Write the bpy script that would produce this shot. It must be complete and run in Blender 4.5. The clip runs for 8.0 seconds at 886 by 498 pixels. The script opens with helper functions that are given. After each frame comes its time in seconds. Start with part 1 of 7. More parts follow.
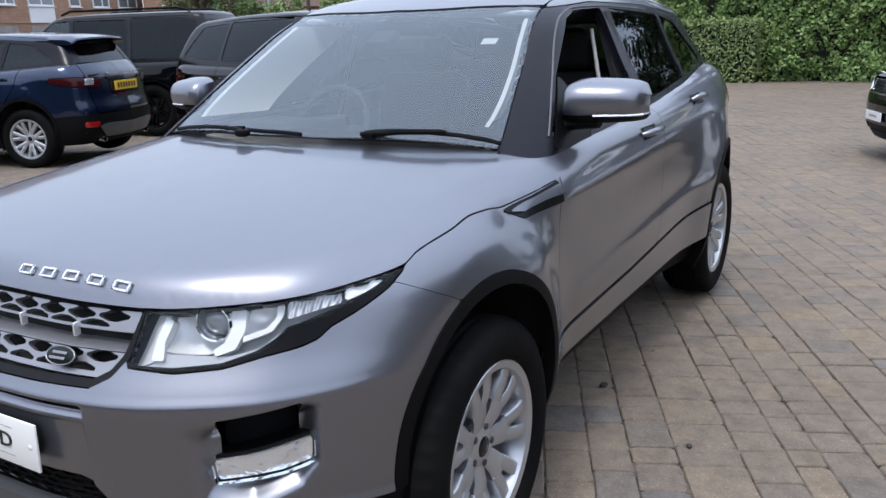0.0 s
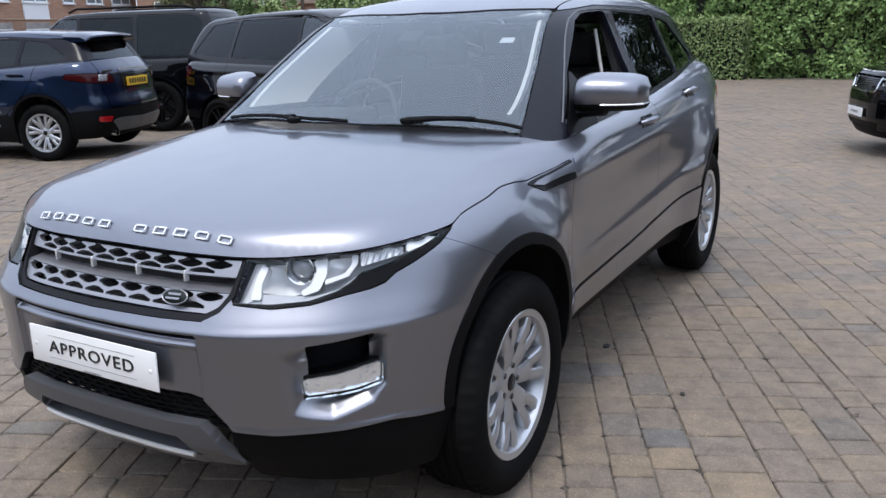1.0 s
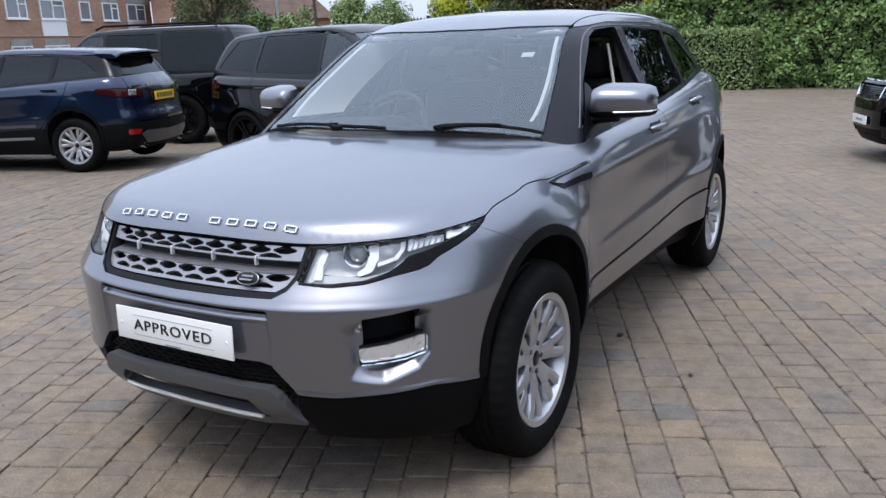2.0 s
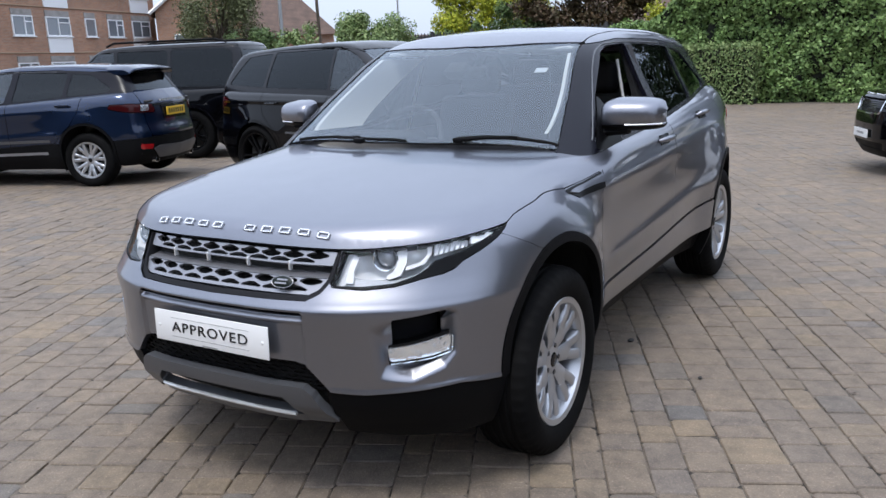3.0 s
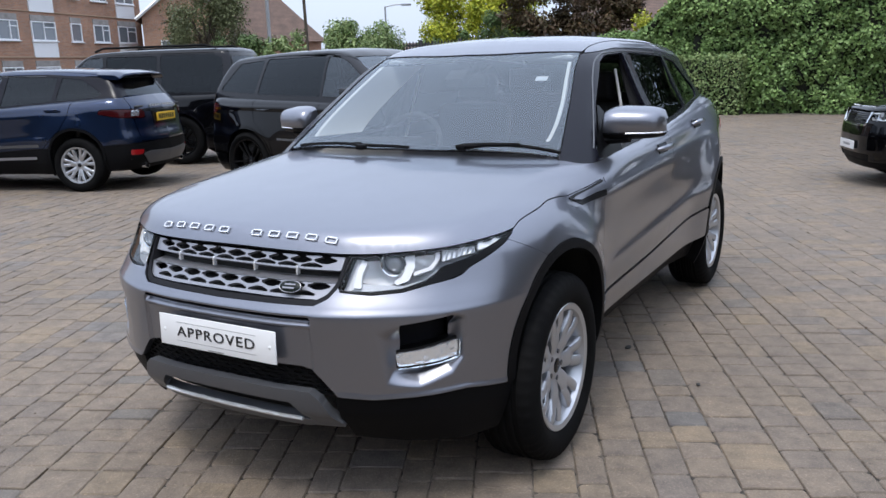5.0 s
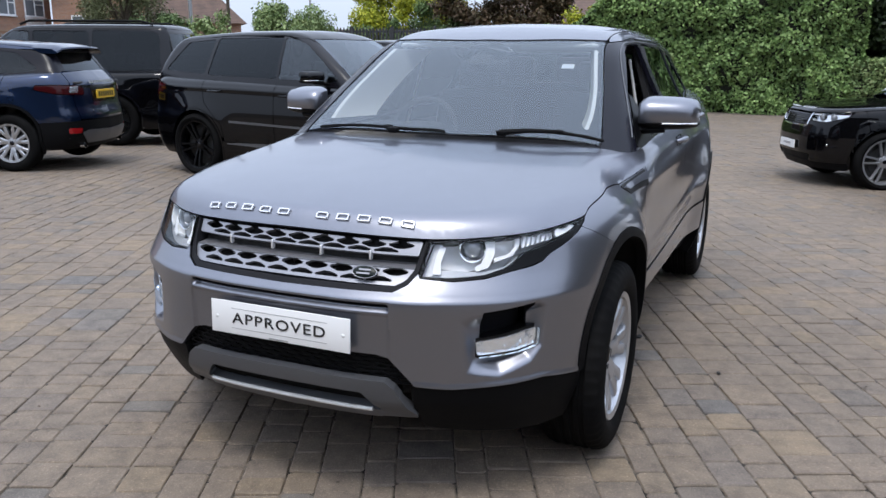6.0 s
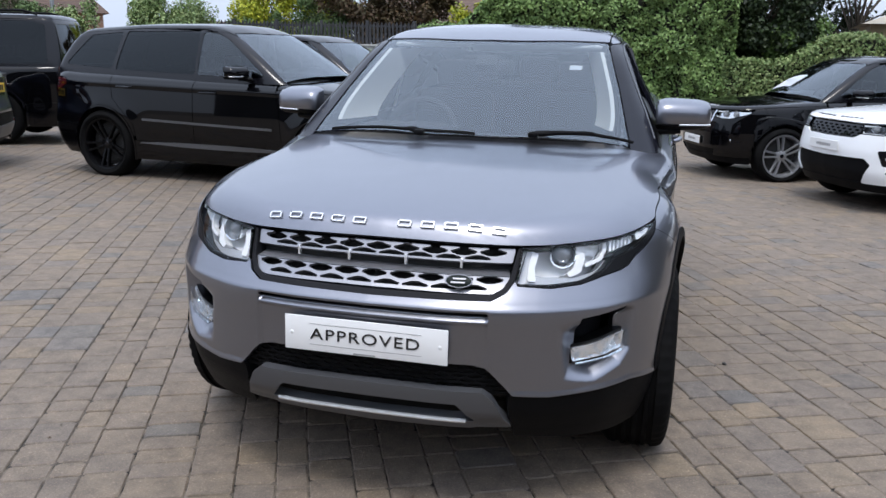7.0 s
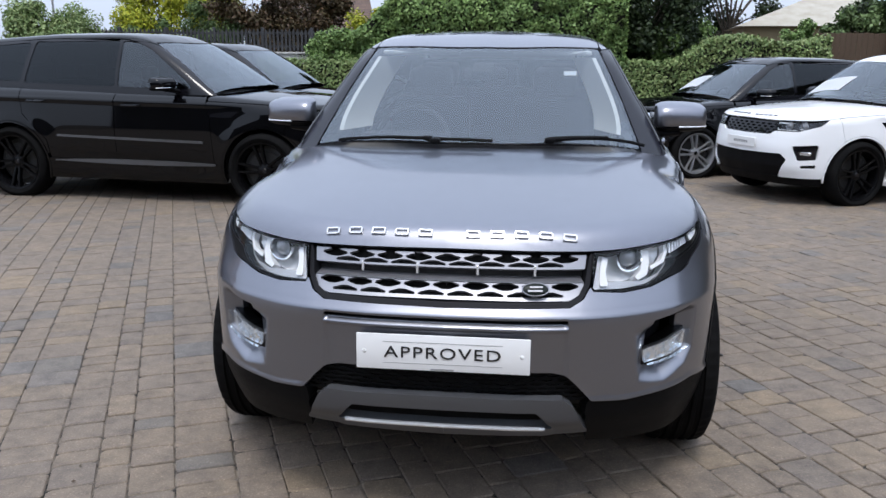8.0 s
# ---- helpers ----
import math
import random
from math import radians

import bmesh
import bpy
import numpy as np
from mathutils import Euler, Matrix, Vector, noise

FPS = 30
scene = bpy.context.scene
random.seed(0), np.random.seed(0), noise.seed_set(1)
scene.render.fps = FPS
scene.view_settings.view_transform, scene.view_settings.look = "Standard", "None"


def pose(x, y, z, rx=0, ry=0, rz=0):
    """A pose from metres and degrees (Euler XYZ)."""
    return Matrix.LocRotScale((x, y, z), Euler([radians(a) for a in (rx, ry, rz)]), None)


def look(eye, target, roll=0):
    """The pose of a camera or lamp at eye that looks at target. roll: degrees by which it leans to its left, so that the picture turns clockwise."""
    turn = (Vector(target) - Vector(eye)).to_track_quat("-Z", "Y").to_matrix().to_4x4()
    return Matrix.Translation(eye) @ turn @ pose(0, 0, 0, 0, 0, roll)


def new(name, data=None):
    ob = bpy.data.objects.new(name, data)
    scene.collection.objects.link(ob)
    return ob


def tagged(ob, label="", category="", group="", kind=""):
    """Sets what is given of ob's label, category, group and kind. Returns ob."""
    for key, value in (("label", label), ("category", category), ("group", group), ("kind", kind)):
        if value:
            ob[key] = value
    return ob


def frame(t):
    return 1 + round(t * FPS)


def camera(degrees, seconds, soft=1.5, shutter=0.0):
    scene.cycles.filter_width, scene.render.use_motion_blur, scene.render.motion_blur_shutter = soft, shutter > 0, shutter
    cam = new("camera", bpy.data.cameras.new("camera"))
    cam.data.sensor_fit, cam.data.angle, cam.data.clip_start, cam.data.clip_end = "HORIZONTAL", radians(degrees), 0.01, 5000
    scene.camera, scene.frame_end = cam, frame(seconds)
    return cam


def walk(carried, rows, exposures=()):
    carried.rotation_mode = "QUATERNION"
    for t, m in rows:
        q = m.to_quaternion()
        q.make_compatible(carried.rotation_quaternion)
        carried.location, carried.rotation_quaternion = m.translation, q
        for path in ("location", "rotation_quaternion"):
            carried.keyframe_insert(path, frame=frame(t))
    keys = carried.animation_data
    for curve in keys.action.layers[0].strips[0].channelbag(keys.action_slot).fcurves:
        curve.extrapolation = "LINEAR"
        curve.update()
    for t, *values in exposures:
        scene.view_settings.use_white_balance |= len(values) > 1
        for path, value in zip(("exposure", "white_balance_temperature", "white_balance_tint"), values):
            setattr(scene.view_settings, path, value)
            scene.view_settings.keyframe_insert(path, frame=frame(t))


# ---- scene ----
cam = camera(57.5, 8.0)
PATH = [
    (0, (1.801, -0.923, 1.437), (0.818, 0.738, 0.912), -1.8),
    (0.5, (1.804, -1.155, 1.441), (0.849, 0.52, 0.909), -1.3),
    (1, (1.89, -1.35, 1.454), (0.928, 0.321, 0.922), -1.7),
    (1.5, (1.961, -1.519, 1.465), (0.983, 0.147, 0.947), -1.8),
    (2.8, (2.001, -1.837, 1.477), (1.005, -0.169, 1.002), -2.5),
    (3, (2.0, -1.84, 1.478), (1.004, -0.169, 1.011), -2.3),
    (3.5, (1.999, -1.839, 1.477), (1.004, -0.165, 1.021), -2.2),
    (4, (1.998, -1.839, 1.476), (1.007, -0.16, 1.028), -2.2),
    (4.5, (1.995, -1.834, 1.472), (1.005, -0.153, 1.029), -2.1),
    (4.7, (1.988, -1.847, 1.475), (1.001, -0.164, 1.033), -2.1),
    (5.8, (1.591, -2.04, 1.477), (0.771, -0.279, 0.999), 0.2),
    (6, (1.449, -2.065, 1.451), (0.676, -0.282, 0.977), 0.5),
    (6.5, (1.155, -2.117, 1.468), (0.48, -0.298, 0.981), 1.0),
    (7, (0.795, -2.227, 1.467), (0.319, -0.345, 0.985), 1.2),
    (7.5, (0.527, -2.255, 1.453), (0.136, -0.351, 0.98), 0.5),
    (8, (0.248, -2.299, 1.471), (0.036, -0.366, 1.005), 0.4),
]
walk(cam, [(t, look(eye, target, roll)) for t, eye, target, roll in PATH], [(0, 0.38), (4.5, 0.36), (6.5, 0.31), (8.0, 0.26)])

# ---------------------------------------------------------------- sky and sun: a bright, even overcast
world = bpy.data.worlds.new("overcast_sky")
scene.world = world
world.use_nodes = True
wn = world.node_tree.nodes
wl = world.node_tree.links
sky = wn.new("ShaderNodeTexSky")
sky.sky_type = "NISHITA"
sky.sun_disc = False
sky.sun_elevation = radians(68)
sky.sun_rotation = radians(176)
sky.air_density, sky.dust_density, sky.ozone_density = 1.0, 4.0, 1.0
veil = wn.new("ShaderNodeMix")
veil.data_type = "RGBA"
veil.inputs[0].default_value = 0.82
veil.inputs[7].default_value = (8.5, 9.75, 12.3, 1)
wl.new(sky.outputs[0], veil.inputs[6])
# an overcast sky is brighter overhead than towards the horizon
way = wn.new("ShaderNodeTexCoord")
split = wn.new("ShaderNodeSeparateXYZ")
wl.new(way.outputs["Generated"], split.inputs[0])
rise = wn.new("ShaderNodeMapRange")
rise.inputs[1].default_value, rise.inputs[2].default_value, rise.inputs[3].default_value, rise.inputs[4].default_value = 0.0, 1.0, 0.66, 1.40
wl.new(split.outputs[2], rise.inputs[0])
dome = wn.new("ShaderNodeMix")
dome.data_type, dome.blend_type = "RGBA", "MULTIPLY"
dome.inputs[0].default_value = 1.0
wl.new(veil.outputs[2], dome.inputs[6])
wl.new(rise.outputs[0], dome.inputs[7])
wl.new(dome.outputs[2], wn["Background"].inputs[0])
wn["Background"].inputs[1].default_value = 0.118

sun = new("sun", bpy.data.lights.new("sun", "SUN"))
sun.data.energy, sun.data.angle, sun.data.color = 1.65, radians(15), (1.0, 0.985, 0.965)
sun.matrix_world = look((0, 0, 30), (-1, 12, 0))

# ---------------------------------------------------------------- materials


class Mat:
    """A node material with a Principled shader, and short hands to add to it."""

    def __init__(self, name, color=(0.5, 0.5, 0.5), rough=0.5, metal=0.0, **inputs):
        self.m = bpy.data.materials.new(name)
        self.m.use_nodes = True
        self.t = self.m.node_tree
        self.p = self.t.nodes["Principled BSDF"]
        self.p.inputs["Base Color"].default_value = (*color, 1)
        self.p.inputs["Roughness"].default_value = rough
        self.p.inputs["Metallic"].default_value = metal
        for key, value in inputs.items():
            self.p.inputs[key.replace("_", " ")].default_value = value

    def node(self, kind, **values):
        n = self.t.nodes.new(kind)
        for key, value in values.items():
            n.inputs[key.replace("_", " ")].default_value = value
        return n

    def link(self, a, b):
        self.t.links.new(a, b)

    def noise(self, scale, detail=4.0, rough=0.55, coords="Object", stretch=None):
        if coords == "Position":
            c = self.t.nodes.new("ShaderNodeNewGeometry")
        else:
            c = self.t.nodes.new("ShaderNodeTexCoord")
        n = self.node("ShaderNodeTexNoise", Scale=scale, Detail=detail, Roughness=rough)
        if stretch:
            mp = self.t.nodes.new("ShaderNodeMapping")
            mp.inputs["Scale"].default_value = stretch
            self.link(c.outputs[coords], mp.inputs[0])
            self.link(mp.outputs[0], n.inputs[0])
        else:
            self.link(c.outputs[coords], n.inputs[0])
        return n.outputs[0]

    def ramp(self, fac, stops):
        r = self.t.nodes.new("ShaderNodeValToRGB")
        e = r.color_ramp.elements
        while len(e) < len(stops):
            e.new(0.5)
        for k, (at, c) in zip(e, stops):
            k.position = at
            k.color = (*c, 1) if len(c) == 3 else c
        self.link(fac, r.inputs[0])
        return r.outputs[0]

    def mix(self, fac, a, b, how="MIX"):
        n = self.t.nodes.new("ShaderNodeMix")
        n.data_type, n.blend_type = "RGBA", how
        for i, v in ((0, fac), (6, a), (7, b)):
            if isinstance(v, (int, float)):
                n.inputs[i].default_value = v
            elif isinstance(v, tuple):
                n.inputs[i].default_value = (*v, 1)
            else:
                self.link(v, n.inputs[i])
        return n.outputs[2]

    def color(self, out):
        self.link(out, self.p.inputs["Base Color"])
        return self

    def rough(self, fac, lo, hi):
        r = self.t.nodes.new("ShaderNodeMapRange")
        r.inputs[3].default_value, r.inputs[4].default_value = lo, hi
        self.link(fac, r.inputs[0])
        self.link(r.outputs[0], self.p.inputs["Roughness"])
        return self

    def bump(self, fac, depth, strength=1.0):
        b = self.node("ShaderNodeBump", Strength=strength, Distance=depth)
        self.link(fac, b.inputs["Height"])
        self.link(b.outputs[0], self.p.inputs["Normal"])
        return self


def paint(name, color, metal, rough=0.32, fleck=0.08, under=0.5, coat=1.5, polish=0.035, edge=(1.0, 1.0, 1.0)):
    m = Mat(name, color, rough, metal, Specular_Tint=(*edge, 1), Coat_Weight=1.0, Coat_Roughness=polish, Coat_IOR=coat, Specular_IOR_Level=under)
    fine = m.noise(1400, 1.0)
    dark = tuple(c * (1 - fleck * 2) for c in color)
    light = tuple(min(1, c * (1 + fleck * 2)) for c in color)
    m.color(m.ramp(fine, [(0.3, dark), (0.7, light)]))
    m.rough(m.noise(5.0, 5), rough * 0.9, rough * 1.15)
    return m.m


def glass(name, tint, ior=1.55, gloss_rough=0.01):
    """A pane: what passes is tinted, what mirrors follows Fresnel."""
    m = bpy.data.materials.new(name)
    m.use_nodes = True
    t = m.node_tree
    t.nodes.remove(t.nodes["Principled BSDF"])
    out = t.nodes["Material Output"]
    a = t.nodes.new("ShaderNodeBsdfTransparent")
    a.inputs[0].default_value = (*tint, 1)
    b = t.nodes.new("ShaderNodeBsdfGlossy")
    b.inputs["Roughness"].default_value = gloss_rough
    b.inputs["Color"].default_value = (0.88, 0.95, 1.0, 1)
    f = t.nodes.new("ShaderNodeFresnel")
    f.inputs[0].default_value = ior
    mix = t.nodes.new("ShaderNodeMixShader")
    t.links.new(f.outputs[0], mix.inputs[0])
    t.links.new(a.outputs[0], mix.inputs[1])
    t.links.new(b.outputs[0], mix.inputs[2])
    t.links.new(mix.outputs[0], out.inputs[0])
    return m


M = {}
M["grey_paint"] = paint("grey_metallic_paint", (0.214, 0.220, 0.249), 0.96, 0.34, polish=0.070, edge=(0.74, 0.75, 0.78))
M["blue_paint"] = paint("dark_blue_metallic_paint", (0.006, 0.016, 0.046), 0.7, 0.28, 0.08, 0.1, 1.52)
M["black_paint"] = paint("black_car_paint", (0.0016, 0.0016, 0.0022), 0.0, 0.25, 0.02, 0.0, 1.40)
M["white_paint"] = paint("white_car_paint", (0.80, 0.81, 0.82), 0.0, 0.30, 0.01, 0.0)
M["gloss_black"] = Mat("gloss_black_trim", (0.005, 0.005, 0.007), 0.16, 0.0, Specular_IOR_Level=0.4).m
k = Mat("textured_black_plastic", (0.005, 0.005, 0.0055), 0.55, 0.0, Specular_IOR_Level=0.07)
k.bump(k.noise(900, 2), 0.0006, 0.5).rough(k.noise(3, 4), 0.42, 0.62)
M["plastic"] = k.m
k = Mat("grey_painted_plastic", (0.105, 0.108, 0.116), 0.36, 0.5)
k.rough(k.noise(4, 4), 0.34, 0.46)
M["satin_grey"] = k.m
k = Mat("grille_silver", (0.30, 0.30, 0.32), 0.40, 0.7)
k.rough(k.noise(9, 4), 0.3, 0.45)
M["grille_silver"] = k.m
k = Mat("alloy_silver", (0.45, 0.46, 0.48), 0.30, 0.75, Coat_Weight=0.6, Coat_Roughness=0.06)
k.rough(k.noise(11, 4), 0.26, 0.38)
M["alloy"] = k.m
k = Mat("alloy_black", (0.003, 0.003, 0.0035), 0.22, 0.0, Specular_IOR_Level=0.14)
k.rough(k.noise(11, 4), 0.18, 0.3)
M["alloy_black"] = k.m
M["chrome"] = Mat("chrome", (0.86, 0.87, 0.88), 0.06, 1.0).m
k = Mat("tyre_rubber", (0.016, 0.016, 0.017), 0.72, 0.0, Specular_IOR_Level=0.05)
k.bump(k.noise(260, 3), 0.0008, 0.5).color(k.ramp(k.noise(7, 5), [(0.3, (0.004, 0.004, 0.0044)), (0.75, (0.009, 0.0088, 0.0085))]))
M["rubber"] = k.m
M["pillar_black"] = Mat("dark_pillar_trim", (0.004, 0.004, 0.008), 0.24, 0.0, Specular_IOR_Level=0.22).m
M["lamp_black"] = Mat("lamp_black", (0.003, 0.003, 0.0035), 0.35, 0.0, Specular_IOR_Level=0.15).m
k = Mat("ribbed_reflector", (0.80, 0.81, 0.83), 0.25, 0.3)
wv_ = k.t.nodes.new("ShaderNodeTexWave")
wv_.inputs["Scale"].default_value = 28.0
tc_ = k.t.nodes.new("ShaderNodeTexCoord")
k.link(tc_.outputs["Object"], wv_.inputs[0])
k.bump(wv_.outputs[1], 0.004, 0.8)
M["lamp_ribbed"] = k.m
k = Mat("smoked_lamp_lens", (0.035, 0.003, 0.004), 0.12, 0.0, Specular_IOR_Level=0.3)
M["smoked_lens"] = k.m
M["dark"] = Mat("dark_cavity", (0.006, 0.006, 0.006), 0.8).m
k = Mat("cabin_trim_dark", (0.022, 0.022, 0.024), 0.7)
k.bump(k.noise(300, 2), 0.0008, 0.4).rough(k.noise(6, 3), 0.6, 0.8)
M["cabin_dark"] = k.m
k = Mat("cabin_trim_pale", (0.82, 0.81, 0.78), 0.7)
k.bump(k.noise(300, 2), 0.0008, 0.4).rough(k.noise(6, 3), 0.6, 0.8)
M["cabin_pale"] = k.m
k = Mat("seat_leather", (0.035, 0.034, 0.034), 0.5)
k.bump(k.noise(120, 4), 0.001, 0.5).rough(k.noise(8, 3), 0.42, 0.6)
M["leather"] = k.m
M["screen_glass"] = glass("windscreen_glass", (0.66, 0.73, 0.78), 2.04)
M["dark_glass"] = glass("privacy_glass", (0.04, 0.045, 0.05), 1.42)
M["side_glass"] = glass("side_window_glass", (0.30, 0.33, 0.35), 1.75)
M["lens"] = glass("clear_lens", (0.97, 0.975, 0.98), 1.32)
k = Mat("lamp_reflector", (0.80, 0.81, 0.83), 0.16, 0.9)
k.rough(k.noise(30, 3), 0.1, 0.25)
M["reflector"] = k.m
M["lamp_white"] = Mat("lamp_white_diffuser", (0.90, 0.91, 0.92), 0.3, 0.0).m
M["lamp_grey"] = Mat("lamp_housing", (0.60, 0.605, 0.62), 0.35, 0.2).m
M["red_lens"] = Mat("red_lamp_lens", (0.28, 0.008, 0.01), 0.12, 0.0, Coat_Weight=0.7).m
k = Mat("plate_white", (0.78, 0.78, 0.77), 0.35, 0.0, Coat_Weight=0.4)
k.rough(k.noise(20, 4), 0.28, 0.42)
M["plate_white"] = k.m
M["plate_yellow"] = Mat("plate_yellow", (0.75, 0.46, 0.03), 0.35).m
M["ink"] = Mat("black_ink", (0.01, 0.01, 0.01), 0.5).m
M["ink_grey"] = Mat("grey_ink", (0.25, 0.25, 0.25), 0.5).m
M["badge_green"] = Mat("dark_green_enamel", (0.008, 0.012, 0.010), 0.35, 0.0, Specular_IOR_Level=0.2).m
M["paper"] = Mat("white_paper", (0.80, 0.82, 0.84), 0.6).m
M["lamp_silver"] = Mat("lamp_satin_reflector", (0.90, 0.91, 0.92), 0.32, 0.35).m
M["lamp_grey2"] = Mat("lamp_lower_trim", (0.50, 0.51, 0.53), 0.34, 0.3).m
M["projector"] = Mat("projector_glass", (0.30, 0.31, 0.33), 0.05, 0.2, Coat_Weight=1.0).m
k = Mat("fluted_reflector", (0.90, 0.91, 0.92), 0.14, 0.75)
k.bump(k.noise(24, 2), 0.014, 1.0)
M["fog_chrome"] = k.m
M["vent_black"] = Mat("vent_black", (0.012, 0.012, 0.014), 0.6, 0.0, Specular_IOR_Level=0.12).m
M["chrome_satin"] = Mat("bright_silver_marks", (0.78, 0.79, 0.80), 0.22, 0.6).m
k = Mat("grey_moulding", (0.11, 0.113, 0.12), 0.38, 0.5)
M["grey_trim"] = k.m
M["belt"] = Mat("belt_webbing", (0.55, 0.54, 0.52), 0.8).m

# ---------------------------------------------------------------- mesh tools


def mesh(name, verts, faces, material, normals=None, smooth=True):
    me = bpy.data.meshes.new(name)
    me.from_pydata([tuple(v) for v in verts], [], [tuple(f) for f in faces])
    if smooth:
        me.polygons.foreach_set("use_smooth", [True] * len(me.polygons))
    if normals is not None:
        me.normals_split_custom_set_from_vertices([tuple(n) for n in normals])
    if material:
        me.materials.append(material)
    return me


def put(name, me, parent=None, label="", m=None):
    ob = new(name, me)
    if m is not None:
        ob.matrix_basis = m
    if parent is not None:
        ob.parent = parent
    if label:
        ob["label"] = label
    return ob


def part(name, bm, material, parent=None, label="", m=None, smooth=40):
    """Links a bmesh as one mesh object under a thing or a part."""
    me = bpy.data.meshes.new(name)
    bm.normal_update()
    bm.to_mesh(me)
    bm.free()
    me.materials.append(material)
    if smooth:
        me.polygons.foreach_set("use_smooth", [True] * len(me.polygons))
        me.set_sharp_from_angle(angle=radians(smooth))
    return put(name, me, parent, label, m)


def box_bm(sx, sy, sz, bevel=0.0, seg=2, at=(0, 0, 0), bm=None, turn=None):
    own = bmesh.new()
    bmesh.ops.create_cube(own, size=1)
    bmesh.ops.scale(own, vec=(sx, sy, sz), verts=own.verts)
    if bevel:
        bmesh.ops.bevel(own, geom=own.edges[:], offset=bevel, segments=seg, profile=0.5, affect="EDGES")
    if turn is not None:
        bmesh.ops.transform(own, matrix=turn, verts=own.verts)
    bmesh.ops.translate(own, vec=at, verts=own.verts)
    if bm is None:
        return own
    me = bpy.data.meshes.new("tmp")
    own.to_mesh(me)
    own.free()
    bm.from_mesh(me)
    bpy.data.meshes.remove(me)
    return bm


def tube_bm(points, radius, seg=8, bm=None, caps=True):
    """A round bar along points; radius may be one number or one for each point."""
    bm = bm or bmesh.new()
    pts = [Vector(p) for p in points]
    rad = radius if isinstance(radius, (list, tuple)) else [radius] * len(pts)
    rings = []
    ref = Vector((0, 0, 1))
    for i, p in enumerate(pts):
        d = (pts[min(i + 1, len(pts) - 1)] - pts[max(i - 1, 0)]).normalized()
        if abs(d.dot(ref)) > 0.95:
            ref = Vector((1, 0, 0))
        a = d.cross(ref).normalized()
        b = d.cross(a).normalized()
        rings.append([bm.verts.new(p + rad[i] * (a * math.cos(q) + b * math.sin(q))) for q in [2 * math.pi * j / seg for j in range(seg)]])
    for u, v in zip(rings, rings[1:]):
        for j in range(seg):
            bm.faces.new((u[j], u[(j + 1) % seg], v[(j + 1) % seg], v[j]))
    if caps:
        bm.faces.new(rings[0][::-1])
        bm.faces.new(rings[-1])
    return bm


def lathe_bm(profile, seg=48, bm=None, closed=False):
    """Turns (radius, depth) pairs about the x axis."""
    bm = bm or bmesh.new()
    rings = [[bm.verts.new((d, r * math.cos(a), r * math.sin(a))) for a in [2 * math.pi * j / seg for j in range(seg)]] for r, d in profile]
    pairs = list(zip(rings, rings[1:])) + ([(rings[-1], rings[0])] if closed else [])
    for u, v in pairs:
        for j in range(seg):
            bm.faces.new((u[j], v[j], v[(j + 1) % seg], u[(j + 1) % seg]))
    return bm


def trim(patch, g, lip=0.014, flip=False, shift=0.0):
    """The part of a skin patch where g is below zero, cut cleanly, with a turned-in lip along the cut. Gives verts, faces, normals."""
    P, N, ok = patch
    P = P + N * shift
    g = np.where(ok, g, 1.0)
    n, m = g.shape
    inside = g < 0
    ids = np.full((n, m), -1)
    ids[inside] = np.arange(inside.sum())
    verts = list(P[inside])
    norms = list(N[inside])
    faces = []
    count = inside[:-1, :-1].astype(int) + inside[1:, :-1] + inside[1:, 1:] + inside[:-1, 1:]
    full = np.argwhere(count == 4)
    for i, j in full:
        faces.append((ids[i, j], ids[i + 1, j], ids[i + 1, j + 1], ids[i, j + 1]))
    cuts = {}

    def cut(a, b):
        key = (a, b) if a < b else (b, a)
        if key not in cuts:
            ga, gb = g[a], g[b]
            t = min(0.97, max(0.03, ga / (ga - gb)))
            cuts[key] = len(verts)
            verts.append(P[a] + (P[b] - P[a]) * t)
            q = N[a] + (N[b] - N[a]) * t
            norms.append(q / max(1e-9, np.linalg.norm(q)))
        return cuts[key]

    okc = ok[:-1, :-1] & ok[1:, :-1] & ok[1:, 1:] & ok[:-1, 1:]
    for i, j in np.argwhere((count > 0) & (count < 4) & okc):
        corners = [(i, j), (i + 1, j), (i + 1, j + 1), (i, j + 1)]
        loop = []
        for a, b in zip(corners, corners[1:] + corners[:1]):
            if inside[a]:
                loop.append(ids[a])
            if inside[a] != inside[b]:
                loop.append(cut(a, b))
        if len(loop) >= 3:
            faces.append(tuple(loop))
    if lip:
        seen = {}
        for f in faces:
            for a, b in zip(f, f[1:] + f[:1]):
                seen[(a, b)] = seen.get((a, b), 0) + 1
        rim = [(a, b) for (a, b) in seen if (b, a) not in seen and not (abs(verts[a][0]) < 1e-6 and abs(verts[b][0]) < 1e-6)]
        low, top = {}, {}
        for a, b in rim:
            e = verts[b] - verts[a]
            q = np.cross(e, norms[a])
            q = q / max(1e-9, np.linalg.norm(q))
            for v in (a, b):
                if v not in low:
                    top[v] = len(verts)
                    verts.append(verts[v])
                    norms.append(q)
                    low[v] = len(verts)
                    verts.append(verts[v] - norms[v] * lip)
                    norms.append(q)
            faces.append((top[b], top[a], low[a], low[b]))
    if flip:
        faces = [tuple(reversed(f)) for f in faces]
    return verts, faces, norms


def mirror(data):
    v, f, n = data
    s = np.array([-1, 1, 1.0])
    return [p * s for p in v], [tuple(reversed(q)) for q in f], [p * s for p in n]


def both(data):
    v, f, n = data
    v2, f2, n2 = mirror(data)
    return v + v2, f + [tuple(i + len(v) for i in q) for q in f2], n + n2


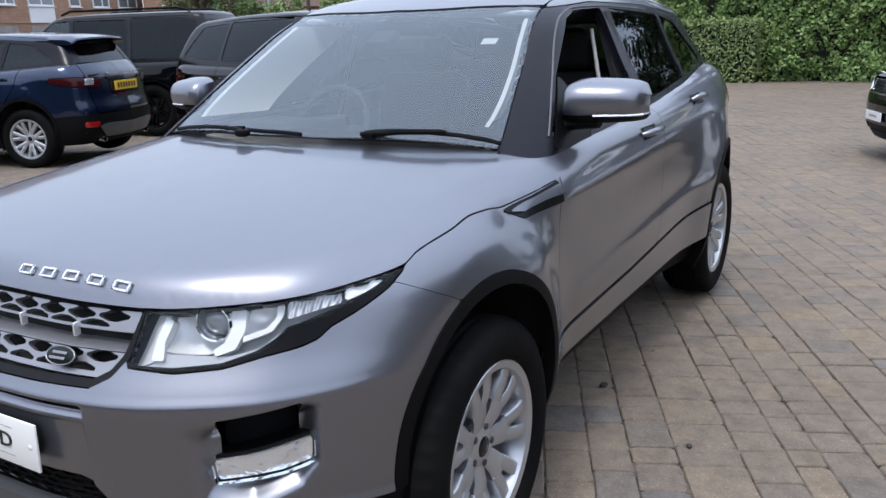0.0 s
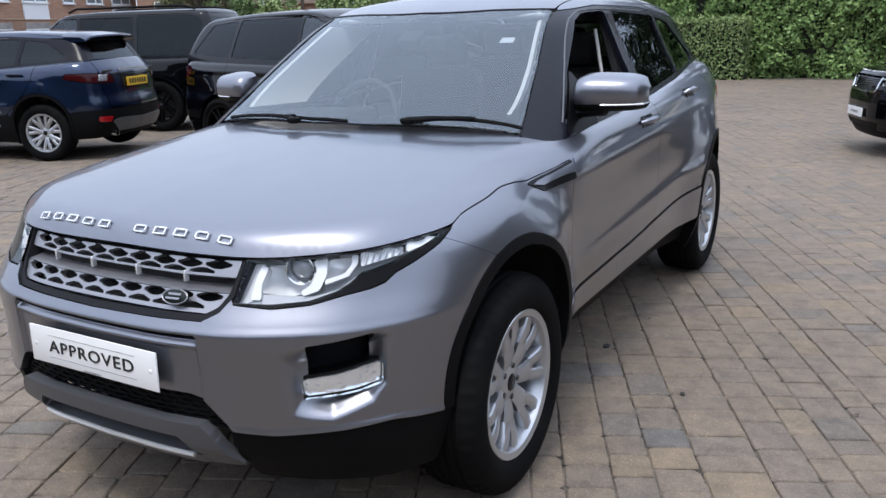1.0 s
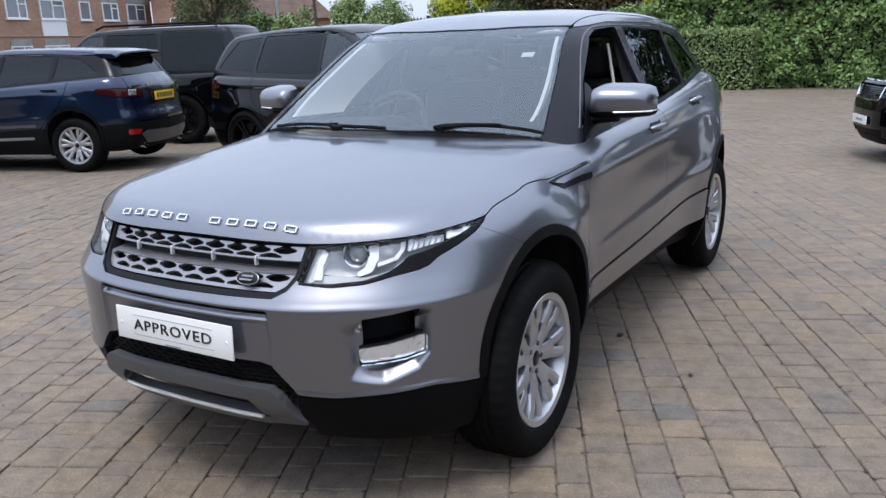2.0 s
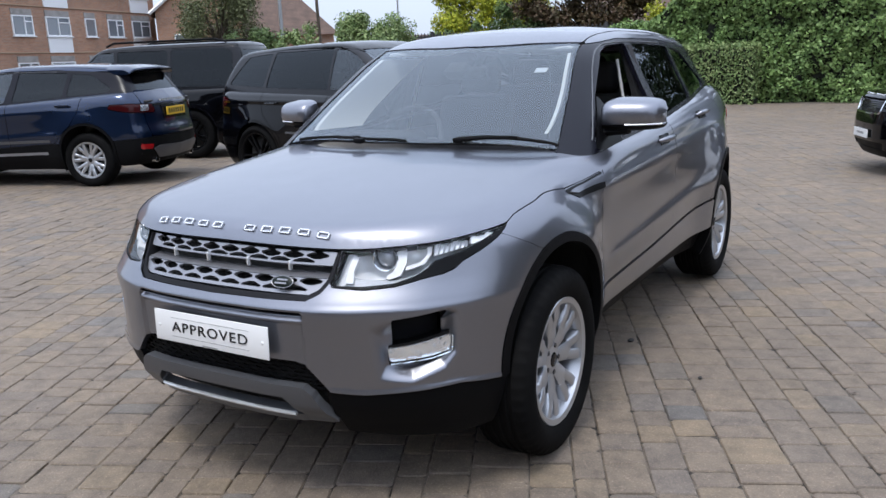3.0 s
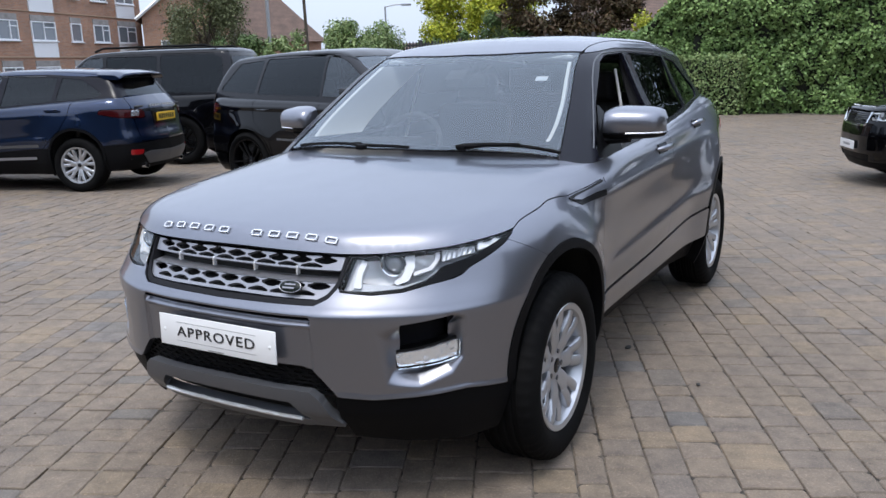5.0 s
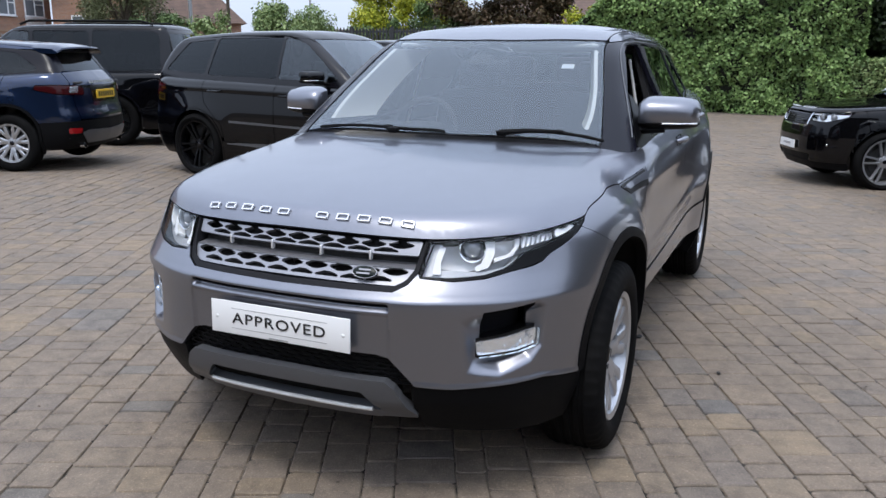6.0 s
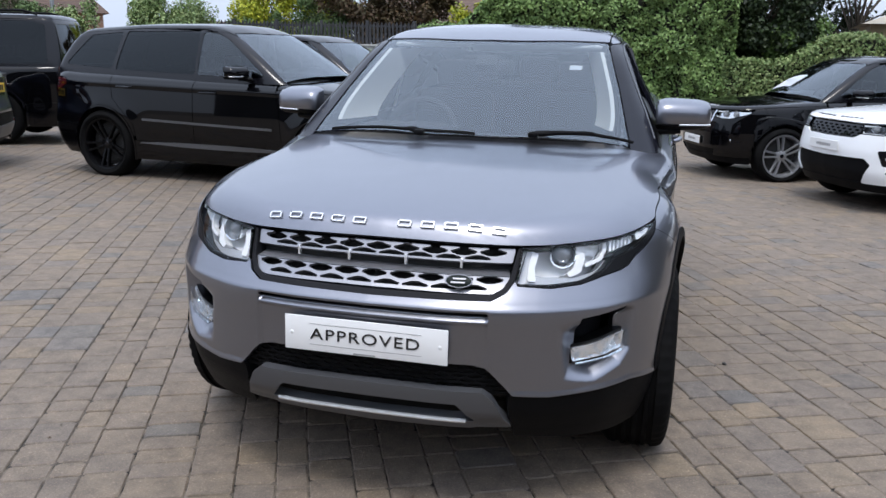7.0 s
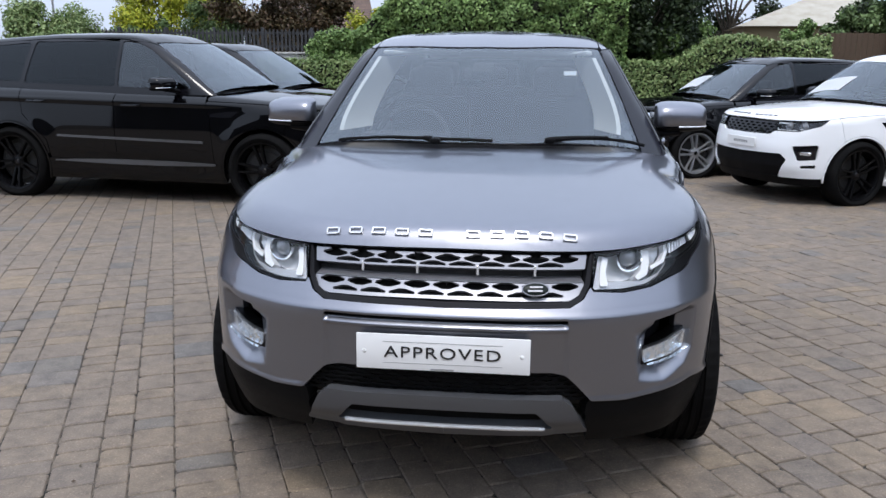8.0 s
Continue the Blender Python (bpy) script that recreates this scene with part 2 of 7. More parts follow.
def panel(name, patch, g, material, parent, label="", lip=0.014, shift=0.0, whole=False, names=None):
    """A body panel: one mesh across the middle (whole), or one for each flank."""
    data = trim(patch, g, lip, shift=shift)
    if not data[1]:
        return []
    sets = [both(data)] if whole else [data, mirror(data)]
    return [put(name, mesh(name, *d[:2], material, d[2]), parent, label) for d in sets]
# ---------------------------------------------------------------- car shapes
def pchip(pairs):
    """A smooth curve through (x, y) pairs that does not overshoot."""
    xs = np.array([p[0] for p in pairs], float)
    ys = np.array([p[1] for p in pairs], float)
    h = np.diff(xs)
    d = np.diff(ys) / h
    m = np.zeros_like(xs)
    m[0], m[-1] = d[0], d[-1]
    for i in range(1, len(xs) - 1):
        if d[i - 1] * d[i] > 0:
            w1, w2 = 2 * h[i] + h[i - 1], h[i] + 2 * h[i - 1]
            m[i] = (w1 + w2) / (w1 / d[i - 1] + w2 / d[i])

    def f(x):
        x = np.asarray(x, float)
        i = np.clip(np.searchsorted(xs, x) - 1, 0, len(xs) - 2)
        t = np.clip((x - xs[i]) / h[i], 0, 1)
        a, b = ys[i], ys[i + 1]
        out = (a * (1 + 2 * t) * (1 - t) ** 2 + m[i] * h[i] * t * (1 - t) ** 2
               + b * t * t * (3 - 2 * t) + m[i + 1] * h[i] * t * t * (t - 1))
        return out + np.where(x < xs[0], (x - xs[0]) * m[0], 0) + np.where(x > xs[-1], (x - xs[-1]) * m[-1], 0)
    return f


def smax(a, b, k):
    h = np.maximum(k - np.abs(a - b), 0) / k
    return np.maximum(a, b) + h * h * k * 0.25


def bell(x, w):
    return np.exp(-(x / w) ** 2)


class Shape:
    """The skin of a car, nose at y = 0, tail towards +y, as two solids: body below the waistline and cabin above it."""

    def __init__(self, **k):
        self.k = k
        self.nose, self.nose_plan, self.tail, self.tail_plan = pchip(k["nose"]), pchip(k["nose_plan"]), pchip(k["tail"]), pchip(k["tail_plan"])
        self.width, self.tuck, self.deck, self.crown = pchip(k["width"]), pchip(k["tuck"]), pchip(k["deck"]), pchip(k["crown"])
        self.screen, self.screen_plan, self.back = pchip(k["screen"]), pchip(k["screen_plan"]), pchip(k["back"])
        self.cabin, self.cabin_plan, self.roof, self.roof_crown = pchip(k["cabin"]), pchip(k["cabin_plan"]), pchip(k["roof"]), pchip(k["roof_crown"])
        self.length, self.hubs, self.radius = k["length"], k["hubs"], k["radius"]
        self.flare, self.arch, self.lift = k.get("flare", 0.02), k["arch"], k.get("lift", 0.0)
        self.corner, self.shoulder = k.get("corner", 0.10), k.get("shoulder", 0.09)

    def round(self, dy, z):
        """Distance from a wheel arch's middle line: a circle above, upright sides below where the arch is lifted."""
        h = z - self.radius - self.lift
        return np.hypot(dy, np.maximum(h, 0) if self.lift else h)

    def side(self, y, z):
        s = self.width(y) + self.tuck(z)
        for hub in self.hubs:
            r = self.round(y - hub, z)
            s = s + self.flare * bell(np.maximum(r - self.arch, 0) / np.interp(y - hub, [-0.30, 0.35], [self.k.get("reach", 0.16), 0.13]), 1.0) * np.clip((z + 0.1) / 0.3, 0, 1)
        lean = self.k.get("wing_lean")
        if lean:
            h = np.clip((z - 0.78) / 0.20, 0, 1.2)
            near = np.clip((1.40 - y) / 0.45, 0, 1)
            s = s - lean * h * h * (3 - 2 * np.minimum(h, 1)) * near * near * (3 - 2 * near)
        c = self.k.get("crease")
        if c:
            for y0, z0, y1, z1, amp, wide in c:
                zc = z0 + (z1 - z0) * (y - y0) / (y1 - y0)
                fade = np.clip((y - y0) / 0.25, 0, 1) * np.clip((y1 - y) / 0.25, 0, 1)
                s = s + amp * fade * np.where(z > zc, bell(z - zc, wide * 0.6), bell(z - zc, wide))
        return s

    def body(self, P):
        x, y, z = np.abs(P[..., 0]), P[..., 1], P[..., 2]
        e = 1e-3
        slope = (self.nose_plan(x + e) - self.nose_plan(x)) / e
        front = (self.nose(z) + self.nose_plan(x) - y) / np.sqrt(1 + slope ** 2)
        slope = (self.tail_plan(x + e) - self.tail_plan(x)) / e
        rear = (y - (self.length - self.tail(z) - self.tail_plan(x))) / np.sqrt(1 + slope ** 2)
        side = x - self.side(y, z)
        top = z - self.deck(y) + self.crown(x)
        g = smax(front, side, self.corner)
        g = smax(g, rear, 0.10)
        lip = np.clip(y / 0.5, 0.28, 1) * (1 - self.k.get("tight", 0.0) * np.clip((y - 1.25) / 0.4, 0, 1))
        return smax(g, top, self.shoulder * lip)

    def house(self, P):
        x, y, z = np.abs(P[..., 0]), P[..., 1], P[..., 2]
        front = (self.screen(z) + self.screen_plan(x) - y) * 0.55
        rear = (y - self.back(z) + 0.10 * x * x) * 0.7
        side = x - self.cabin(z) - self.cabin_plan(y)
        top = z - self.roof(y) + self.roof_crown(x)
        g = smax(front, side, 0.06)
        g = smax(g, rear, 0.08)
        return smax(g, top, 0.07)


def gradient(fn, P):
    e = 2e-3
    N = np.stack([fn(P + np.eye(3)[i] * e) - fn(P - np.eye(3)[i] * e) for i in range(3)], -1)
    return N / np.maximum(np.linalg.norm(N, axis=-1, keepdims=True), 1e-9)


def march(fn, O, D, far):
    """Where rays from inside the solid leave it."""
    lo, hi = np.zeros(O.shape[:-1]), np.full(O.shape[:-1], far)
    for _ in range(26):
        mid = (lo + hi) / 2
        inside = fn(O + D * mid[..., None]) < 0
        lo, hi = np.where(inside, mid, lo), np.where(inside, hi, mid)
    P = O + D * lo[..., None]
    return P, gradient(fn, P), fn(O) < 0


def ring(fn, a, b, s0, s1, z0, z1, cell):
    """The skin seen level from all round: s runs from the nose's middle along one flank to the tail's middle; the turns are at y = a and y = b."""
    turn = 1.5
    n, m = max(2, round((s1 - s0) / cell)), max(2, round((z1 - z0) / cell))
    s, z = np.meshgrid(np.linspace(s0, s1, n + 1), np.linspace(z0, z1, m + 1), indexing="ij")
    phi = np.where(s < turn, s / turn, np.where(s < turn + b - a, 1, 1 + (s - turn - b + a) / turn)) * np.pi / 2
    y = np.clip(a + s - turn, a, b)
    O = np.stack([0 * s, y, z], -1)
    D = np.stack([np.sin(phi), -np.cos(phi), 0 * s], -1)
    return march(fn, O, D, 3.0)


def lid(fn, x0, x1, y0, y1, base, cell):
    """The skin seen from above."""
    n, m = max(2, round((x1 - x0) / cell)), max(2, round((y1 - y0) / cell))
    x, y = np.meshgrid(np.linspace(x0, x1, n + 1), np.linspace(y0, y1, m + 1), indexing="ij")
    O = np.stack([x, y, 0 * x + base], -1)
    return march(fn, O, np.broadcast_to(np.array([0, 0, 1.0]), O.shape), 2.0)


def poly(points, u, v, r=0.0):
    """Signed distance from (u, v) to a polygon, below zero inside; r rounds its corners."""
    p = np.array(points, float)
    if r:
        c = p.mean(0)
        p = c + (p - c) * (1 - r / np.maximum(np.linalg.norm(p - c, axis=1, keepdims=True), 1e-6))
    d = np.full(np.shape(u), 1e9)
    inside = np.zeros(np.shape(u), bool)
    for i in range(len(p)):
        ax, ay = p[i]
        bx, by = p[(i + 1) % len(p)]
        ex, ey = bx - ax, by - ay
        t = np.clip(((u - ax) * ex + (v - ay) * ey) / (ex * ex + ey * ey + 1e-12), 0, 1)
        d = np.minimum(d, np.hypot(u - ax - t * ex, v - ay - t * ey))
        cross = ((ay > v) != (by > v)) & (u < ex * (v - ay) / (ey + 1e-12) + ax)
        inside ^= cross
    return np.where(inside, -d, d) - r


COMPACT = Shape(
    length=4.33, hubs=(0.80, 3.48), radius=0.355, arch=0.352, lift=0.10, tight=0.55, wing_lean=0.065, flare=0.052, reach=0.24, corner=0.10, shoulder=0.10,
    nose=[(0.20, 0.12), (0.30, 0.045), (0.40, -0.01), (0.47, -0.022), (0.60, -0.024), (0.690, -0.028), (0.712, -0.026), (0.732, -0.012), (0.79, 0.034), (0.88, 0.087), (1.0, 0.16)],
    nose_plan=[(0, 0), (0.2, 0.006), (0.4, 0.035), (0.5, 0.068), (0.6, 0.12), (0.7, 0.19), (0.78, 0.28), (0.85, 0.38), (0.90, 0.50), (0.95, 0.75)],
    width=[(0, 0.80), (0.4, 0.885), (0.79, 0.924), (1.25, 0.915), (2.3, 0.925), (3.0, 0.93), (3.45, 0.925), (4.0, 0.885), (4.4, 0.80)],
    tuck=[(0.15, -0.14), (0.30, -0.065), (0.42, -0.030), (0.62, -0.016), (0.80, -0.006), (0.92, -0.006), (1.0, -0.012), (1.08, -0.030), (1.15, -0.072), (1.3, -0.17)],
    tail=[(0.2, 0.20), (0.35, 0.05), (0.5, 0.0), (0.65, 0.0), (0.8, 0.030), (1.0, 0.045), (1.06, 0.06), (1.2, 0.17), (1.4, 0.38)],
    tail_plan=[(0, 0), (0.3, 0.015), (0.5, 0.05), (0.7, 0.13), (0.8, 0.22), (0.88, 0.40), (0.93, 0.6)],
    deck=[(-0.1, 0.895), (0.05, 0.922), (0.15, 0.957), (0.3, 0.99), (0.6, 1.034), (0.8, 1.059), (0.95, 1.077), (1.1, 1.094), (1.2, 1.105), (1.3, 1.115), (1.5, 1.133), (2.2, 1.165), (2.9, 1.205), (3.5, 1.235), (4.4, 1.26)],
    crown=[(0, 0), (0.3, 0.006), (0.55, 0.02), (0.72, 0.04), (0.80, 0.06), (1.0, 0.10)],
    screen=[(0.9, 0.72), (1.09, 1.06), (1.3, 1.42), (1.46, 1.70), (1.52, 1.82), (1.6, 2.0)],
    screen_plan=[(0, 0), (0.3, 0.03), (0.5, 0.09), (0.65, 0.17), (0.74, 0.24), (0.9, 0.40)],
    cabin=[(0.95, 0.885), (1.1, 0.842), (1.2, 0.795), (1.3, 0.738), (1.5, 0.636), (1.6, 0.58)],
    cabin_plan=[(1.0, -0.03), (1.5, -0.01), (2.2, 0.0), (3.0, -0.01), (3.6, -0.05), (4.2, -0.11)],
    roof=[(1.2, 1.38), (1.8, 1.535), (2.1, 1.585), (2.5, 1.61), (3.0, 1.605), (3.6, 1.575), (4.1, 1.53), (4.4, 1.49)],
    roof_crown=[(0, 0), (0.3, 0.008), (0.5, 0.025), (0.65, 0.055), (0.9, 0.14)],
    back=[(0.9, 4.20), (1.1, 4.14), (1.3, 4.03), (1.48, 3.90), (1.7, 3.72)],
    crease=[(1.10, 0.918, 4.2, 1.070, 0.007, 0.055), (1.22, 0.600, 3.25, 0.705, 0.011, 0.060)],
)

# ---------------------------------------------------------------- ground and paving
k = Mat("paving_blocks", (0.3, 0.27, 0.23), 0.8)
oi = k.t.nodes.new("ShaderNodeObjectInfo")
ge = k.t.nodes.new("ShaderNodeNewGeometry")
ad = k.t.nodes.new("ShaderNodeMath")
k.link(oi.outputs["Random"], ad.inputs[0])
k.link(ge.outputs["Random Per Island"], ad.inputs[1])
fr = k.t.nodes.new("ShaderNodeMath")
fr.operation = "FRACT"
k.link(ad.outputs[0], fr.inputs[0])
tone = k.ramp(fr.outputs[0], [(0.0, (0.140, 0.127, 0.114)), (0.05, (0.163, 0.134, 0.111)), (0.25, (0.189, 0.150, 0.116)), (0.45, (0.172, 0.140, 0.113)), (0.62, (0.199, 0.157, 0.118)), (0.78, (0.180, 0.145, 0.115)), (0.92, (0.209, 0.162, 0.113)), (0.97, (0.171, 0.142, 0.121)), (1.0, (0.136, 0.126, 0.119))])
patch_ = k.ramp(k.noise(11, 7, 0.66, "Position"), [(0.28, (0.66, 0.66, 0.66)), (0.5, (1.0, 1.0, 1.0)), (0.72, (1.28, 1.27, 1.24))])
speck = k.ramp(k.noise(120, 4, 0.70, "Position"), [(0.30, (0.76, 0.76, 0.76)), (0.58, (1.03, 1.03, 1.03)), (0.68, (1.7, 1.68, 1.62))])
wide = k.ramp(k.noise(0.7, 4, 0.6, "Position"), [(0.3, (0.80, 0.79, 0.77)), (0.7, (1.01, 0.985, 0.94))])
k.color(k.mix(1.0, k.mix(1.0, k.mix(1.0, tone, patch_, "MULTIPLY"), speck, "MULTIPLY"), wide, "MULTIPLY"))
k.bump(k.noise(70, 6, 0.70, "Position"), 0.006, 0.7).rough(k.noise(30, 4, 0.55, "Position"), 0.62, 0.9)
M["paving"] = k.m
k = Mat("jointing_sand", (0.05, 0.045, 0.038), 0.95)
k.color(k.ramp(k.noise(14, 5), [(0.40, (0.020, 0.017, 0.013)), (0.52, (0.11, 0.090, 0.070)), (0.7, (0.19, 0.155, 0.12))])).bump(k.noise(300, 4), 0.004, 0.7)
M["sand"] = k.m

gm = bmesh.new()
lines_y = [(-400, 0.0), (3.0, 0.0), (5.0, -0.04), (7.0, -0.10), (10.0, -0.17), (14.0, -0.20), (400, -0.20)]
left_, right_ = [[gm.verts.new((sx, yy, zz - 0.006)) for yy, zz in lines_y] for sx in (-400, 400)]
for i in range(len(lines_y) - 1):
    gm.faces.new((left_[i], right_[i], right_[i + 1], left_[i + 1]))
GROUND = tagged(part("ground", gm, M["sand"], smooth=0), "dark sandy ground under and beyond the paving", "ground", kind="structure")

# ---------------------------------------------------------------- greenery


def leaf_mat(name, stops, rough=0.5):
    m = Mat(name, stops[0], rough)
    g = m.t.nodes.new("ShaderNodeNewGeometry")
    n = len(stops)
    base = m.ramp(g.outputs["Random Per Island"], [(i / (n - 1), c) for i, c in enumerate(stops)])
    broad = m.ramp(m.noise(1.3, 3), [(0.3, (0.75, 0.78, 0.75)), (0.7, (1.15, 1.12, 1.05))])
    m.color(m.mix(1.0, base, broad, "MULTIPLY"))
    m.p.inputs["Specular IOR Level"].default_value = 0.22
    return m.m


M["ivy_leaf"] = leaf_mat("ivy_leaf", [(0.066, 0.113, 0.033), (0.118, 0.199, 0.060), (0.172, 0.273, 0.086), (0.264, 0.372, 0.142), (0.085, 0.146, 0.045)])
M["hedge_leaf"] = leaf_mat("hedge_leaf", [(0.082, 0.131, 0.046), (0.141, 0.214, 0.078), (0.211, 0.285, 0.113), (0.259, 0.309, 0.139), (0.106, 0.161, 0.057)])
M["lime_leaf"] = leaf_mat("yellow_green_leaf", [(0.220, 0.264, 0.022), (0.352, 0.374, 0.033), (0.462, 0.451, 0.044), (0.154, 0.220, 0.022)])
M["green_leaf"] = leaf_mat("green_leaf", [(0.052, 0.085, 0.031), (0.099, 0.154, 0.056), (0.151, 0.217, 0.086), (0.070, 0.114, 0.040)])
# near-black evergreen tones, with the shade among the trees put into the colour
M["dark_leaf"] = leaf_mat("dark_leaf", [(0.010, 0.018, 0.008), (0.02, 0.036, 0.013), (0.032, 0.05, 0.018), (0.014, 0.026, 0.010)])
M["willow_leaf"] = leaf_mat("willow_leaf", [(0.066, 0.078, 0.035), (0.106, 0.122, 0.056), (0.150, 0.165, 0.082), (0.080, 0.088, 0.042)])
M["brown_leaf"] = leaf_mat("bronze_leaf", [(0.05, 0.032, 0.018), (0.085, 0.05, 0.028), (0.06, 0.055, 0.025), (0.11, 0.07, 0.04)])
k = Mat("bark", (0.06, 0.045, 0.03), 0.9)
k.color(k.ramp(k.noise(14, 6, stretch=(1, 1, 0.2)), [(0.3, (0.03, 0.023, 0.016)), (0.7, (0.10, 0.08, 0.058))])).bump(k.noise(30, 5, stretch=(1, 1, 0.2)), 0.02, 0.8)
M["bark"] = k.m
# near-black twigs: the shade inside the hedges is put into this colour
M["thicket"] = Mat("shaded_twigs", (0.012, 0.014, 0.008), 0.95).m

rng = np.random.default_rng(7)


def leaves(points, normals, size, spread=0.8):
    """Many small folded leaves as one bundle of verts and faces: two facets each, at points, facing about along normals."""
    n = len(points)
    nn = normals + rng.normal(0, spread, (n, 3))
    nn /= np.linalg.norm(nn, axis=1, keepdims=True) + 1e-9
    r = rng.normal(0, 1, (n, 3))
    a = np.cross(nn, r)
    a /= np.linalg.norm(a, axis=1, keepdims=True) + 1e-9
    b = np.cross(nn, a)
    s = size * rng.uniform(0.6, 1.35, (n, 1))
    tip, tail = points + a * s, points - a * s * 0.7
    left = points + b * s * 0.62 + nn * s * 0.22
    right = points - b * s * 0.62 + nn * s * 0.22
    v = np.stack([tail, right, tip, left], 1).reshape(-1, 3)
    i = np.arange(n) * 4
    f = np.concatenate([np.stack([i, i + 1, i + 2], 1), np.stack([i, i + 2, i + 3], 1)])
    return v, f


def leaf_mesh(name, v, f, material, parent=None, label=""):
    me = bpy.data.meshes.new(name)
    me.vertices.add(len(v))
    me.vertices.foreach_set("co", v.ravel())
    me.loops.add(len(f) * 3)
    me.loops.foreach_set("vertex_index", f.ravel().astype(np.int32))
    me.polygons.add(len(f))
    me.polygons.foreach_set("loop_start", np.arange(len(f), dtype=np.int32) * 3)
    me.update(calc_edges=True)
    me.materials.append(material)
    return put(name, me, parent, label)


def green_wall(name, x0, x1, y, depth, height, leaf, count, size, label, top=None, bulge=0.18, gaps=0.0):
    """A clipped or climbing leafy wall: a rough core and a dense coat of leaves."""
    root = put(name, None)
    tagged(root, label, "hedge", kind="")
    bm = bmesh.new()
    n, m = max(2, int((x1 - x0) / 0.4)), max(2, int(height / 0.4))
    hf = top or (lambda x: height)

    def face_y(x, z):
        return y - bulge * (noise.noise(Vector((x * 0.9, 0, z * 0.9))) + 0.6 * noise.noise(Vector((x * 2.7, 5, z * 2.7))))

    rows = []
    for i in range(n + 1):
        x = x0 + (x1 - x0) * i / n
        h = hf(x) - 0.08
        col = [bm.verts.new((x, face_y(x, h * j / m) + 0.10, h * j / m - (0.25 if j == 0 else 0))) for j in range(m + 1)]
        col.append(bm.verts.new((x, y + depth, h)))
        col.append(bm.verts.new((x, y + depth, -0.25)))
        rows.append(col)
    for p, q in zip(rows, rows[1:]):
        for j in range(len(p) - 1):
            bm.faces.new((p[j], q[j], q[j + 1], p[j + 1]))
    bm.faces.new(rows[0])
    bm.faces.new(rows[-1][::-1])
    part("twig_core", bm, M["thicket"], root, "hedge core with its inner shade put into a near-black colour")
    pts, nrm = [], []
    while len(pts) < count:
        x = rng.uniform(x0, x1)
        h = hf(x)
        w = rng.uniform(0, h + depth * 0.8)
        if w < h:
            z = w - 0.22 * (1 - w / h)
            if gaps and noise.noise(Vector((x * 1.6, 9, z * 1.6))) > 0.55 - gaps and rng.random() < 0.6:
                continue
            pts.append((x, face_y(x, z) + rng.normal(0, 0.05), z + 0.03 * rng.normal()))
            nrm.append((0, -1, 0.45))
        else:
            pts.append((x, y + (w - h) * 1.2, h + rng.normal(0, 0.05)))
            nrm.append((0, -0.3, 1))
    for side, xs in ((-1, x0), (1, x1)):
        for _ in range(int(count * depth * 0.9 / (x1 - x0))):
            pts.append((xs + side * 0.03 * rng.normal(), y + rng.uniform(0, depth), rng.uniform(0, hf(xs))))
            nrm.append((side, 0, 0.3))
    v, f = leaves(np.array(pts), np.array(nrm, float), size)
    tagged(leaf_mesh("foliage", v, f, leaf, root), kind="stuff")
    return root


def tree(name, x, y, height, crown, crown_z, leaf, count, size, label, trunk=0.10, squash=1.0, clumps=26, drop=0.0, category="tree"):
    """A tapered trunk with limbs and an uneven crown of leaf clumps."""
    root = put(name, None, m=pose(x, y, -0.15))
    tagged(root, label, category)
    bm = bmesh.new()
    top = Vector((rng.normal(0, 0.1), rng.normal(0, 0.1), crown_z))
    tube_bm([(0, 0, -0.05), (0.03, 0.02, crown_z * 0.4), tuple(top)], [trunk, trunk * 0.8, trunk * 0.55], 8, bm)
    centres = []
    for i in range(clumps):
        a = rng.uniform(0, 2 * math.pi)
        r = crown * math.sqrt(rng.uniform(0.05, 1.0))
        zz = crown_z + (height - crown_z) * rng.uniform(-0.35, 0.92) * (1 - 0.35 * (r / crown) ** 2)
        c = Vector((r * math.cos(a), r * math.sin(a) * 0.8, zz))
        centres.append(c)
        mid = (top + c) / 2 + Vector((0, 0, 0.12))
        base = Vector((0, 0, crown_z * rng.uniform(0.55, 1.0)))
        tube_bm([tuple(base), tuple(mid), tuple(c)], [trunk * 0.36, trunk * 0.2, trunk * 0.06], 5, bm)
    part("trunk", bm, M["bark"], root)
    per = count // clumps
    pts, nrm = [], []
    for c in centres:
        rad = crown * rng.uniform(0.22, 0.42)
        d = rng.normal(0, 1, (per, 3))
        d /= np.linalg.norm(d, axis=1, keepdims=True)
        q = d * rad * rng.uniform(0.35, 1.05, (per, 1)) * np.array([1, 1, squash])
        q[:, 2] -= drop * rng.uniform(0, 1, per) ** 2
        pts.append(np.array(c) + q)
        nrm.append(d + np.array([0, 0, 0.5]))
    v, f = leaves(np.concatenate(pts), np.concatenate(nrm), size)
    leaf_mesh("crown", v, f, leaf, root)
    return root


green_wall("ivy_wall", -5.8, 2.9, 23.0, 0.9, 4.4, M["ivy_leaf"], 36000, 0.060, "tall wall thickly overgrown with green ivy",
           top=lambda x: min(4.4, 2.0 + 1.05 * max(0.0, x + 5.4) + 0.14 * math.sin(3 * x)), bulge=0.40, gaps=0.14)
green_wall("box_hedge", -15.0, -2.1, 22.2, 0.8, 1.42, M["hedge_leaf"], 22000, 0.045, "low clipped green hedge along the edge of the paving",
           top=lambda x: 1.42 if x > -5.0 else 1.27, bulge=0.06)
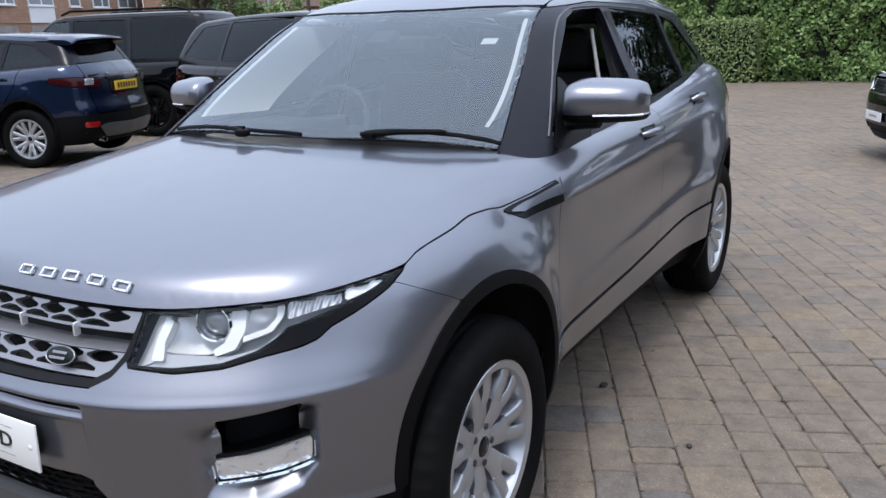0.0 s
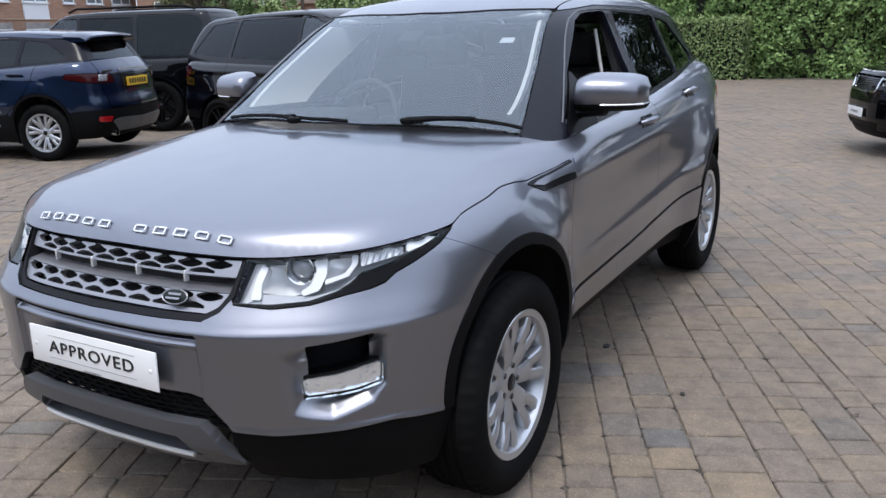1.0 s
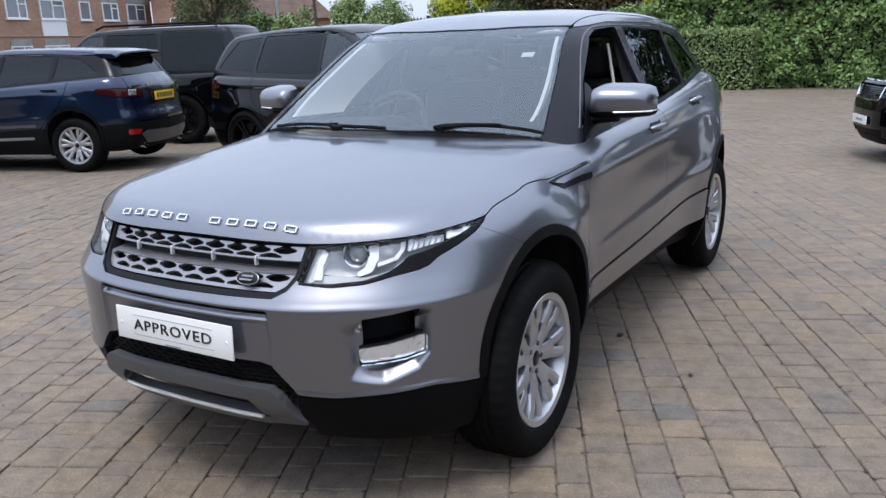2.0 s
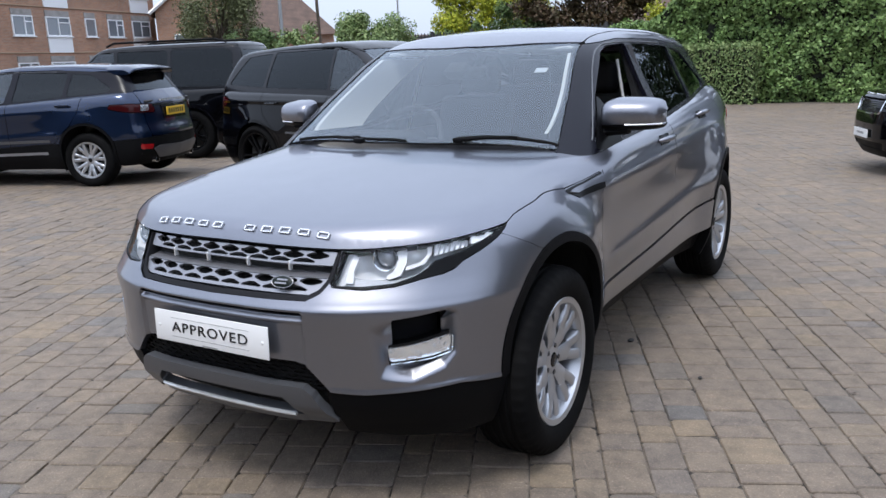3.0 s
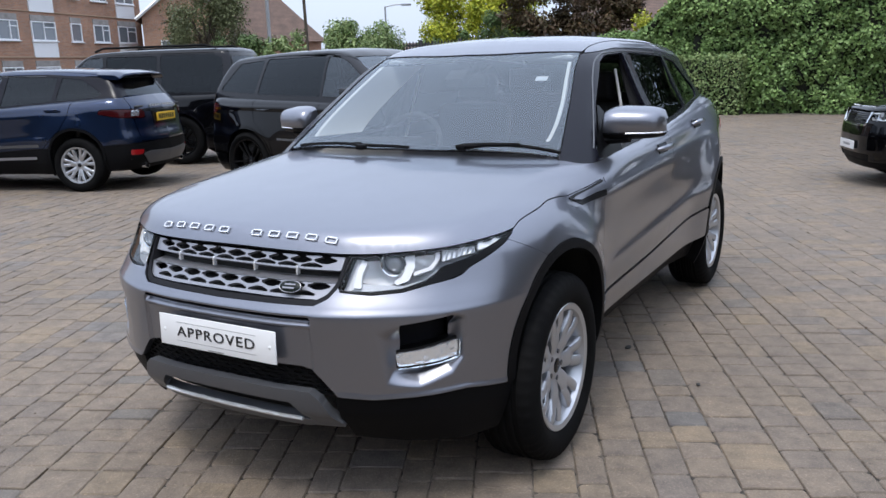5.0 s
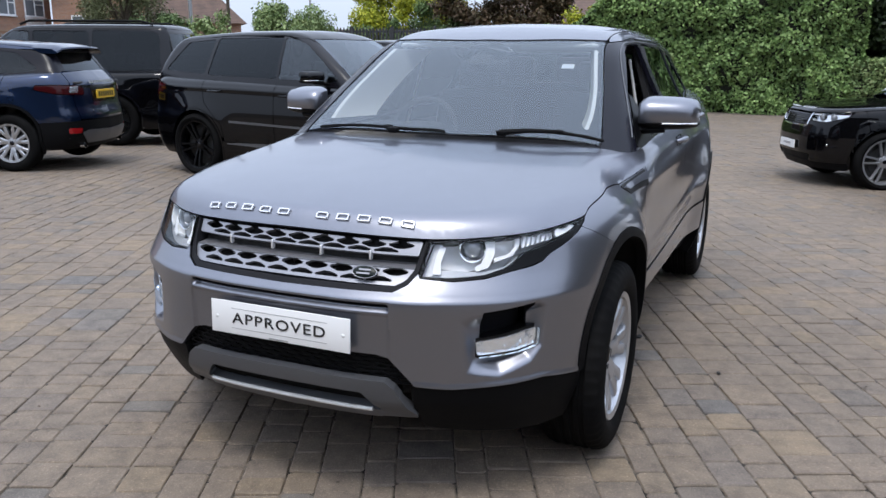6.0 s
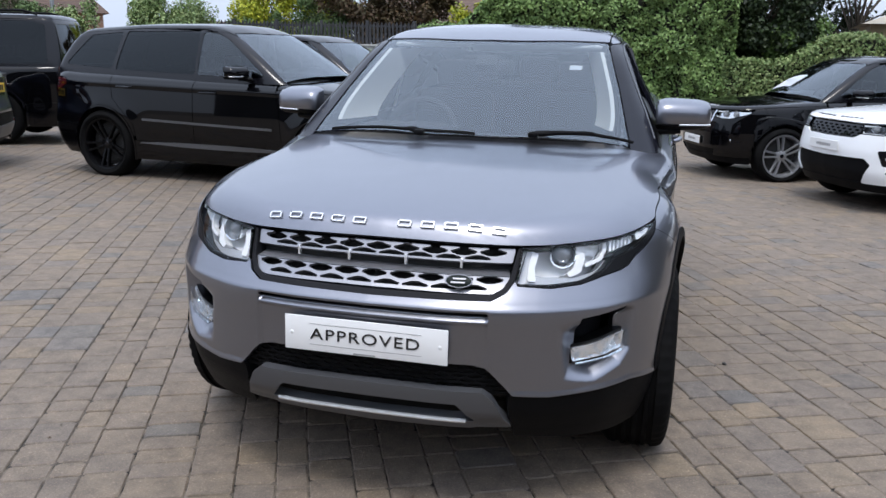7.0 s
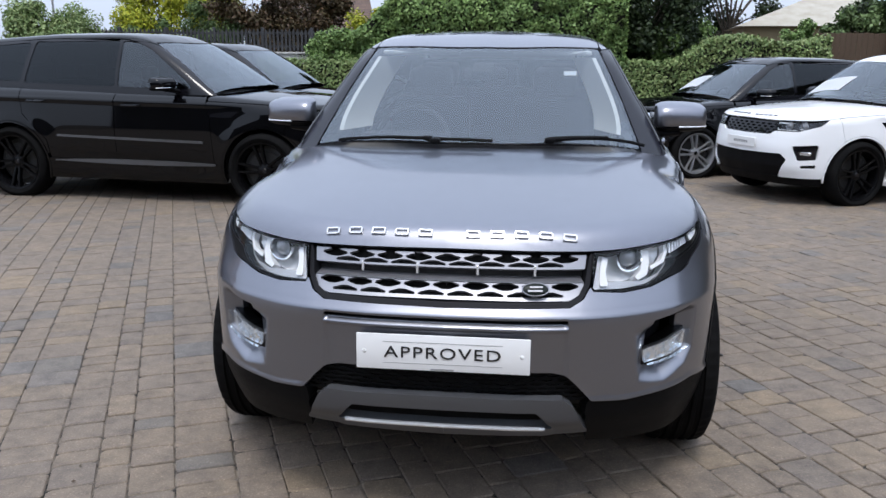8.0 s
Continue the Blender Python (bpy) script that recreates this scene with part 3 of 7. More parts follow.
green_wall("side_hedge", 2.7, 8.7, 22.8, 1.0, 1.95, M["hedge_leaf"], 11500, 0.055, "loose green hedge behind the parked cars",
           top=lambda x: 1.2 + 0.75 * min(1.0, max(0.0, (x - 4.0) / 1.3)) + 0.1 * math.sin(2.3 * x), bulge=0.25)
# crowns carried up out of view, added height so car doors mirror less sky
tree("dark_tree", 3.6, 24.9, 9.8, 2.1, 2.4, M["dark_leaf"], 26000, 0.075, "dark evergreen tree behind the hedge, shade put into its leaf colour", 0.16)
tree("dark_tree", 1.0, 26.8, 10.5, 2.8, 3.4, M["dark_leaf"], 28000, 0.085, "dark evergreen tree behind the ivy wall, shade put into its leaf colour", 0.18)
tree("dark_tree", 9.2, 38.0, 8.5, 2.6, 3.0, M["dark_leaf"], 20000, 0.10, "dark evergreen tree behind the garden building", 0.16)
tree("dark_tree", 3.2, 29.6, 9.0, 3.0, 2.4, M["dark_leaf"], 26000, 0.11, "dark evergreen tree behind the hedge, shade put into its leaf colour", 0.16)
tree("dark_tree", -2.6, 28.0, 8.5, 2.2, 3.4, M["dark_leaf"], 20000, 0.08, "dark evergreen tree behind the ivy wall, shade put into its leaf colour", 0.16)
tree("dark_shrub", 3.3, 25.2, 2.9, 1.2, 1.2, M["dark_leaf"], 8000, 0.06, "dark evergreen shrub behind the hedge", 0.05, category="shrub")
tree("leafy_shrub", 8.3, 24.5, 2.9, 0.55, 1.5, M["ivy_leaf"], 5000, 0.06, "green leafy shrub beside the board fence", 0.05, category="shrub")
tree("leafy_shrub", 4.9, 24.0, 3.2, 0.95, 1.3, M["ivy_leaf"], 5000, 0.07, "green leafy shrub growing over the hedge", 0.05, category="shrub")
tree("leafy_shrub", 10.0, 24.6, 3.6, 1.0, 2.1, M["green_leaf"], 9000, 0.07, "dark green leafy shrub growing over the board fence", 0.05, category="shrub")
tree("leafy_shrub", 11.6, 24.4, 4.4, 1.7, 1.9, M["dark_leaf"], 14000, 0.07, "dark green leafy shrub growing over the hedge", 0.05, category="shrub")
tree("yellow_tree", -13.7, 28.4, 5.6, 1.9, 2.2, M["lime_leaf"], 20000, 0.065, "yellow-green leafy tree behind the fence", 0.10)
tree("yellow_tree", -12.2, 29.4, 5.4, 1.7, 2.4, M["lime_leaf"], 14000, 0.065, "yellow-green leafy tree behind the fence", 0.10)
tree("bronze_shrub", -9.6, 26.4, 4.9, 1.4, 2.0, M["brown_leaf"], 14000, 0.07, "bronze-brown leafy shrub behind the fence", 0.07, category="shrub")
tree("bronze_shrub", -7.9, 27.4, 4.6, 1.4, 2.0, M["brown_leaf"], 13000, 0.07, "bronze-brown leafy shrub behind the fence", 0.07, category="shrub")
tree("leafy_shrub", -6.0, 23.25, 2.5, 0.75, 1.7, M["ivy_leaf"], 9000, 0.055, "green leafy shrub growing over the end of the fence", 0.05, category="shrub")
tree("leafy_shrub", -5.2, 25.4, 3.2, 1.1, 1.4, M["lime_leaf"], 10000, 0.055, "light green leafy shrub behind the fence", 0.05, category="shrub")
tree("leafy_shrub", -11.2, 26.2, 3.5, 1.3, 1.5, M["green_leaf"], 10000, 0.055, "green leafy shrub behind the fence", 0.05, category="shrub")
tree("leafy_shrub", -14.0, 27.0, 3.0, 1.2, 1.3, M["green_leaf"], 9000, 0.055, "green leafy shrub behind the fence", 0.05, category="shrub")
tree("feathery_tree", -14.4, 21.4, 3.1, 1.35, 2.0, M["hedge_leaf"], 17000, 0.050, "feathery light green tree behind the parked cars", 0.06, squash=1.1, clumps=34)
tree("leafy_shrub", -21.2, 25.9, 3.3, 1.1, 1.6, M["hedge_leaf"], 6000, 0.065, "rounded green shrub behind the parked cars", 0.05, category="shrub")
tree("leafy_shrub", -23.6, 25.6, 3.1, 1.2, 1.5, M["green_leaf"], 10000, 0.055, "rounded green shrub behind the parked cars", 0.05, category="shrub")
tree("willow_tree", -27.8, 27.8, 6.0, 2.3, 3.2, M["willow_leaf"], 22000, 0.06, "drooping grey-green tree before the houses", 0.14, drop=1.3)

# ---------------------------------------------------------------- fence and low wall
k = Mat("weathered_dark_timber", (0.03, 0.03, 0.034), 0.8)
k.color(k.ramp(k.noise(12, 5, stretch=(1, 1, 0.15)), [(0.3, (0.016, 0.017, 0.02)), (0.7, (0.05, 0.05, 0.055))])).bump(k.noise(60, 4, stretch=(1, 1, 0.1)), 0.004, 0.6)
M["fence"] = k.m
k = Mat("pale_stone", (0.42, 0.41, 0.39), 0.85)
k.color(k.ramp(k.noise(5, 6), [(0.3, (0.30, 0.29, 0.27)), (0.7, (0.48, 0.47, 0.45))])).bump(k.noise(60, 4), 0.004, 0.5)
M["stone"] = k.m
low_wall = tagged(part("low_wall", box_bm(11.0, 0.22, 1.6, 0.01, 1, at=(-9.6, 23.45, 0.68)), M["stone"]), "pale low wall behind the clipped hedge", "wall", kind="structure")
part("coping", box_bm(11.1, 0.30, 0.07, 0.012, 2, at=(-9.6, 23.45, 1.515)), M["stone"], low_wall, "pale stone coping")
fence = tagged(put("picket_fence", None), "dark timber picket fence with pointed pales on a low wall", "fence")
for i in range(7):
    part("post", box_bm(0.09, 0.09, 0.75, 0.008, 1, at=(-14.8 + i * 1.60, 23.50, 1.92)), M["fence"], fence)
for z in (1.72, 2.12):
    part("rail", box_bm(9.8, 0.035, 0.07, 0.004, 1, at=(-9.95, 23.53, z)), M["fence"], fence)
pale = bmesh.new()
for a in ((-0.036, 0), (0.036, 0), (0.036, 0.60), (0, 0.68), (-0.036, 0.60)):
    pale.verts.new((a[0], 0, a[1]))
fc = pale.faces.new(pale.verts)
ext = bmesh.ops.extrude_face_region(pale, geom=[fc])
bmesh.ops.translate(pale, vec=(0, -0.02, 0), verts=[v for v in ext["geom"] if isinstance(v, bmesh.types.BMVert)])
bmesh.ops.recalc_face_normals(pale, faces=pale.faces)
first = part("pale", pale, M["fence"], fence, m=pose(-14.8, 23.50, 1.58), smooth=0)
for i in range(1, 75):
    put("pale", first.data, fence, m=pose(-14.8 + i * 0.130, 23.50, 1.58 + 0.01 * math.sin(i * 2.1), 0, 0.6 * math.sin(i * 1.3)))

# ---------------------------------------------------------------- buildings beyond
k = Mat("brown_brick", (0.22, 0.12, 0.08), 0.85)
bt = k.t.nodes.new("ShaderNodeTexBrick")
tc = k.t.nodes.new("ShaderNodeTexCoord")
mp = k.t.nodes.new("ShaderNodeMapping")
mp.inputs["Rotation"].default_value = (radians(90), 0, 0)
k.link(tc.outputs["Object"], mp.inputs[0])
k.link(mp.outputs[0], bt.inputs[0])
for key, value in (("Color1", (0.41, 0.215, 0.130, 1)), ("Color2", (0.30, 0.160, 0.102, 1)), ("Mortar", (0.32, 0.28, 0.24, 1))):
    bt.inputs[key].default_value = value
bt.inputs["Scale"].default_value, bt.inputs["Brick Width"].default_value, bt.inputs["Row Height"].default_value, bt.inputs["Mortar Size"].default_value = 1.0, 0.225, 0.075, 0.008
k.color(k.mix(1.0, bt.outputs[0], k.ramp(k.noise(0.8, 5), [(0.3, (0.8, 0.8, 0.8)), (0.7, (1.15, 1.1, 1.05))]), "MULTIPLY"))
M["brick"] = k.m
M["upvc"] = Mat("white_window_plastic", (0.78, 0.79, 0.80), 0.4).m
k = Mat("concrete_band", (0.30, 0.28, 0.26), 0.9)
k.color(k.ramp(k.noise(3, 6), [(0.3, (0.22, 0.205, 0.19)), (0.7, (0.36, 0.34, 0.32))]))
M["concrete"] = k.m
M["band"] = Mat("pale_brick_band", (0.36, 0.25, 0.17), 0.9).m
k = Mat("roof_tiles", (0.11, 0.07, 0.055), 0.85)
w = k.t.nodes.new("ShaderNodeTexWave")
w.inputs["Scale"].default_value, w.inputs["Distortion"].default_value = 3.2, 1.5
w.bands_direction = "Z"
tc = k.t.nodes.new("ShaderNodeTexCoord")
k.link(tc.outputs["Object"], w.inputs[0])
k.color(k.mix(1.0, k.ramp(w.outputs[0], [(0.2, (0.075, 0.05, 0.042)), (0.8, (0.135, 0.09, 0.07))]), k.ramp(k.noise(2, 6), [(0.3, (0.75, 0.75, 0.75)), (0.7, (1.2, 1.15, 1.1))]), "MULTIPLY"))
M["tiles"] = k.m
M["far_glass"] = Mat("house_window_glass", (0.17, 0.19, 0.21), 0.08, 0.0, Coat_Weight=1.0).m
k = Mat("cream_render", (0.50, 0.46, 0.38), 0.9)
k.color(k.ramp(k.noise(2, 6), [(0.3, (0.33, 0.30, 0.24)), (0.7, (0.44, 0.41, 0.35))]))
M["cream"] = k.m


def house_window(parent, m, w, h, casement=0.0, panel_h=0.0):
    """A white framed window with its pane, sill and, where it has one, a white apron panel below."""
    ob = put("window", None, parent, m=m)
    fr_ = bmesh.new()
    t = 0.07
    for sx, sz, px, pz in ((w, t, 0, h - t / 2), (w, t, 0, t / 2), (t, h - 2 * t, -w / 2 + t / 2, h / 2), (t, h - 2 * t, w / 2 - t / 2, h / 2)):
        box_bm(sx, 0.09, sz, 0.01, 1, at=(px, 0, pz), bm=fr_)
    if casement:
        box_bm(t, 0.08, h - 2 * t, 0.01, 1, at=(casement * w / 2, 0, h / 2), bm=fr_)
        box_bm(w * 0.45, 0.08, t * 0.8, 0.01, 1, at=(w * 0.26, 0, h * 0.70), bm=fr_)
    part("window_frame", fr_, M["upvc"], ob)
    part("pane", box_bm(w - 2 * t, 0.02, h - 2 * t, 0, 1, at=(0, 0.02, h / 2)), M["far_glass"], ob)
    part("sill", box_bm(w + 0.12, 0.16, 0.06, 0.01, 1, at=(0, -0.03, -0.03)), M["upvc"], ob)
    if panel_h:
        part("apron", box_bm(w, 0.07, panel_h, 0.01, 1, at=(0, 0, -0.06 - panel_h / 2)), M["upvc"], ob, "white panel below the window")
    return ob


# a three-storey block of flats; its front runs away from the yard
flats = tagged(put("flats_building", None, m=pose(-38.45, 24.0, 0, 0, 0, 106.9)), "three-storey brown brick block of flats with white windows", "building")
part("wall", box_bm(23.0, 9.0, 7.6, 0, 1, at=(1.5, 4.5, 3.8)), M["brick"], flats, "brown brick wall")
part("roof", box_bm(23.6, 9.6, 0.3, 0.02, 1, at=(1.5, 4.5, 7.75)), M["concrete"], flats, "flat roof edge")
for z in (2.44, 4.84):
    part("floor_band", box_bm(23.0, 0.06, 0.07, 0.01, 1, at=(1.5, -0.03, z)), M["band"], flats, "thin pale brick band")
for level in (0.90, 3.30, 5.70):
    for c, w_, ap, ca in ((-7.2, 1.95, 0.82, 0.02), (-4.6, 0.95, 0, 0), (-2.3, 1.55, 0, 0.15), (0.75, 1.5, 0, 0.2), (3.47, 1.95, 0.82, 0.02), (6.24, 0.95, 0, 0), (8.63, 1.55, 0, 0.15), (11.30, 1.95, 0.82, 0.02)):
        house_window(flats, pose(c, -0.03, level), w_, 1.04, ca, ap)
        part("lintel", box_bm(w_, 0.05, 0.30, 0.01, 1, at=(c, -0.026, level + 1.21)), M["concrete"], flats, "grey concrete lintel")

# houses behind the trees
def gable_house(name, at, w, d, eave, ridge, label, gable_front=True, boards=True):
    ob = tagged(put(name, None, m=at), label, "house")
    wall = bmesh.new()
    if gable_front:
        prof = [(-w / 2, 0), (w / 2, 0), (w / 2, eave), (0, ridge), (-w / 2, eave)]
        f_ = [wall.verts.new((u_, 0, v_)) for u_, v_ in prof]
        r_ = [wall.verts.new((u_, d, v_)) for u_, v_ in prof]
    else:
        prof = [(0, 0), (d, 0), (d, eave), (d / 2, ridge), (0, eave)]
        f_ = [wall.verts.new((-w / 2, u_, v_)) for u_, v_ in prof]
        r_ = [wall.verts.new((w / 2, u_, v_)) for u_, v_ in prof]
    wall.faces.new(f_)
    wall.faces.new(r_[::-1])
    for i in range(5):
        wall.faces.new((f_[i], f_[(i + 1) % 5], r_[(i + 1) % 5], r_[i]))
    bmesh.ops.recalc_face_normals(wall, faces=wall.faces)
    part("wall", wall, M["brick"], ob, smooth=0)
    for sgn in (-1, 1):
        slab = bmesh.new()
        o = 0.35
        if gable_front:
            k0 = (ridge - eave) / (w / 2)
            q_ = [(0, -o, ridge + 0.06), (0, d + o, ridge + 0.06), (sgn * (w / 2 + o), d + o, eave - k0 * o + 0.06), (sgn * (w / 2 + o), -o, eave - k0 * o + 0.06)]
        else:
            k0 = (ridge - eave) / (d / 2)
            yy = -o if sgn < 0 else d + o
            q_ = [(-w / 2 - o, d / 2, ridge + 0.06), (w / 2 + o, d / 2, ridge + 0.06), (w / 2 + o, yy, eave - k0 * o + 0.06), (-w / 2 - o, yy, eave - k0 * o + 0.06)]
        tp = [slab.verts.new(v_) for v_ in q_]
        bt_ = [slab.verts.new((v_[0], v_[1], v_[2] - 0.12)) for v_ in q_]
        slab.faces.new(tp)
        slab.faces.new(bt_[::-1])
        for i in range(4):
            slab.faces.new((tp[i], bt_[i], bt_[(i + 1) % 4], tp[(i + 1) % 4]))
        bmesh.ops.recalc_face_normals(slab, faces=slab.faces)
        part("roof", slab, M["tiles"], ob, "brown tiled roof slope", smooth=0)
        if boards and gable_front:
            part("bargeboard", tube_bm([(0, -o - 0.02, ridge + 0.04), (sgn * (w / 2 + o), -o - 0.02, eave - k0 * o + 0.04)], 0.11, 4), M["upvc"], ob, "white bargeboard")
    return ob


gh = gable_house("gabled_house", pose(-37.9, 36.2, 0, 0, 0, 44), 5.2, 8.0, 4.9, 7.0, "brick house with white bargeboards and a brown tiled gable roof")
house_window(gh, pose(-1.0, -0.04, 2.3), 1.2, 1.1, 0.1)
hip = tagged(put("tiled_house", None, m=pose(-39.2, 44.2, 0, 0, 0, 42)), "brick house with a broad brown tiled hipped roof", "house")
part("wall", box_bm(9.0, 9.0, 3.4, 0, 1, at=(0, 4.5, 1.7)), M["brick"], hip)
hb_ = bmesh.new()
vs = [hb_.verts.new(p) for p in ((-4.9, -0.4, 3.3), (4.9, -0.4, 3.3), (4.9, 9.4, 3.3), (-4.9, 9.4, 3.3), (-0.9, 4.5, 8.0), (0.5, 4.5, 8.0))]
for q in ((0, 1, 5, 4), (1, 2, 5), (2, 3, 4, 5), (3, 0, 4), (0, 3, 2, 1)):
    hb_.faces.new([vs[i] for i in q])
part("roof", hb_, M["tiles"], hip, "brown tiled hipped roof", smooth=0)
gable_house("far_house", pose(-28.6, 51.0, 0, 0, 0, 30), 9.0, 7.0, 2.0, 3.0, "far house with a tiled roof and a brick chimney", False, False)
chim = tagged(put("chimney_stack", None, m=pose(-28.0, 52.5, 0, 0, 0, 30)), "brick chimney stack on a far roof", "chimney")
part("stack", box_bm(0.85, 0.6, 3.7, 0.02, 1, at=(0, 0, 1.85)), M["brick"], chim)
part("cap", box_bm(0.95, 0.7, 0.10, 0.02, 1, at=(0, 0, 3.72)), M["concrete"], chim)
gable_house("brown_house", pose(-12.6, 46.5, 0, 0, 0, 18), 6.0, 8.0, 3.0, 5.6, "house with a steep brown tiled roof behind the trees", False, False)

# poles
k = Mat("galvanised_steel", (0.30, 0.31, 0.32), 0.5, 0.6)
k.rough(k.noise(8, 4), 0.4, 0.6)
M["galvanised"] = k.m
mast = tagged(put("steel_pole", None, m=pose(-24.3, 28.3, 0)), "plain grey steel pole behind the parked cars", "pole")
part("shaft", tube_bm([(0, 0, 0), (0, 0, 9.0)], 0.085, 12), M["galvanised"], mast)
mast = tagged(put("timber_pole", None, m=pose(-26.1, 33.3, 0)), "dark slender timber pole beyond the hedge", "pole")
part("shaft", tube_bm([(0.1, 0, 0), (-0.12, 0, 9.5)], [0.10, 0.07], 10), M["bark"], mast)
lamp_ = tagged(put("street_lamp", None, m=pose(-25.4, 40.0, 0, 0, 0, 35)), "slim grey street lamp with a short arm", "street lamp")
part("post", tube_bm([(0, 0, 0), (0, 0, 4.85)], [0.09, 0.05], 10), M["galvanised"], lamp_)
part("arm", tube_bm([(0, 0, 4.82), (0.5, 0, 4.92), (1.0, 0, 4.95)], 0.03, 8), M["galvanised"], lamp_)
part("lantern", box_bm(0.60, 0.22, 0.12, 0.04, 2, at=(1.25, 0, 4.93)), M["galvanised"], lamp_, "grey street lamp lantern")

hall = tagged(put("garden_building", None, m=pose(10.4, 29.5, 0, 0, 0, -8)), "low timber building with a pale cream roof", "building")
M["tan_boards"] = Mat("tan_boards", (0.30, 0.235, 0.135), 0.75).m
part("wall", box_bm(6.6, 5.0, 2.6, 0, 1, at=(0.8, 2.5, 1.30)), M["tan_boards"], hall, "tan boarded wall")
rb = bmesh.new()
vs = [rb.verts.new(p) for p in ((-2.8, -0.3, 2.60), (4.6, -0.3, 2.60), (4.6, 5.4, 2.60), (-2.8, 5.4, 2.60), (0.0, 2.5, 3.75), (2.0, 2.5, 3.75))]
for q in ((0, 1, 5, 4), (1, 2, 5), (2, 3, 4, 5), (3, 0, 4), (0, 3, 2, 1)):
    rb.faces.new([vs[i] for i in q])
part("roof", rb, M["cream"], hall, "pale cream roof", smooth=0)

# a brown board fence beside the hedge
board_fence = tagged(put("board_fence", None), "weathered brown upright board fence beside the hedge", "fence")
M["fence_brown"] = Mat("weathered_brown_boards", (0.085, 0.056, 0.036), 0.85).m
for i in range(3):
    part("rail", box_bm(4.7, 0.04, 0.07, 0.004, 1, at=(10.95, 23.72, 0.45 + 0.75 * i)), M["fence_brown"], board_fence)
first = part("board", box_bm(0.150, 0.022, 2.20, 0.004, 1), M["fence_brown"], board_fence, m=pose(8.70, 23.69, 1.10))
for i in range(1, 30):
    put("board", first.data, board_fence, m=pose(8.70 + 0.158 * i, 23.69 + 0.003 * math.sin(i * 2.3), 1.10 + 0.012 * math.sin(i * 1.7)))

# plain unseen walls, added to close the yard behind and beside the camera
# their dark colour and height are set so car paint mirrors less sky
k = Mat("dark_plain_wall", (0.09, 0.085, 0.075), 0.9)
k.color(k.ramp(k.noise(0.6, 6), [(0.3, (0.030, 0.031, 0.026)), (0.7, (0.068, 0.066, 0.056))]))
M["dark_wall"] = k.m
tagged(part("wall_south", box_bm(44, 0.3, 6.5, 0, 1, at=(0, -15.0, 3.2)), M["dark_wall"]), "unseen plain dark wall added to darken car reflections", "wall", kind="structure")
tagged(part("wall_east", box_bm(0.3, 18, 2.4, 0, 1, at=(11.8, -6, 1.1)), M["dark_wall"]), "unseen plain dark wall added to darken car reflections", "wall", kind="structure")
tagged(part("wall_north_east", box_bm(0.3, 18, 5.6, 0, 1, at=(11.8, 12.0, 2.6)), M["dark_wall"]), "unseen plain dark wall added to darken car reflections", "wall", kind="structure")

# ---------------------------------------------------------------- cars


def arch_of(shape, P, i):
    return shape.round(P[..., 1] - shape.hubs[i], P[..., 2])


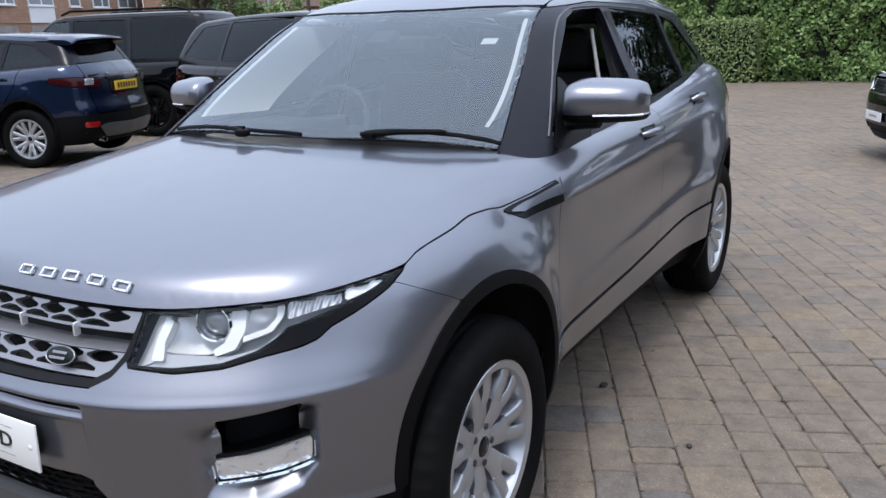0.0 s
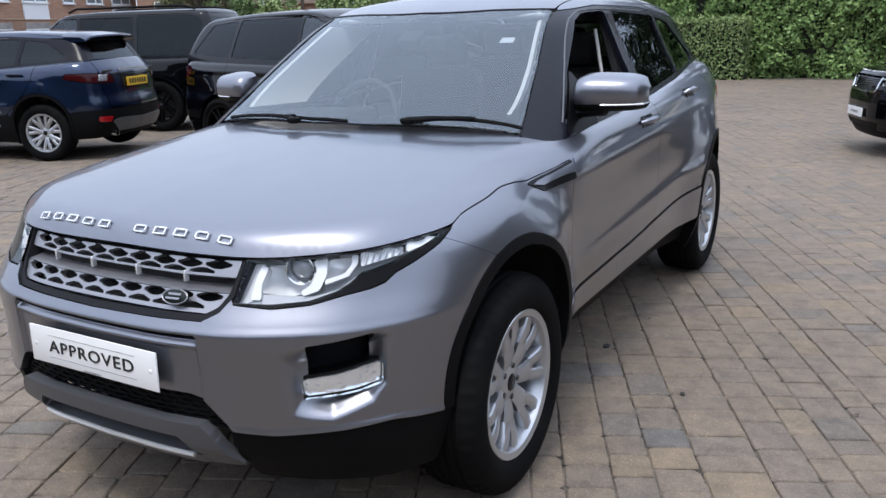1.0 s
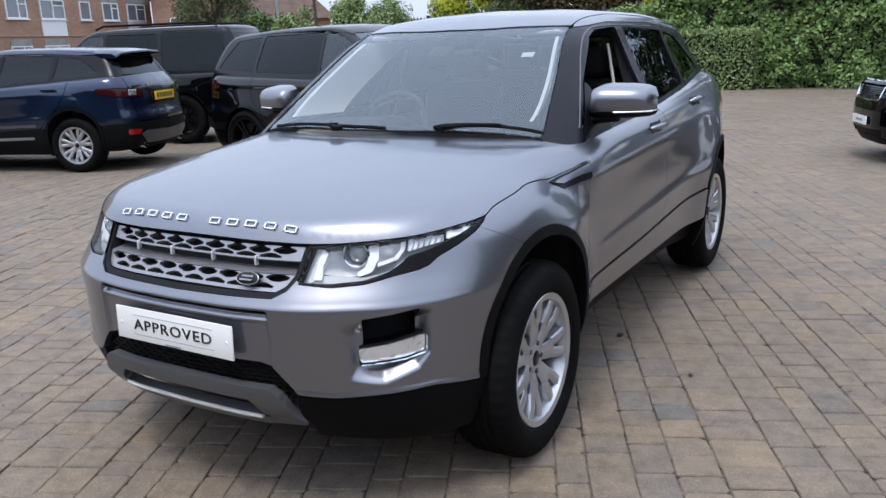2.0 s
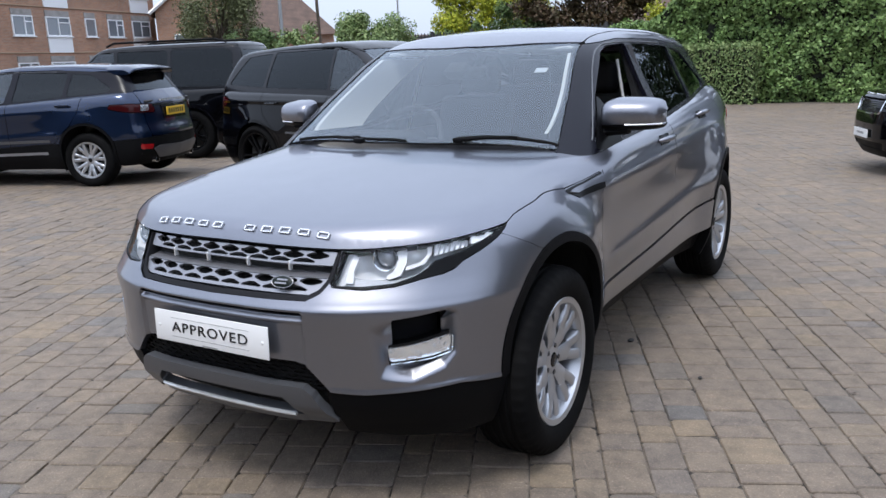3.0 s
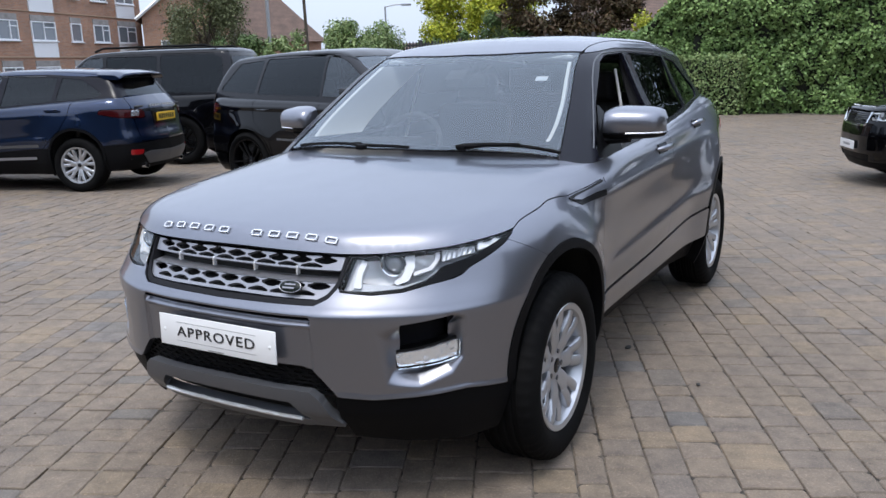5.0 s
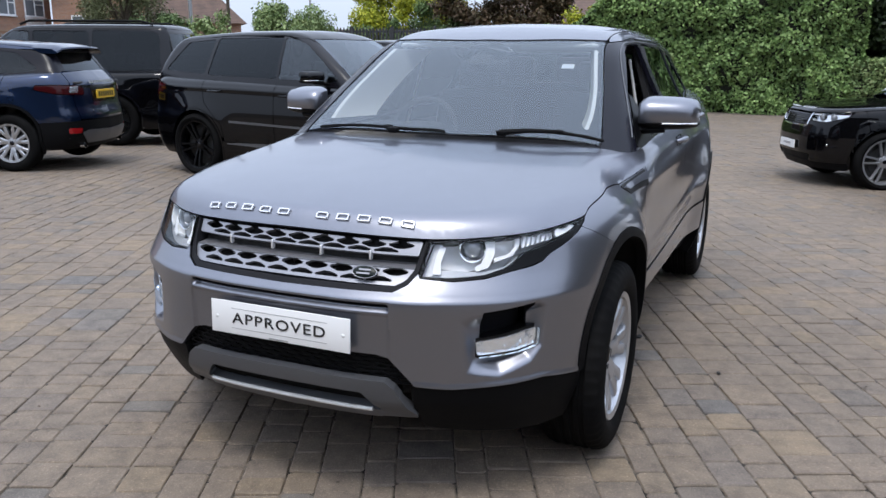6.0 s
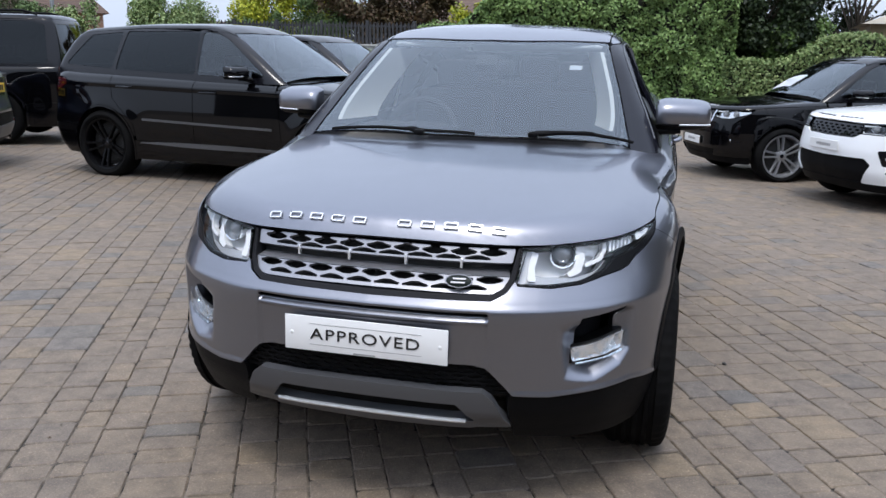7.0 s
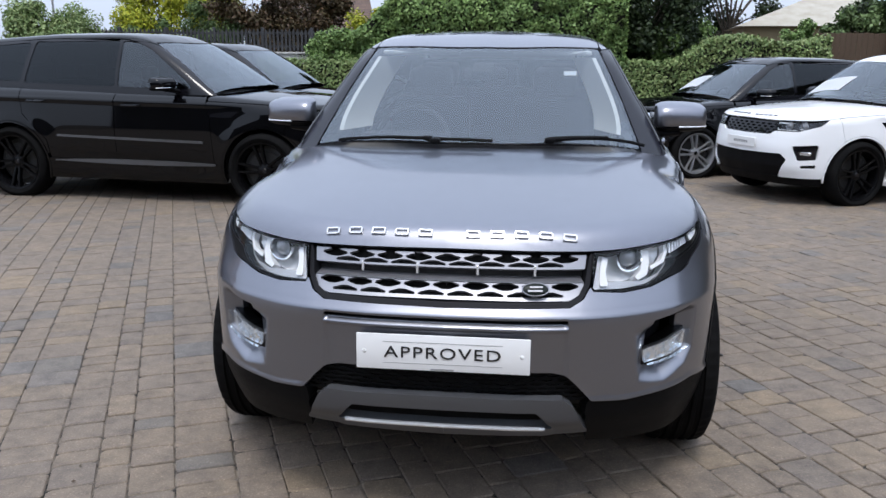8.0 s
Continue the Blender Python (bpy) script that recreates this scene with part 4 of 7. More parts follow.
def wheel(parent, x, y, radius, width, rim, side, metal, spokes, style, detail=1, turn=0.0):
    """A wheel with its tyre, alloy rim, spokes and hub, outer face towards side."""
    seg = 150 if detail else 40
    ob = put("wheel", None, parent, m=pose(x, y, radius, 0, 0, 0 if side > 0 else 180))
    w = width / 2
    prof = [(rim - 0.012, w * 0.62), (rim + 0.004, w * 0.86), (rim + 0.022, w * 0.97), (rim + (radius - rim) * 0.45, w * 1.04), (radius - 0.035, w * 0.98),
            (radius - 0.014, w * 0.88), (radius - 0.005, w * 0.76)]
    if detail:
        for a in (0.45, 0.15, -0.15, -0.45):
            prof += [(radius, w * a + 0.011), (radius - 0.008, w * a + 0.007), (radius - 0.008, w * a - 0.007), (radius, w * a - 0.011)]
    else:
        prof += [(radius, w * 0.5), (radius, -w * 0.5)]
    prof += [(radius - 0.005, -w * 0.76), (radius - 0.03, -w * 0.98), (rim + 0.01, -w * 0.95), (rim - 0.012, -w * 0.7)]
    tyre_bm = lathe_bm(prof, seg)
    if detail:
        # grooves across the shoulders
        for v in tyre_bm.verts:
            r = math.hypot(v.co.y, v.co.z)
            j = round(math.atan2(v.co.z, v.co.y) / (2 * math.pi) * seg)
            if r > radius - 0.02 and abs(v.co.x) > w * 0.6 and j % 3 == 0:
                v.co.y *= (r - 0.007) / r
                v.co.z *= (r - 0.007) / r
    bmesh.ops.recalc_face_normals(tyre_bm, faces=tyre_bm.faces)
    part("tyre", tyre_bm, M["rubber"], ob, "black road tyre" if detail else "", smooth=35)
    # rim barrel with its outer lip
    barrel = lathe_bm([(rim - 0.004, -w * 0.8), (rim - 0.03, -w * 0.5), (rim - 0.035, w * 0.35), (rim - 0.024, w * 0.72), (rim - 0.016, w * 0.86), (rim + 0.004, w * 0.90), (rim + 0.010, w * 0.84)], seg)
    bmesh.ops.recalc_face_normals(barrel, faces=barrel.faces)
    part("rim", barrel, metal, ob, smooth=35)
    # brake disc, its dark rim widened to stand in for shade between the spokes
    drum = lathe_bm([(0.001, w * 0.12), (rim * 0.66, w * 0.12), (rim * 0.70, w * 0.02), (rim * 0.84, -w * 0.05), (rim * 0.84, -w * 0.3)], 40)
    bmesh.ops.recalc_face_normals(drum, faces=drum.faces)
    part("brake_disc", drum, M["brake"], ob, smooth=35)
    face = w * 0.70
    for j in range(spokes):
        a = 2 * math.pi * j / spokes + turn
        bm = bmesh.new()

        def blade(r0, r1, o0, o1, h0, h1, d0, d1, bm=bm):
            """One tapered arm from radius r0 to r1, offset sideways o0 to o1, with half widths h0 and h1."""
            rows = []
            for r, o, h, d in ((r0, o0, h0, d0), ((r0 + r1) / 2, (o0 + o1) / 2, (h0 + h1) / 2, (d0 + d1) / 2 + 0.006), (r1, o1, h1, d1)):
                rows.append([bm.verts.new(v) for v in ((d - 0.045, o - h * 0.8, r), (d - 0.006, o - h, r), (d, o - h * 0.72, r), (d, o + h * 0.72, r), (d - 0.006, o + h, r), (d - 0.045, o + h * 0.8, r))])
            for p, q in zip(rows, rows[1:]):
                for i in range(6):
                    bm.faces.new((p[i], p[(i + 1) % 6], q[(i + 1) % 6], q[i]))
            bm.faces.new(rows[0][::-1])
            bm.faces.new(rows[-1])

        out = rim - 0.016
        if style == "split":
            blade(0.045, rim * 0.62, 0, 0, 0.026, 0.042, face * 0.78, face * 0.98)
            blade(rim * 0.52, out, -0.020, -0.042, 0.021, 0.022, face * 0.96, face * 1.12)
            blade(rim * 0.52, out, 0.020, 0.042, 0.021, 0.022, face * 0.96, face * 1.12)
        else:
            blade(0.05, out, -0.02, -0.045, 0.013, 0.015, face * 0.8, face * 1.15)
            blade(0.05, out, 0.02, 0.045, 0.013, 0.015, face * 0.8, face * 1.15)
        bmesh.ops.recalc_face_normals(bm, faces=bm.faces)
        part("spoke", bm, metal, ob, m=Matrix.Rotation(a, 4, "X"), smooth=50)
    hub = lathe_bm([(0.002, face * 0.86), (0.030, face * 0.86), (0.036, face * 0.83), (0.062, face * 0.80), (0.078, face * 0.70), (0.078, 0)], 32)
    bmesh.ops.recalc_face_normals(hub, faces=hub.faces)
    part("hub", hub, metal, ob, smooth=40)
    cap = lathe_bm([(0.001, face * 0.92), (0.024, face * 0.91), (0.029, face * 0.86)], 24)
    bmesh.ops.recalc_face_normals(cap, faces=cap.faces)
    part("centre_cap", cap, M["gloss_black"], ob, smooth=40)
    if detail:
        for j in range(5):
            a = 2 * math.pi * (j + 0.5) / 5 + turn
            nut = lathe_bm([(0.001, face * 0.86), (0.009, face * 0.86), (0.0105, face * 0.83), (0.0105, face * 0.6)], 6)
            bmesh.ops.recalc_face_normals(nut, faces=nut.faces)
            part("wheel_nut", nut, M["dark_metal"], ob, m=Matrix.Rotation(a, 4, "X") @ Matrix.Translation((0, 0, 0.054)), smooth=30)
    return ob


def letters(text, size, depth, material, parent, m, name="lettering", label="", bold=0.0, spacing=1.0, shear=0.0):
    """Raised writing in the built-in font, as a mesh centred on its place."""
    cu = bpy.data.curves.new("text", "FONT")
    cu.body, cu.size, cu.extrude, cu.offset = text, size, depth, bold
    cu.align_x, cu.align_y, cu.space_character, cu.shear = "CENTER", "CENTER", spacing, shear
    cu.resolution_u = 3
    tmp = bpy.data.objects.new("text", cu)
    scene.collection.objects.link(tmp)
    me = bpy.data.meshes.new_from_object(tmp.evaluated_get(bpy.context.evaluated_depsgraph_get()))
    bpy.data.objects.remove(tmp)
    bpy.data.curves.remove(cu)
    me.name = name
    me.materials.clear()
    me.materials.append(material)
    return put(name, me, parent, label, m)


def door_mirror(shape, parent, at, side, body, cell=0):
    """A door mirror: painted shell, black foot and lower half, glass and a slim indicator."""
    x, y, z = at
    ob = put("door_mirror", None, parent, m=pose(x * side, y, z) @ Matrix.Diagonal((side, 1, 1, 1)))

    def shell(z0, z1, grow=0.0):
        bm = bmesh.new()
        n, m = 20, 14
        rows = []
        for i in range(n + 1):
            u = i / n
            row = []
            for j in range(m + 1):
                v = j / m
                # x runs outwards, y is the hollow side, z is up
                xx = -0.02 + 0.245 * u
                e = max(0.0, 1 - abs(1.94 * u - 0.94) ** 3.4) ** (1 / 3.4)
                top = 0.004 + (0.080 - 0.010 * u) * (0.30 + 0.70 * e)
                bot = -0.022 - 0.048 * (0.35 + 0.65 * e) + 0.010 * u
                zz = bot + (top - bot) * v
                zz = min(max(zz, z0), z1)
                w = min(1.0, max(0.0, (zz - bot) / (top - bot)))
                bulge = max(0.0, 1 - abs(2 * w - 1) ** 2.6) ** (1 / 2.6)
                yy = 0.055 + 0.07 * u - (0.125 + grow) * bulge * (0.25 + 0.75 * e)
                row.append(bm.verts.new((xx, yy, zz)))
            rows.append(row)
        for p, q in zip(rows, rows[1:]):
            for j in range(m):
                try:
                    bm.faces.new((p[j], q[j], q[j + 1], p[j + 1]))
                except ValueError:
                    pass
        # close the back and the ends
        loop_t, loop_b = [r[-1] for r in rows], [r[0] for r in rows]
        back_t = [bm.verts.new((v.co.x, 0.055 + 0.05 * i / n, v.co.z - 0.004)) for i, v in enumerate(loop_t)]
        back_b = [bm.verts.new((v.co.x, 0.055 + 0.05 * i / n, v.co.z + 0.004)) for i, v in enumerate(loop_b)]
        for i in range(n):
            bm.faces.new((loop_t[i], loop_t[i + 1], back_t[i + 1], back_t[i]))
            bm.faces.new((back_b[i], back_b[i + 1], loop_b[i + 1], loop_b[i]))
            bm.faces.new((back_t[i], back_t[i + 1], back_b[i + 1], back_b[i]))
        bm.faces.new([*rows[-1], back_t[-1], back_b[-1]])
        bm.faces.new([*rows[0][::-1], back_b[0], back_t[0]])
        bmesh.ops.recalc_face_normals(bm, faces=bm.faces)
        return bm
    part("mirror_cap", shell(-0.030, 0.09), body, ob, smooth=50)
    part("mirror_base", shell(-0.072, -0.034, 0.010), M["plastic"], ob, "black plastic lower mirror shell", smooth=50)
    edge_ = []
    for u in np.linspace(0.42, 0.975, 12):
        e = max(0.0, 1 - abs(1.94 * u - 0.94) ** 3.4) ** (1 / 3.4)
        top, bot = 0.004 + (0.080 - 0.010 * u) * (0.30 + 0.70 * e), -0.022 - 0.048 * (0.35 + 0.65 * e) + 0.010 * u
        w = min(1.0, max(0.0, (-0.031 - bot) / (top - bot)))
        bulge = max(0.0, 1 - abs(2 * w - 1) ** 2.6) ** (1 / 2.6)
        edge_.append((-0.02 + 0.245 * u, 0.055 + 0.07 * u - 0.125 * bulge * (0.25 + 0.75 * e), -0.031))
    part("indicator", tube_bm(edge_, 0.0042, 6), M["lamp_silver"], ob, "slim clear indicator lens")
    foot = bmesh.new()
    tube_bm([(-0.11, 0.0, -0.092), (-0.03, 0.0, -0.078), (0.09, 0.010, -0.070)], [0.032, 0.028, 0.022], 10, foot)
    bmesh.ops.scale(foot, vec=(1, 1.5, 0.8), verts=foot.verts)
    part("mirror_foot", foot, M["plastic"], ob, "black plastic mirror foot")
    pane = box_bm(0.19, 0.004, 0.105, 0.001, 1, at=(0.105, 0.088, 0.006), turn=Matrix.Rotation(radians(11), 4, "Z"))
    part("mirror_glass", pane, M["chrome"], ob, "mirror glass")
    return ob


def seat(parent, x, y, z, rear=False):
    ob = put("seat", None, parent, m=pose(x, y, z))
    w = 0.50
    part("cushion", box_bm(w, 0.52, 0.16, 0.05, 3, at=(0, 0, 0.08)), M["leather"], ob)
    part("backrest", box_bm(w * 0.94, 0.14, 0.62, 0.05, 3, at=(0, 0.30, 0.43), turn=Matrix.Rotation(radians(-14), 4, "X")), M["leather"], ob)
    part("head_restraint", box_bm(0.26, 0.10, 0.17, 0.04, 3, at=(0, 0.42, 0.82)), M["leather"], ob)
    return ob


def cabin(parent, s):
    """What shows through the panes: dashboard, steering wheel, seats, floor, pillar trims."""
    belt = s.get("belt", 1.1)
    y0 = s["dash"]
    dash = bmesh.new()
    box_bm(1.36, 0.40, 0.28, 0.06, 3, at=(0, y0 + 0.42, belt - 0.20), bm=dash)
    box_bm(1.20, 0.30, 0.05, 0.02, 2, at=(0, y0 + 0.26, belt - 0.075), bm=dash)
    box_bm(0.42, 0.26, 0.08, 0.03, 3, at=(-0.37, y0 + 0.46, belt - 0.03), bm=dash)
    part("dashboard", dash, M["cabin_dark"], parent, "dark moulded dashboard")
    steer = put("steering_wheel", None, parent, m=pose(-0.37, y0 + 0.74, belt - 0.06, 65, 0, 0))
    bm = bmesh.new()
    n = 32
    tube_bm([(0.185 * math.cos(2 * math.pi * i / n), 0.185 * math.sin(2 * math.pi * i / n), 0) for i in range(n + 1)], 0.016, 8, bm)
    part("wheel_rim", bm, M["cabin_dark"], steer)
    bm = box_bm(0.15, 0.12, 0.05, 0.02, 2)
    for a in (0, 180, 270):
        box_bm(0.12, 0.035, 0.02, 0.005, 1, at=(0, 0, 0), bm=bm, turn=Matrix.Rotation(radians(a), 4, "Z") @ Matrix.Translation((0.11, 0, 0)))
    part("wheel_boss", bm, M["cabin_dark"], steer)
    for x in (-0.37, 0.37):
        seat(parent, x, y0 + 1.15, 0.50)
    for x in (-0.42, 0.0, 0.42):
        seat(parent, x, y0 + 2.02, 0.52)
    part("cabin_floor", box_bm(1.5, 2.9, 0.05, 0.01, 1, at=(0, y0 + 1.6, 0.42)), M["cabin_dark"], parent)
    part("load_cover", box_bm(1.2, 0.75, 0.03, 0.01, 1, at=(0, y0 + 2.75, belt - 0.02)), M["cabin_dark"], parent)
    part("bulkhead", box_bm(1.5, 0.04, 0.6, 0.01, 1, at=(0, y0 + 0.22, belt - 0.5)), M["cabin_dark"], parent)


def line_y(points):
    """x as a function of the other coordinate, straight between points."""
    a = np.array(points, float)
    return lambda q: np.interp(q, a[:, 0], a[:, 1])


def suv(name, shape, s, body, at, detail=1, label="", group=""):
    """A whole car from its shape and its lines s."""
    root = put(name, None, None, label, at)
    tagged(root, label, "car", group, "")
    c = s["cell"]
    gap = s.get("gap", 0.0022)
    B, H = shape.body, shape.house
    L = shape.length
    hoodcut = pchip(s["hoodcut"])
    # --- lower body, seen from the side and the ends
    turn_a, turn_b = 1.0, L - 1.05
    total = 3.0 + turn_b - turn_a
    front = ring(B, turn_a, turn_b, 0.0, 2.1, 0.20, 1.02, c)
    flank = ring(B, turn_a, turn_b, 0.85, total, 0.20, 1.32, c)

    def fields(patch):
        P = patch[0]
        x, y, z = P[..., 0], P[..., 1], P[..., 2]
        return x, y, z, x + y, arch_of(shape, P, 0), arch_of(shape, P, 1)

    def cut(*terms):
        g = terms[0]
        for t in terms[1:]:
            g = np.maximum(g, t)
        return g

    clad = s["clad"]
    sill = line_y(s["sill"])
    door0, door1, door2 = line_y(s["door0"]), line_y(s["door1"]), line_y(s["door2"])
    (ny, nz), (my, mz) = s["wing_line"]
    wn_ = np.hypot(mz - nz, my - ny)

    def wing(y, z):
        return ((y - ny) * -(mz - nz) + (z - nz) * (my - ny)) / wn_

    # --- bonnet
    top = lid(B, 0.0, 0.97, -0.08, s["bonnet_end"] + 0.25, 0.62, c)
    x, y, z, q, a0, a1 = fields(top)
    bonnet_end = s["bonnet_end"] + s.get("bonnet_lap", -0.02) + s["bonnet_bow"] * x ** 2
    panel("bonnet", top, cut(hoodcut(q) - z + gap, y - bonnet_end), body, root, s.get("bonnet_label", ""), whole=True, lip=0.02)
    cowl = lid(B, 0.0, 0.80, s["bonnet_end"] - 0.12, s["bonnet_end"] + 0.24, 0.62, max(c, 0.02))
    x, y, z, q, a0, a1 = fields(cowl)
    panel("scuttle", cowl, cut(s["bonnet_end"] - 0.06 + s["bonnet_bow"] * x ** 2 - y, x - 0.76), M["plastic"], root, "black plastic scuttle panel", shift=-0.022, whole=True)

    # --- wings, doors, quarters
    x, y, z, q, a0, a1 = fields(flank)
    fy = np.where(y < s["bonnet_end"] + 0.3, hoodcut(q) - gap, 9.0)
    lamp = poly(s["headlamp"], q, z)
    panel("front_wing", flank, cut(z - fy, clad - a0, y - door0(z) + gap * 0.6, -wing(y, z) + gap * 0.4, gap - lamp, sill(y) - z), body, root)
    waist = shape.deck(y) - 0.004
    fd = panel("front_door", flank, cut(door0(z) + gap - y, y - door1(z) + gap, sill(y) + gap - z, clad - a0, z - waist, 0.66 - x), body, root)
    rd = panel("rear_door", flank, cut(door1(z) + gap - y, y - door2(z) + gap, sill(y) + gap - z, clad + 0.005 - a1, z - waist, 0.66 - x), body, root)
    tl = np.maximum(poly(s["tail_lamp"], L - y, z, 0.01), s.get("lamp_in", 0.0) - x)
    rear_low = line_y(s["rear_low"])(y)
    gate = poly(s["gate"], x, z, 0.02)
    tail_face = np.where(y > L - 0.75, gate, 1.0)
    panel("rear_quarter", flank, cut(door2(z) + gap - y, clad - a1, rear_low - z + gap, gap - tl, gap - tail_face, z - waist, np.where(y < shape.hubs[1], sill(y) - z, -1), np.where(y < L - 0.9, 0.60 - x, -1)), body, root)
    panel("tailgate", flank, cut(tail_face + gap, gap - tl, z - waist + 0.0), body, root, whole=True)
    # --- black lower parts
    k = M["plastic"]
    panel("wheel_arch_trim", flank, cut(a0 - clad + gap, shape.arch - a0, np.where(y < shape.hubs[0], s.get("trim_low", 0.30), 0.24) - z), s.get("arch_material", k), root, "black plastic wheel arch trim", shift=0.004, lip=0.04)
    panel("wheel_arch_trim", flank, cut(a1 - clad + gap, shape.arch - a1, 0.22 - z), s.get("arch_material", k), root, "black plastic wheel arch trim", shift=0.007, lip=0.06)
    panel("side_sill", flank, cut(z - sill(y) + s.get("sill_gap", 0.0), clad - a0, clad - a1, s.get("sill_floor", 0.24) - z, shape.hubs[0] - y, y - shape.hubs[1]), s.get("sill_material", k), root, "side sill", shift=0.004, lip=0.05)
    # black strip put where only shade lies under the sill
    if s.get("sill_floor"):
        panel("sill_underside", flank, cut(z - s["sill_floor"] - 0.02, clad - a0, clad - a1, 0.25 - z, shape.hubs[0] - y, y - shape.hubs[1]), k, root, "black strip standing in for shade under the sill", shift=-0.05, lip=0.02)
    panel("rear_bumper", flank, cut(z - rear_low, clad - a1, 0.26 - z, shape.hubs[1] - y), s.get("rear_material", k), root, "black plastic rear bumper", whole=False, lip=0.05)
    panel("tail_lamp", flank, cut(tl + gap, door2(z) - y), s.get("tail_material", M["red_lens"]), root, "red and clear tail lamp", shift=0.003)
    # --- cabin skin
    ha, hb = s["house"]
    glass_side = ring(H, ha, hb, 0.0, 3.0 + hb - ha, s["glass_low"], s["roof_low"] + 0.1, max(c, 0.012))
    x, y, z, q, a0, a1 = fields(glass_side)
    scr = s["screen_edge"]
    xe = line_y(scr)(z)
    s_y = y
    wins = [poly(w, s_y, z, 0.018) for w in s["windows"]]
    rear_pane = poly(s["back_pane"], x, z, 0.03)
    holes = np.full_like(x, 1.0)
    for wv in wins:
        holes = np.minimum(holes, np.where((x > 0.3) & (y > s["windows"][0][0][0] - 0.05), wv, 1.0))
    rp = np.where(y > hb, rear_pane, 1.0)
    top_edge = line_y(s["roof_edge"])(y)
    pillar = cut(z - top_edge, gap - holes, gap - rp, np.where(y < ha + 0.3, x * 0 + np.where(x < xe, 1.0, -1.0) * np.abs(x - xe), -1.0))
    panel("pillar_trim", glass_side, pillar, s["pillar_material"], root, "gloss black window pillar trim", lip=0.02)
    if s.get("frame_line"):
        way = pchip([(1.41, 1.100), (1.62, 1.264), (1.945, 1.475), (2.07, 1.501), (2.40, 1.510), (3.0, 1.501)])
        ys_ = np.linspace(1.415, 3.0, 48)
        O_ = np.stack([0 * ys_, ys_, way(ys_)], -1)
        line_ = march(H, O_, np.broadcast_to(np.array([1.0, 0, 0]), O_.shape), 2.0)[0]
        for side in (1, -1):
            part("frame_line", tube_bm([(side * (p[0] + 0.001), p[1], p[2]) for p in line_], 0.0042, 6), M["grey_trim"], root, "slim grey window frame edge")
        sail = poly([(1.41, 1.07), (1.66, 1.272), (1.71, 1.11), (1.70, 1.06)], y, z, 0.008)
        panel("mirror_sail", glass_side, np.where(x > 0.3, sail, 1.0), M["lamp_black"], root, "black mirror sail panel", shift=0.003, lip=0.008)
    for i, wv in enumerate(wins):
        g = cut(np.where((x > 0.3), wv, 1.0) - 0.001, z - top_edge)
        data = trim(glass_side, g, 0.004, shift=-0.006)
        for side, d in ((1, data), (-1, mirror(data))):
            if (i, side) in s.get("open", ()):
                continue
            put("side_window", mesh("side_window", *d[:2], M["dark_glass"] if i in s["dark"] else M["side_glass"], d[2]), root, "tinted side window")
    panel("rear_window", glass_side, rp - 0.001, M["dark_glass"], root, "dark rear window", lip=0.004, shift=-0.005, whole=True)
    scr_patch = lid(H, 0.0, 0.86, s["bonnet_end"] - 0.1, s["screen_top"] + 0.45, 0.95, max(c, 0.012))
    x, y, z, q, a0, a1 = fields(scr_patch)
    edge = cut(x - line_y(scr)(z), y - s["screen_top"] - s["screen_bow"] * x ** 2, s["bonnet_end"] - 0.03 + s["bonnet_bow"] * x ** 2 - y)
    ws = panel("windscreen", scr_patch, edge + 0.004, M["screen_glass"], root, "large raked windscreen reflecting the sky", lip=0.004, shift=-0.004, whole=True)
    panel("windscreen_border", scr_patch, cut(edge + 0.003, -s.get("border", 0.05) - edge), M["pillar_black"], root, "black ceramic windscreen border", lip=0.003, shift=-0.009, whole=True)
    for o in ws:
        o.visible_shadow = False
    # --- roof
    roof = lid(H, 0.0, 0.86, s["screen_top"] - 0.1, L + 0.1, 1.1, c)
    x, y, z, q, a0, a1 = fields(roof)
    edge = cut(np.minimum(s["screen_top"] + 0.008 + s["screen_bow"] * x ** 2 - y, np.maximum(line_y(scr)(z) + 0.003 - x, s["screen_top"] - 0.05 + s["screen_bow"] * x ** 2 - y)), line_y(s["roof_edge"])(y) + 0.004 - z, y - s["roof_end"] + 0.10 * x ** 2)
    panel("roof", roof, cut(edge, x - s["rail"] + 0.003), s.get("roof_material", body), root, whole=True, lip=0.02)
    panel("roof_rail", roof, cut(edge, s["rail"] + 0.003 - x), s.get("roof_material", body), root, lip=0.02)
    under = trim(roof, cut(edge + 0.02, x - 0.55), 0.004, shift=-0.03)
    put("headlining", mesh("headlining", *both(under)[:2], M["cabin_pale"], both(under)[2]), root, "pale fabric headlining")
    # --- wheel housings and floor pan, dark
    for i, hub in enumerate(shape.hubs):
        for side in (1, -1):
            r = shape.arch + 0.03
            pts = [(r * math.cos(a), shape.lift + r * math.sin(a)) for a in np.linspace(-0.12, math.pi + 0.12, 22)]
            if shape.lift:
                pts = [(pts[0][0], -0.10), *pts, (pts[-1][0], -0.10)]
            bm = bmesh.new()
            O_ = np.array([[0.0, hub + u, shape.radius + v] for u, v in pts])
            edge_x = march(B, O_, np.broadcast_to(np.array([1.0, 0, 0]), O_.shape), 2.0)[0][:, 0]
            o = [bm.verts.new((side * max(0.56, float(ex) - 0.035), hub + u, shape.radius + v)) for (u, v), ex in zip(pts, edge_x)]
            n = [bm.verts.new((side * 0.52, hub + u, shape.radius + v)) for u, v in pts]
            for j in range(len(pts) - 1):
                bm.faces.new((o[j], o[j + 1], n[j + 1], n[j]))
            bm.faces.new(n)
            part("wheel_housing", bm, M["dark"], root)
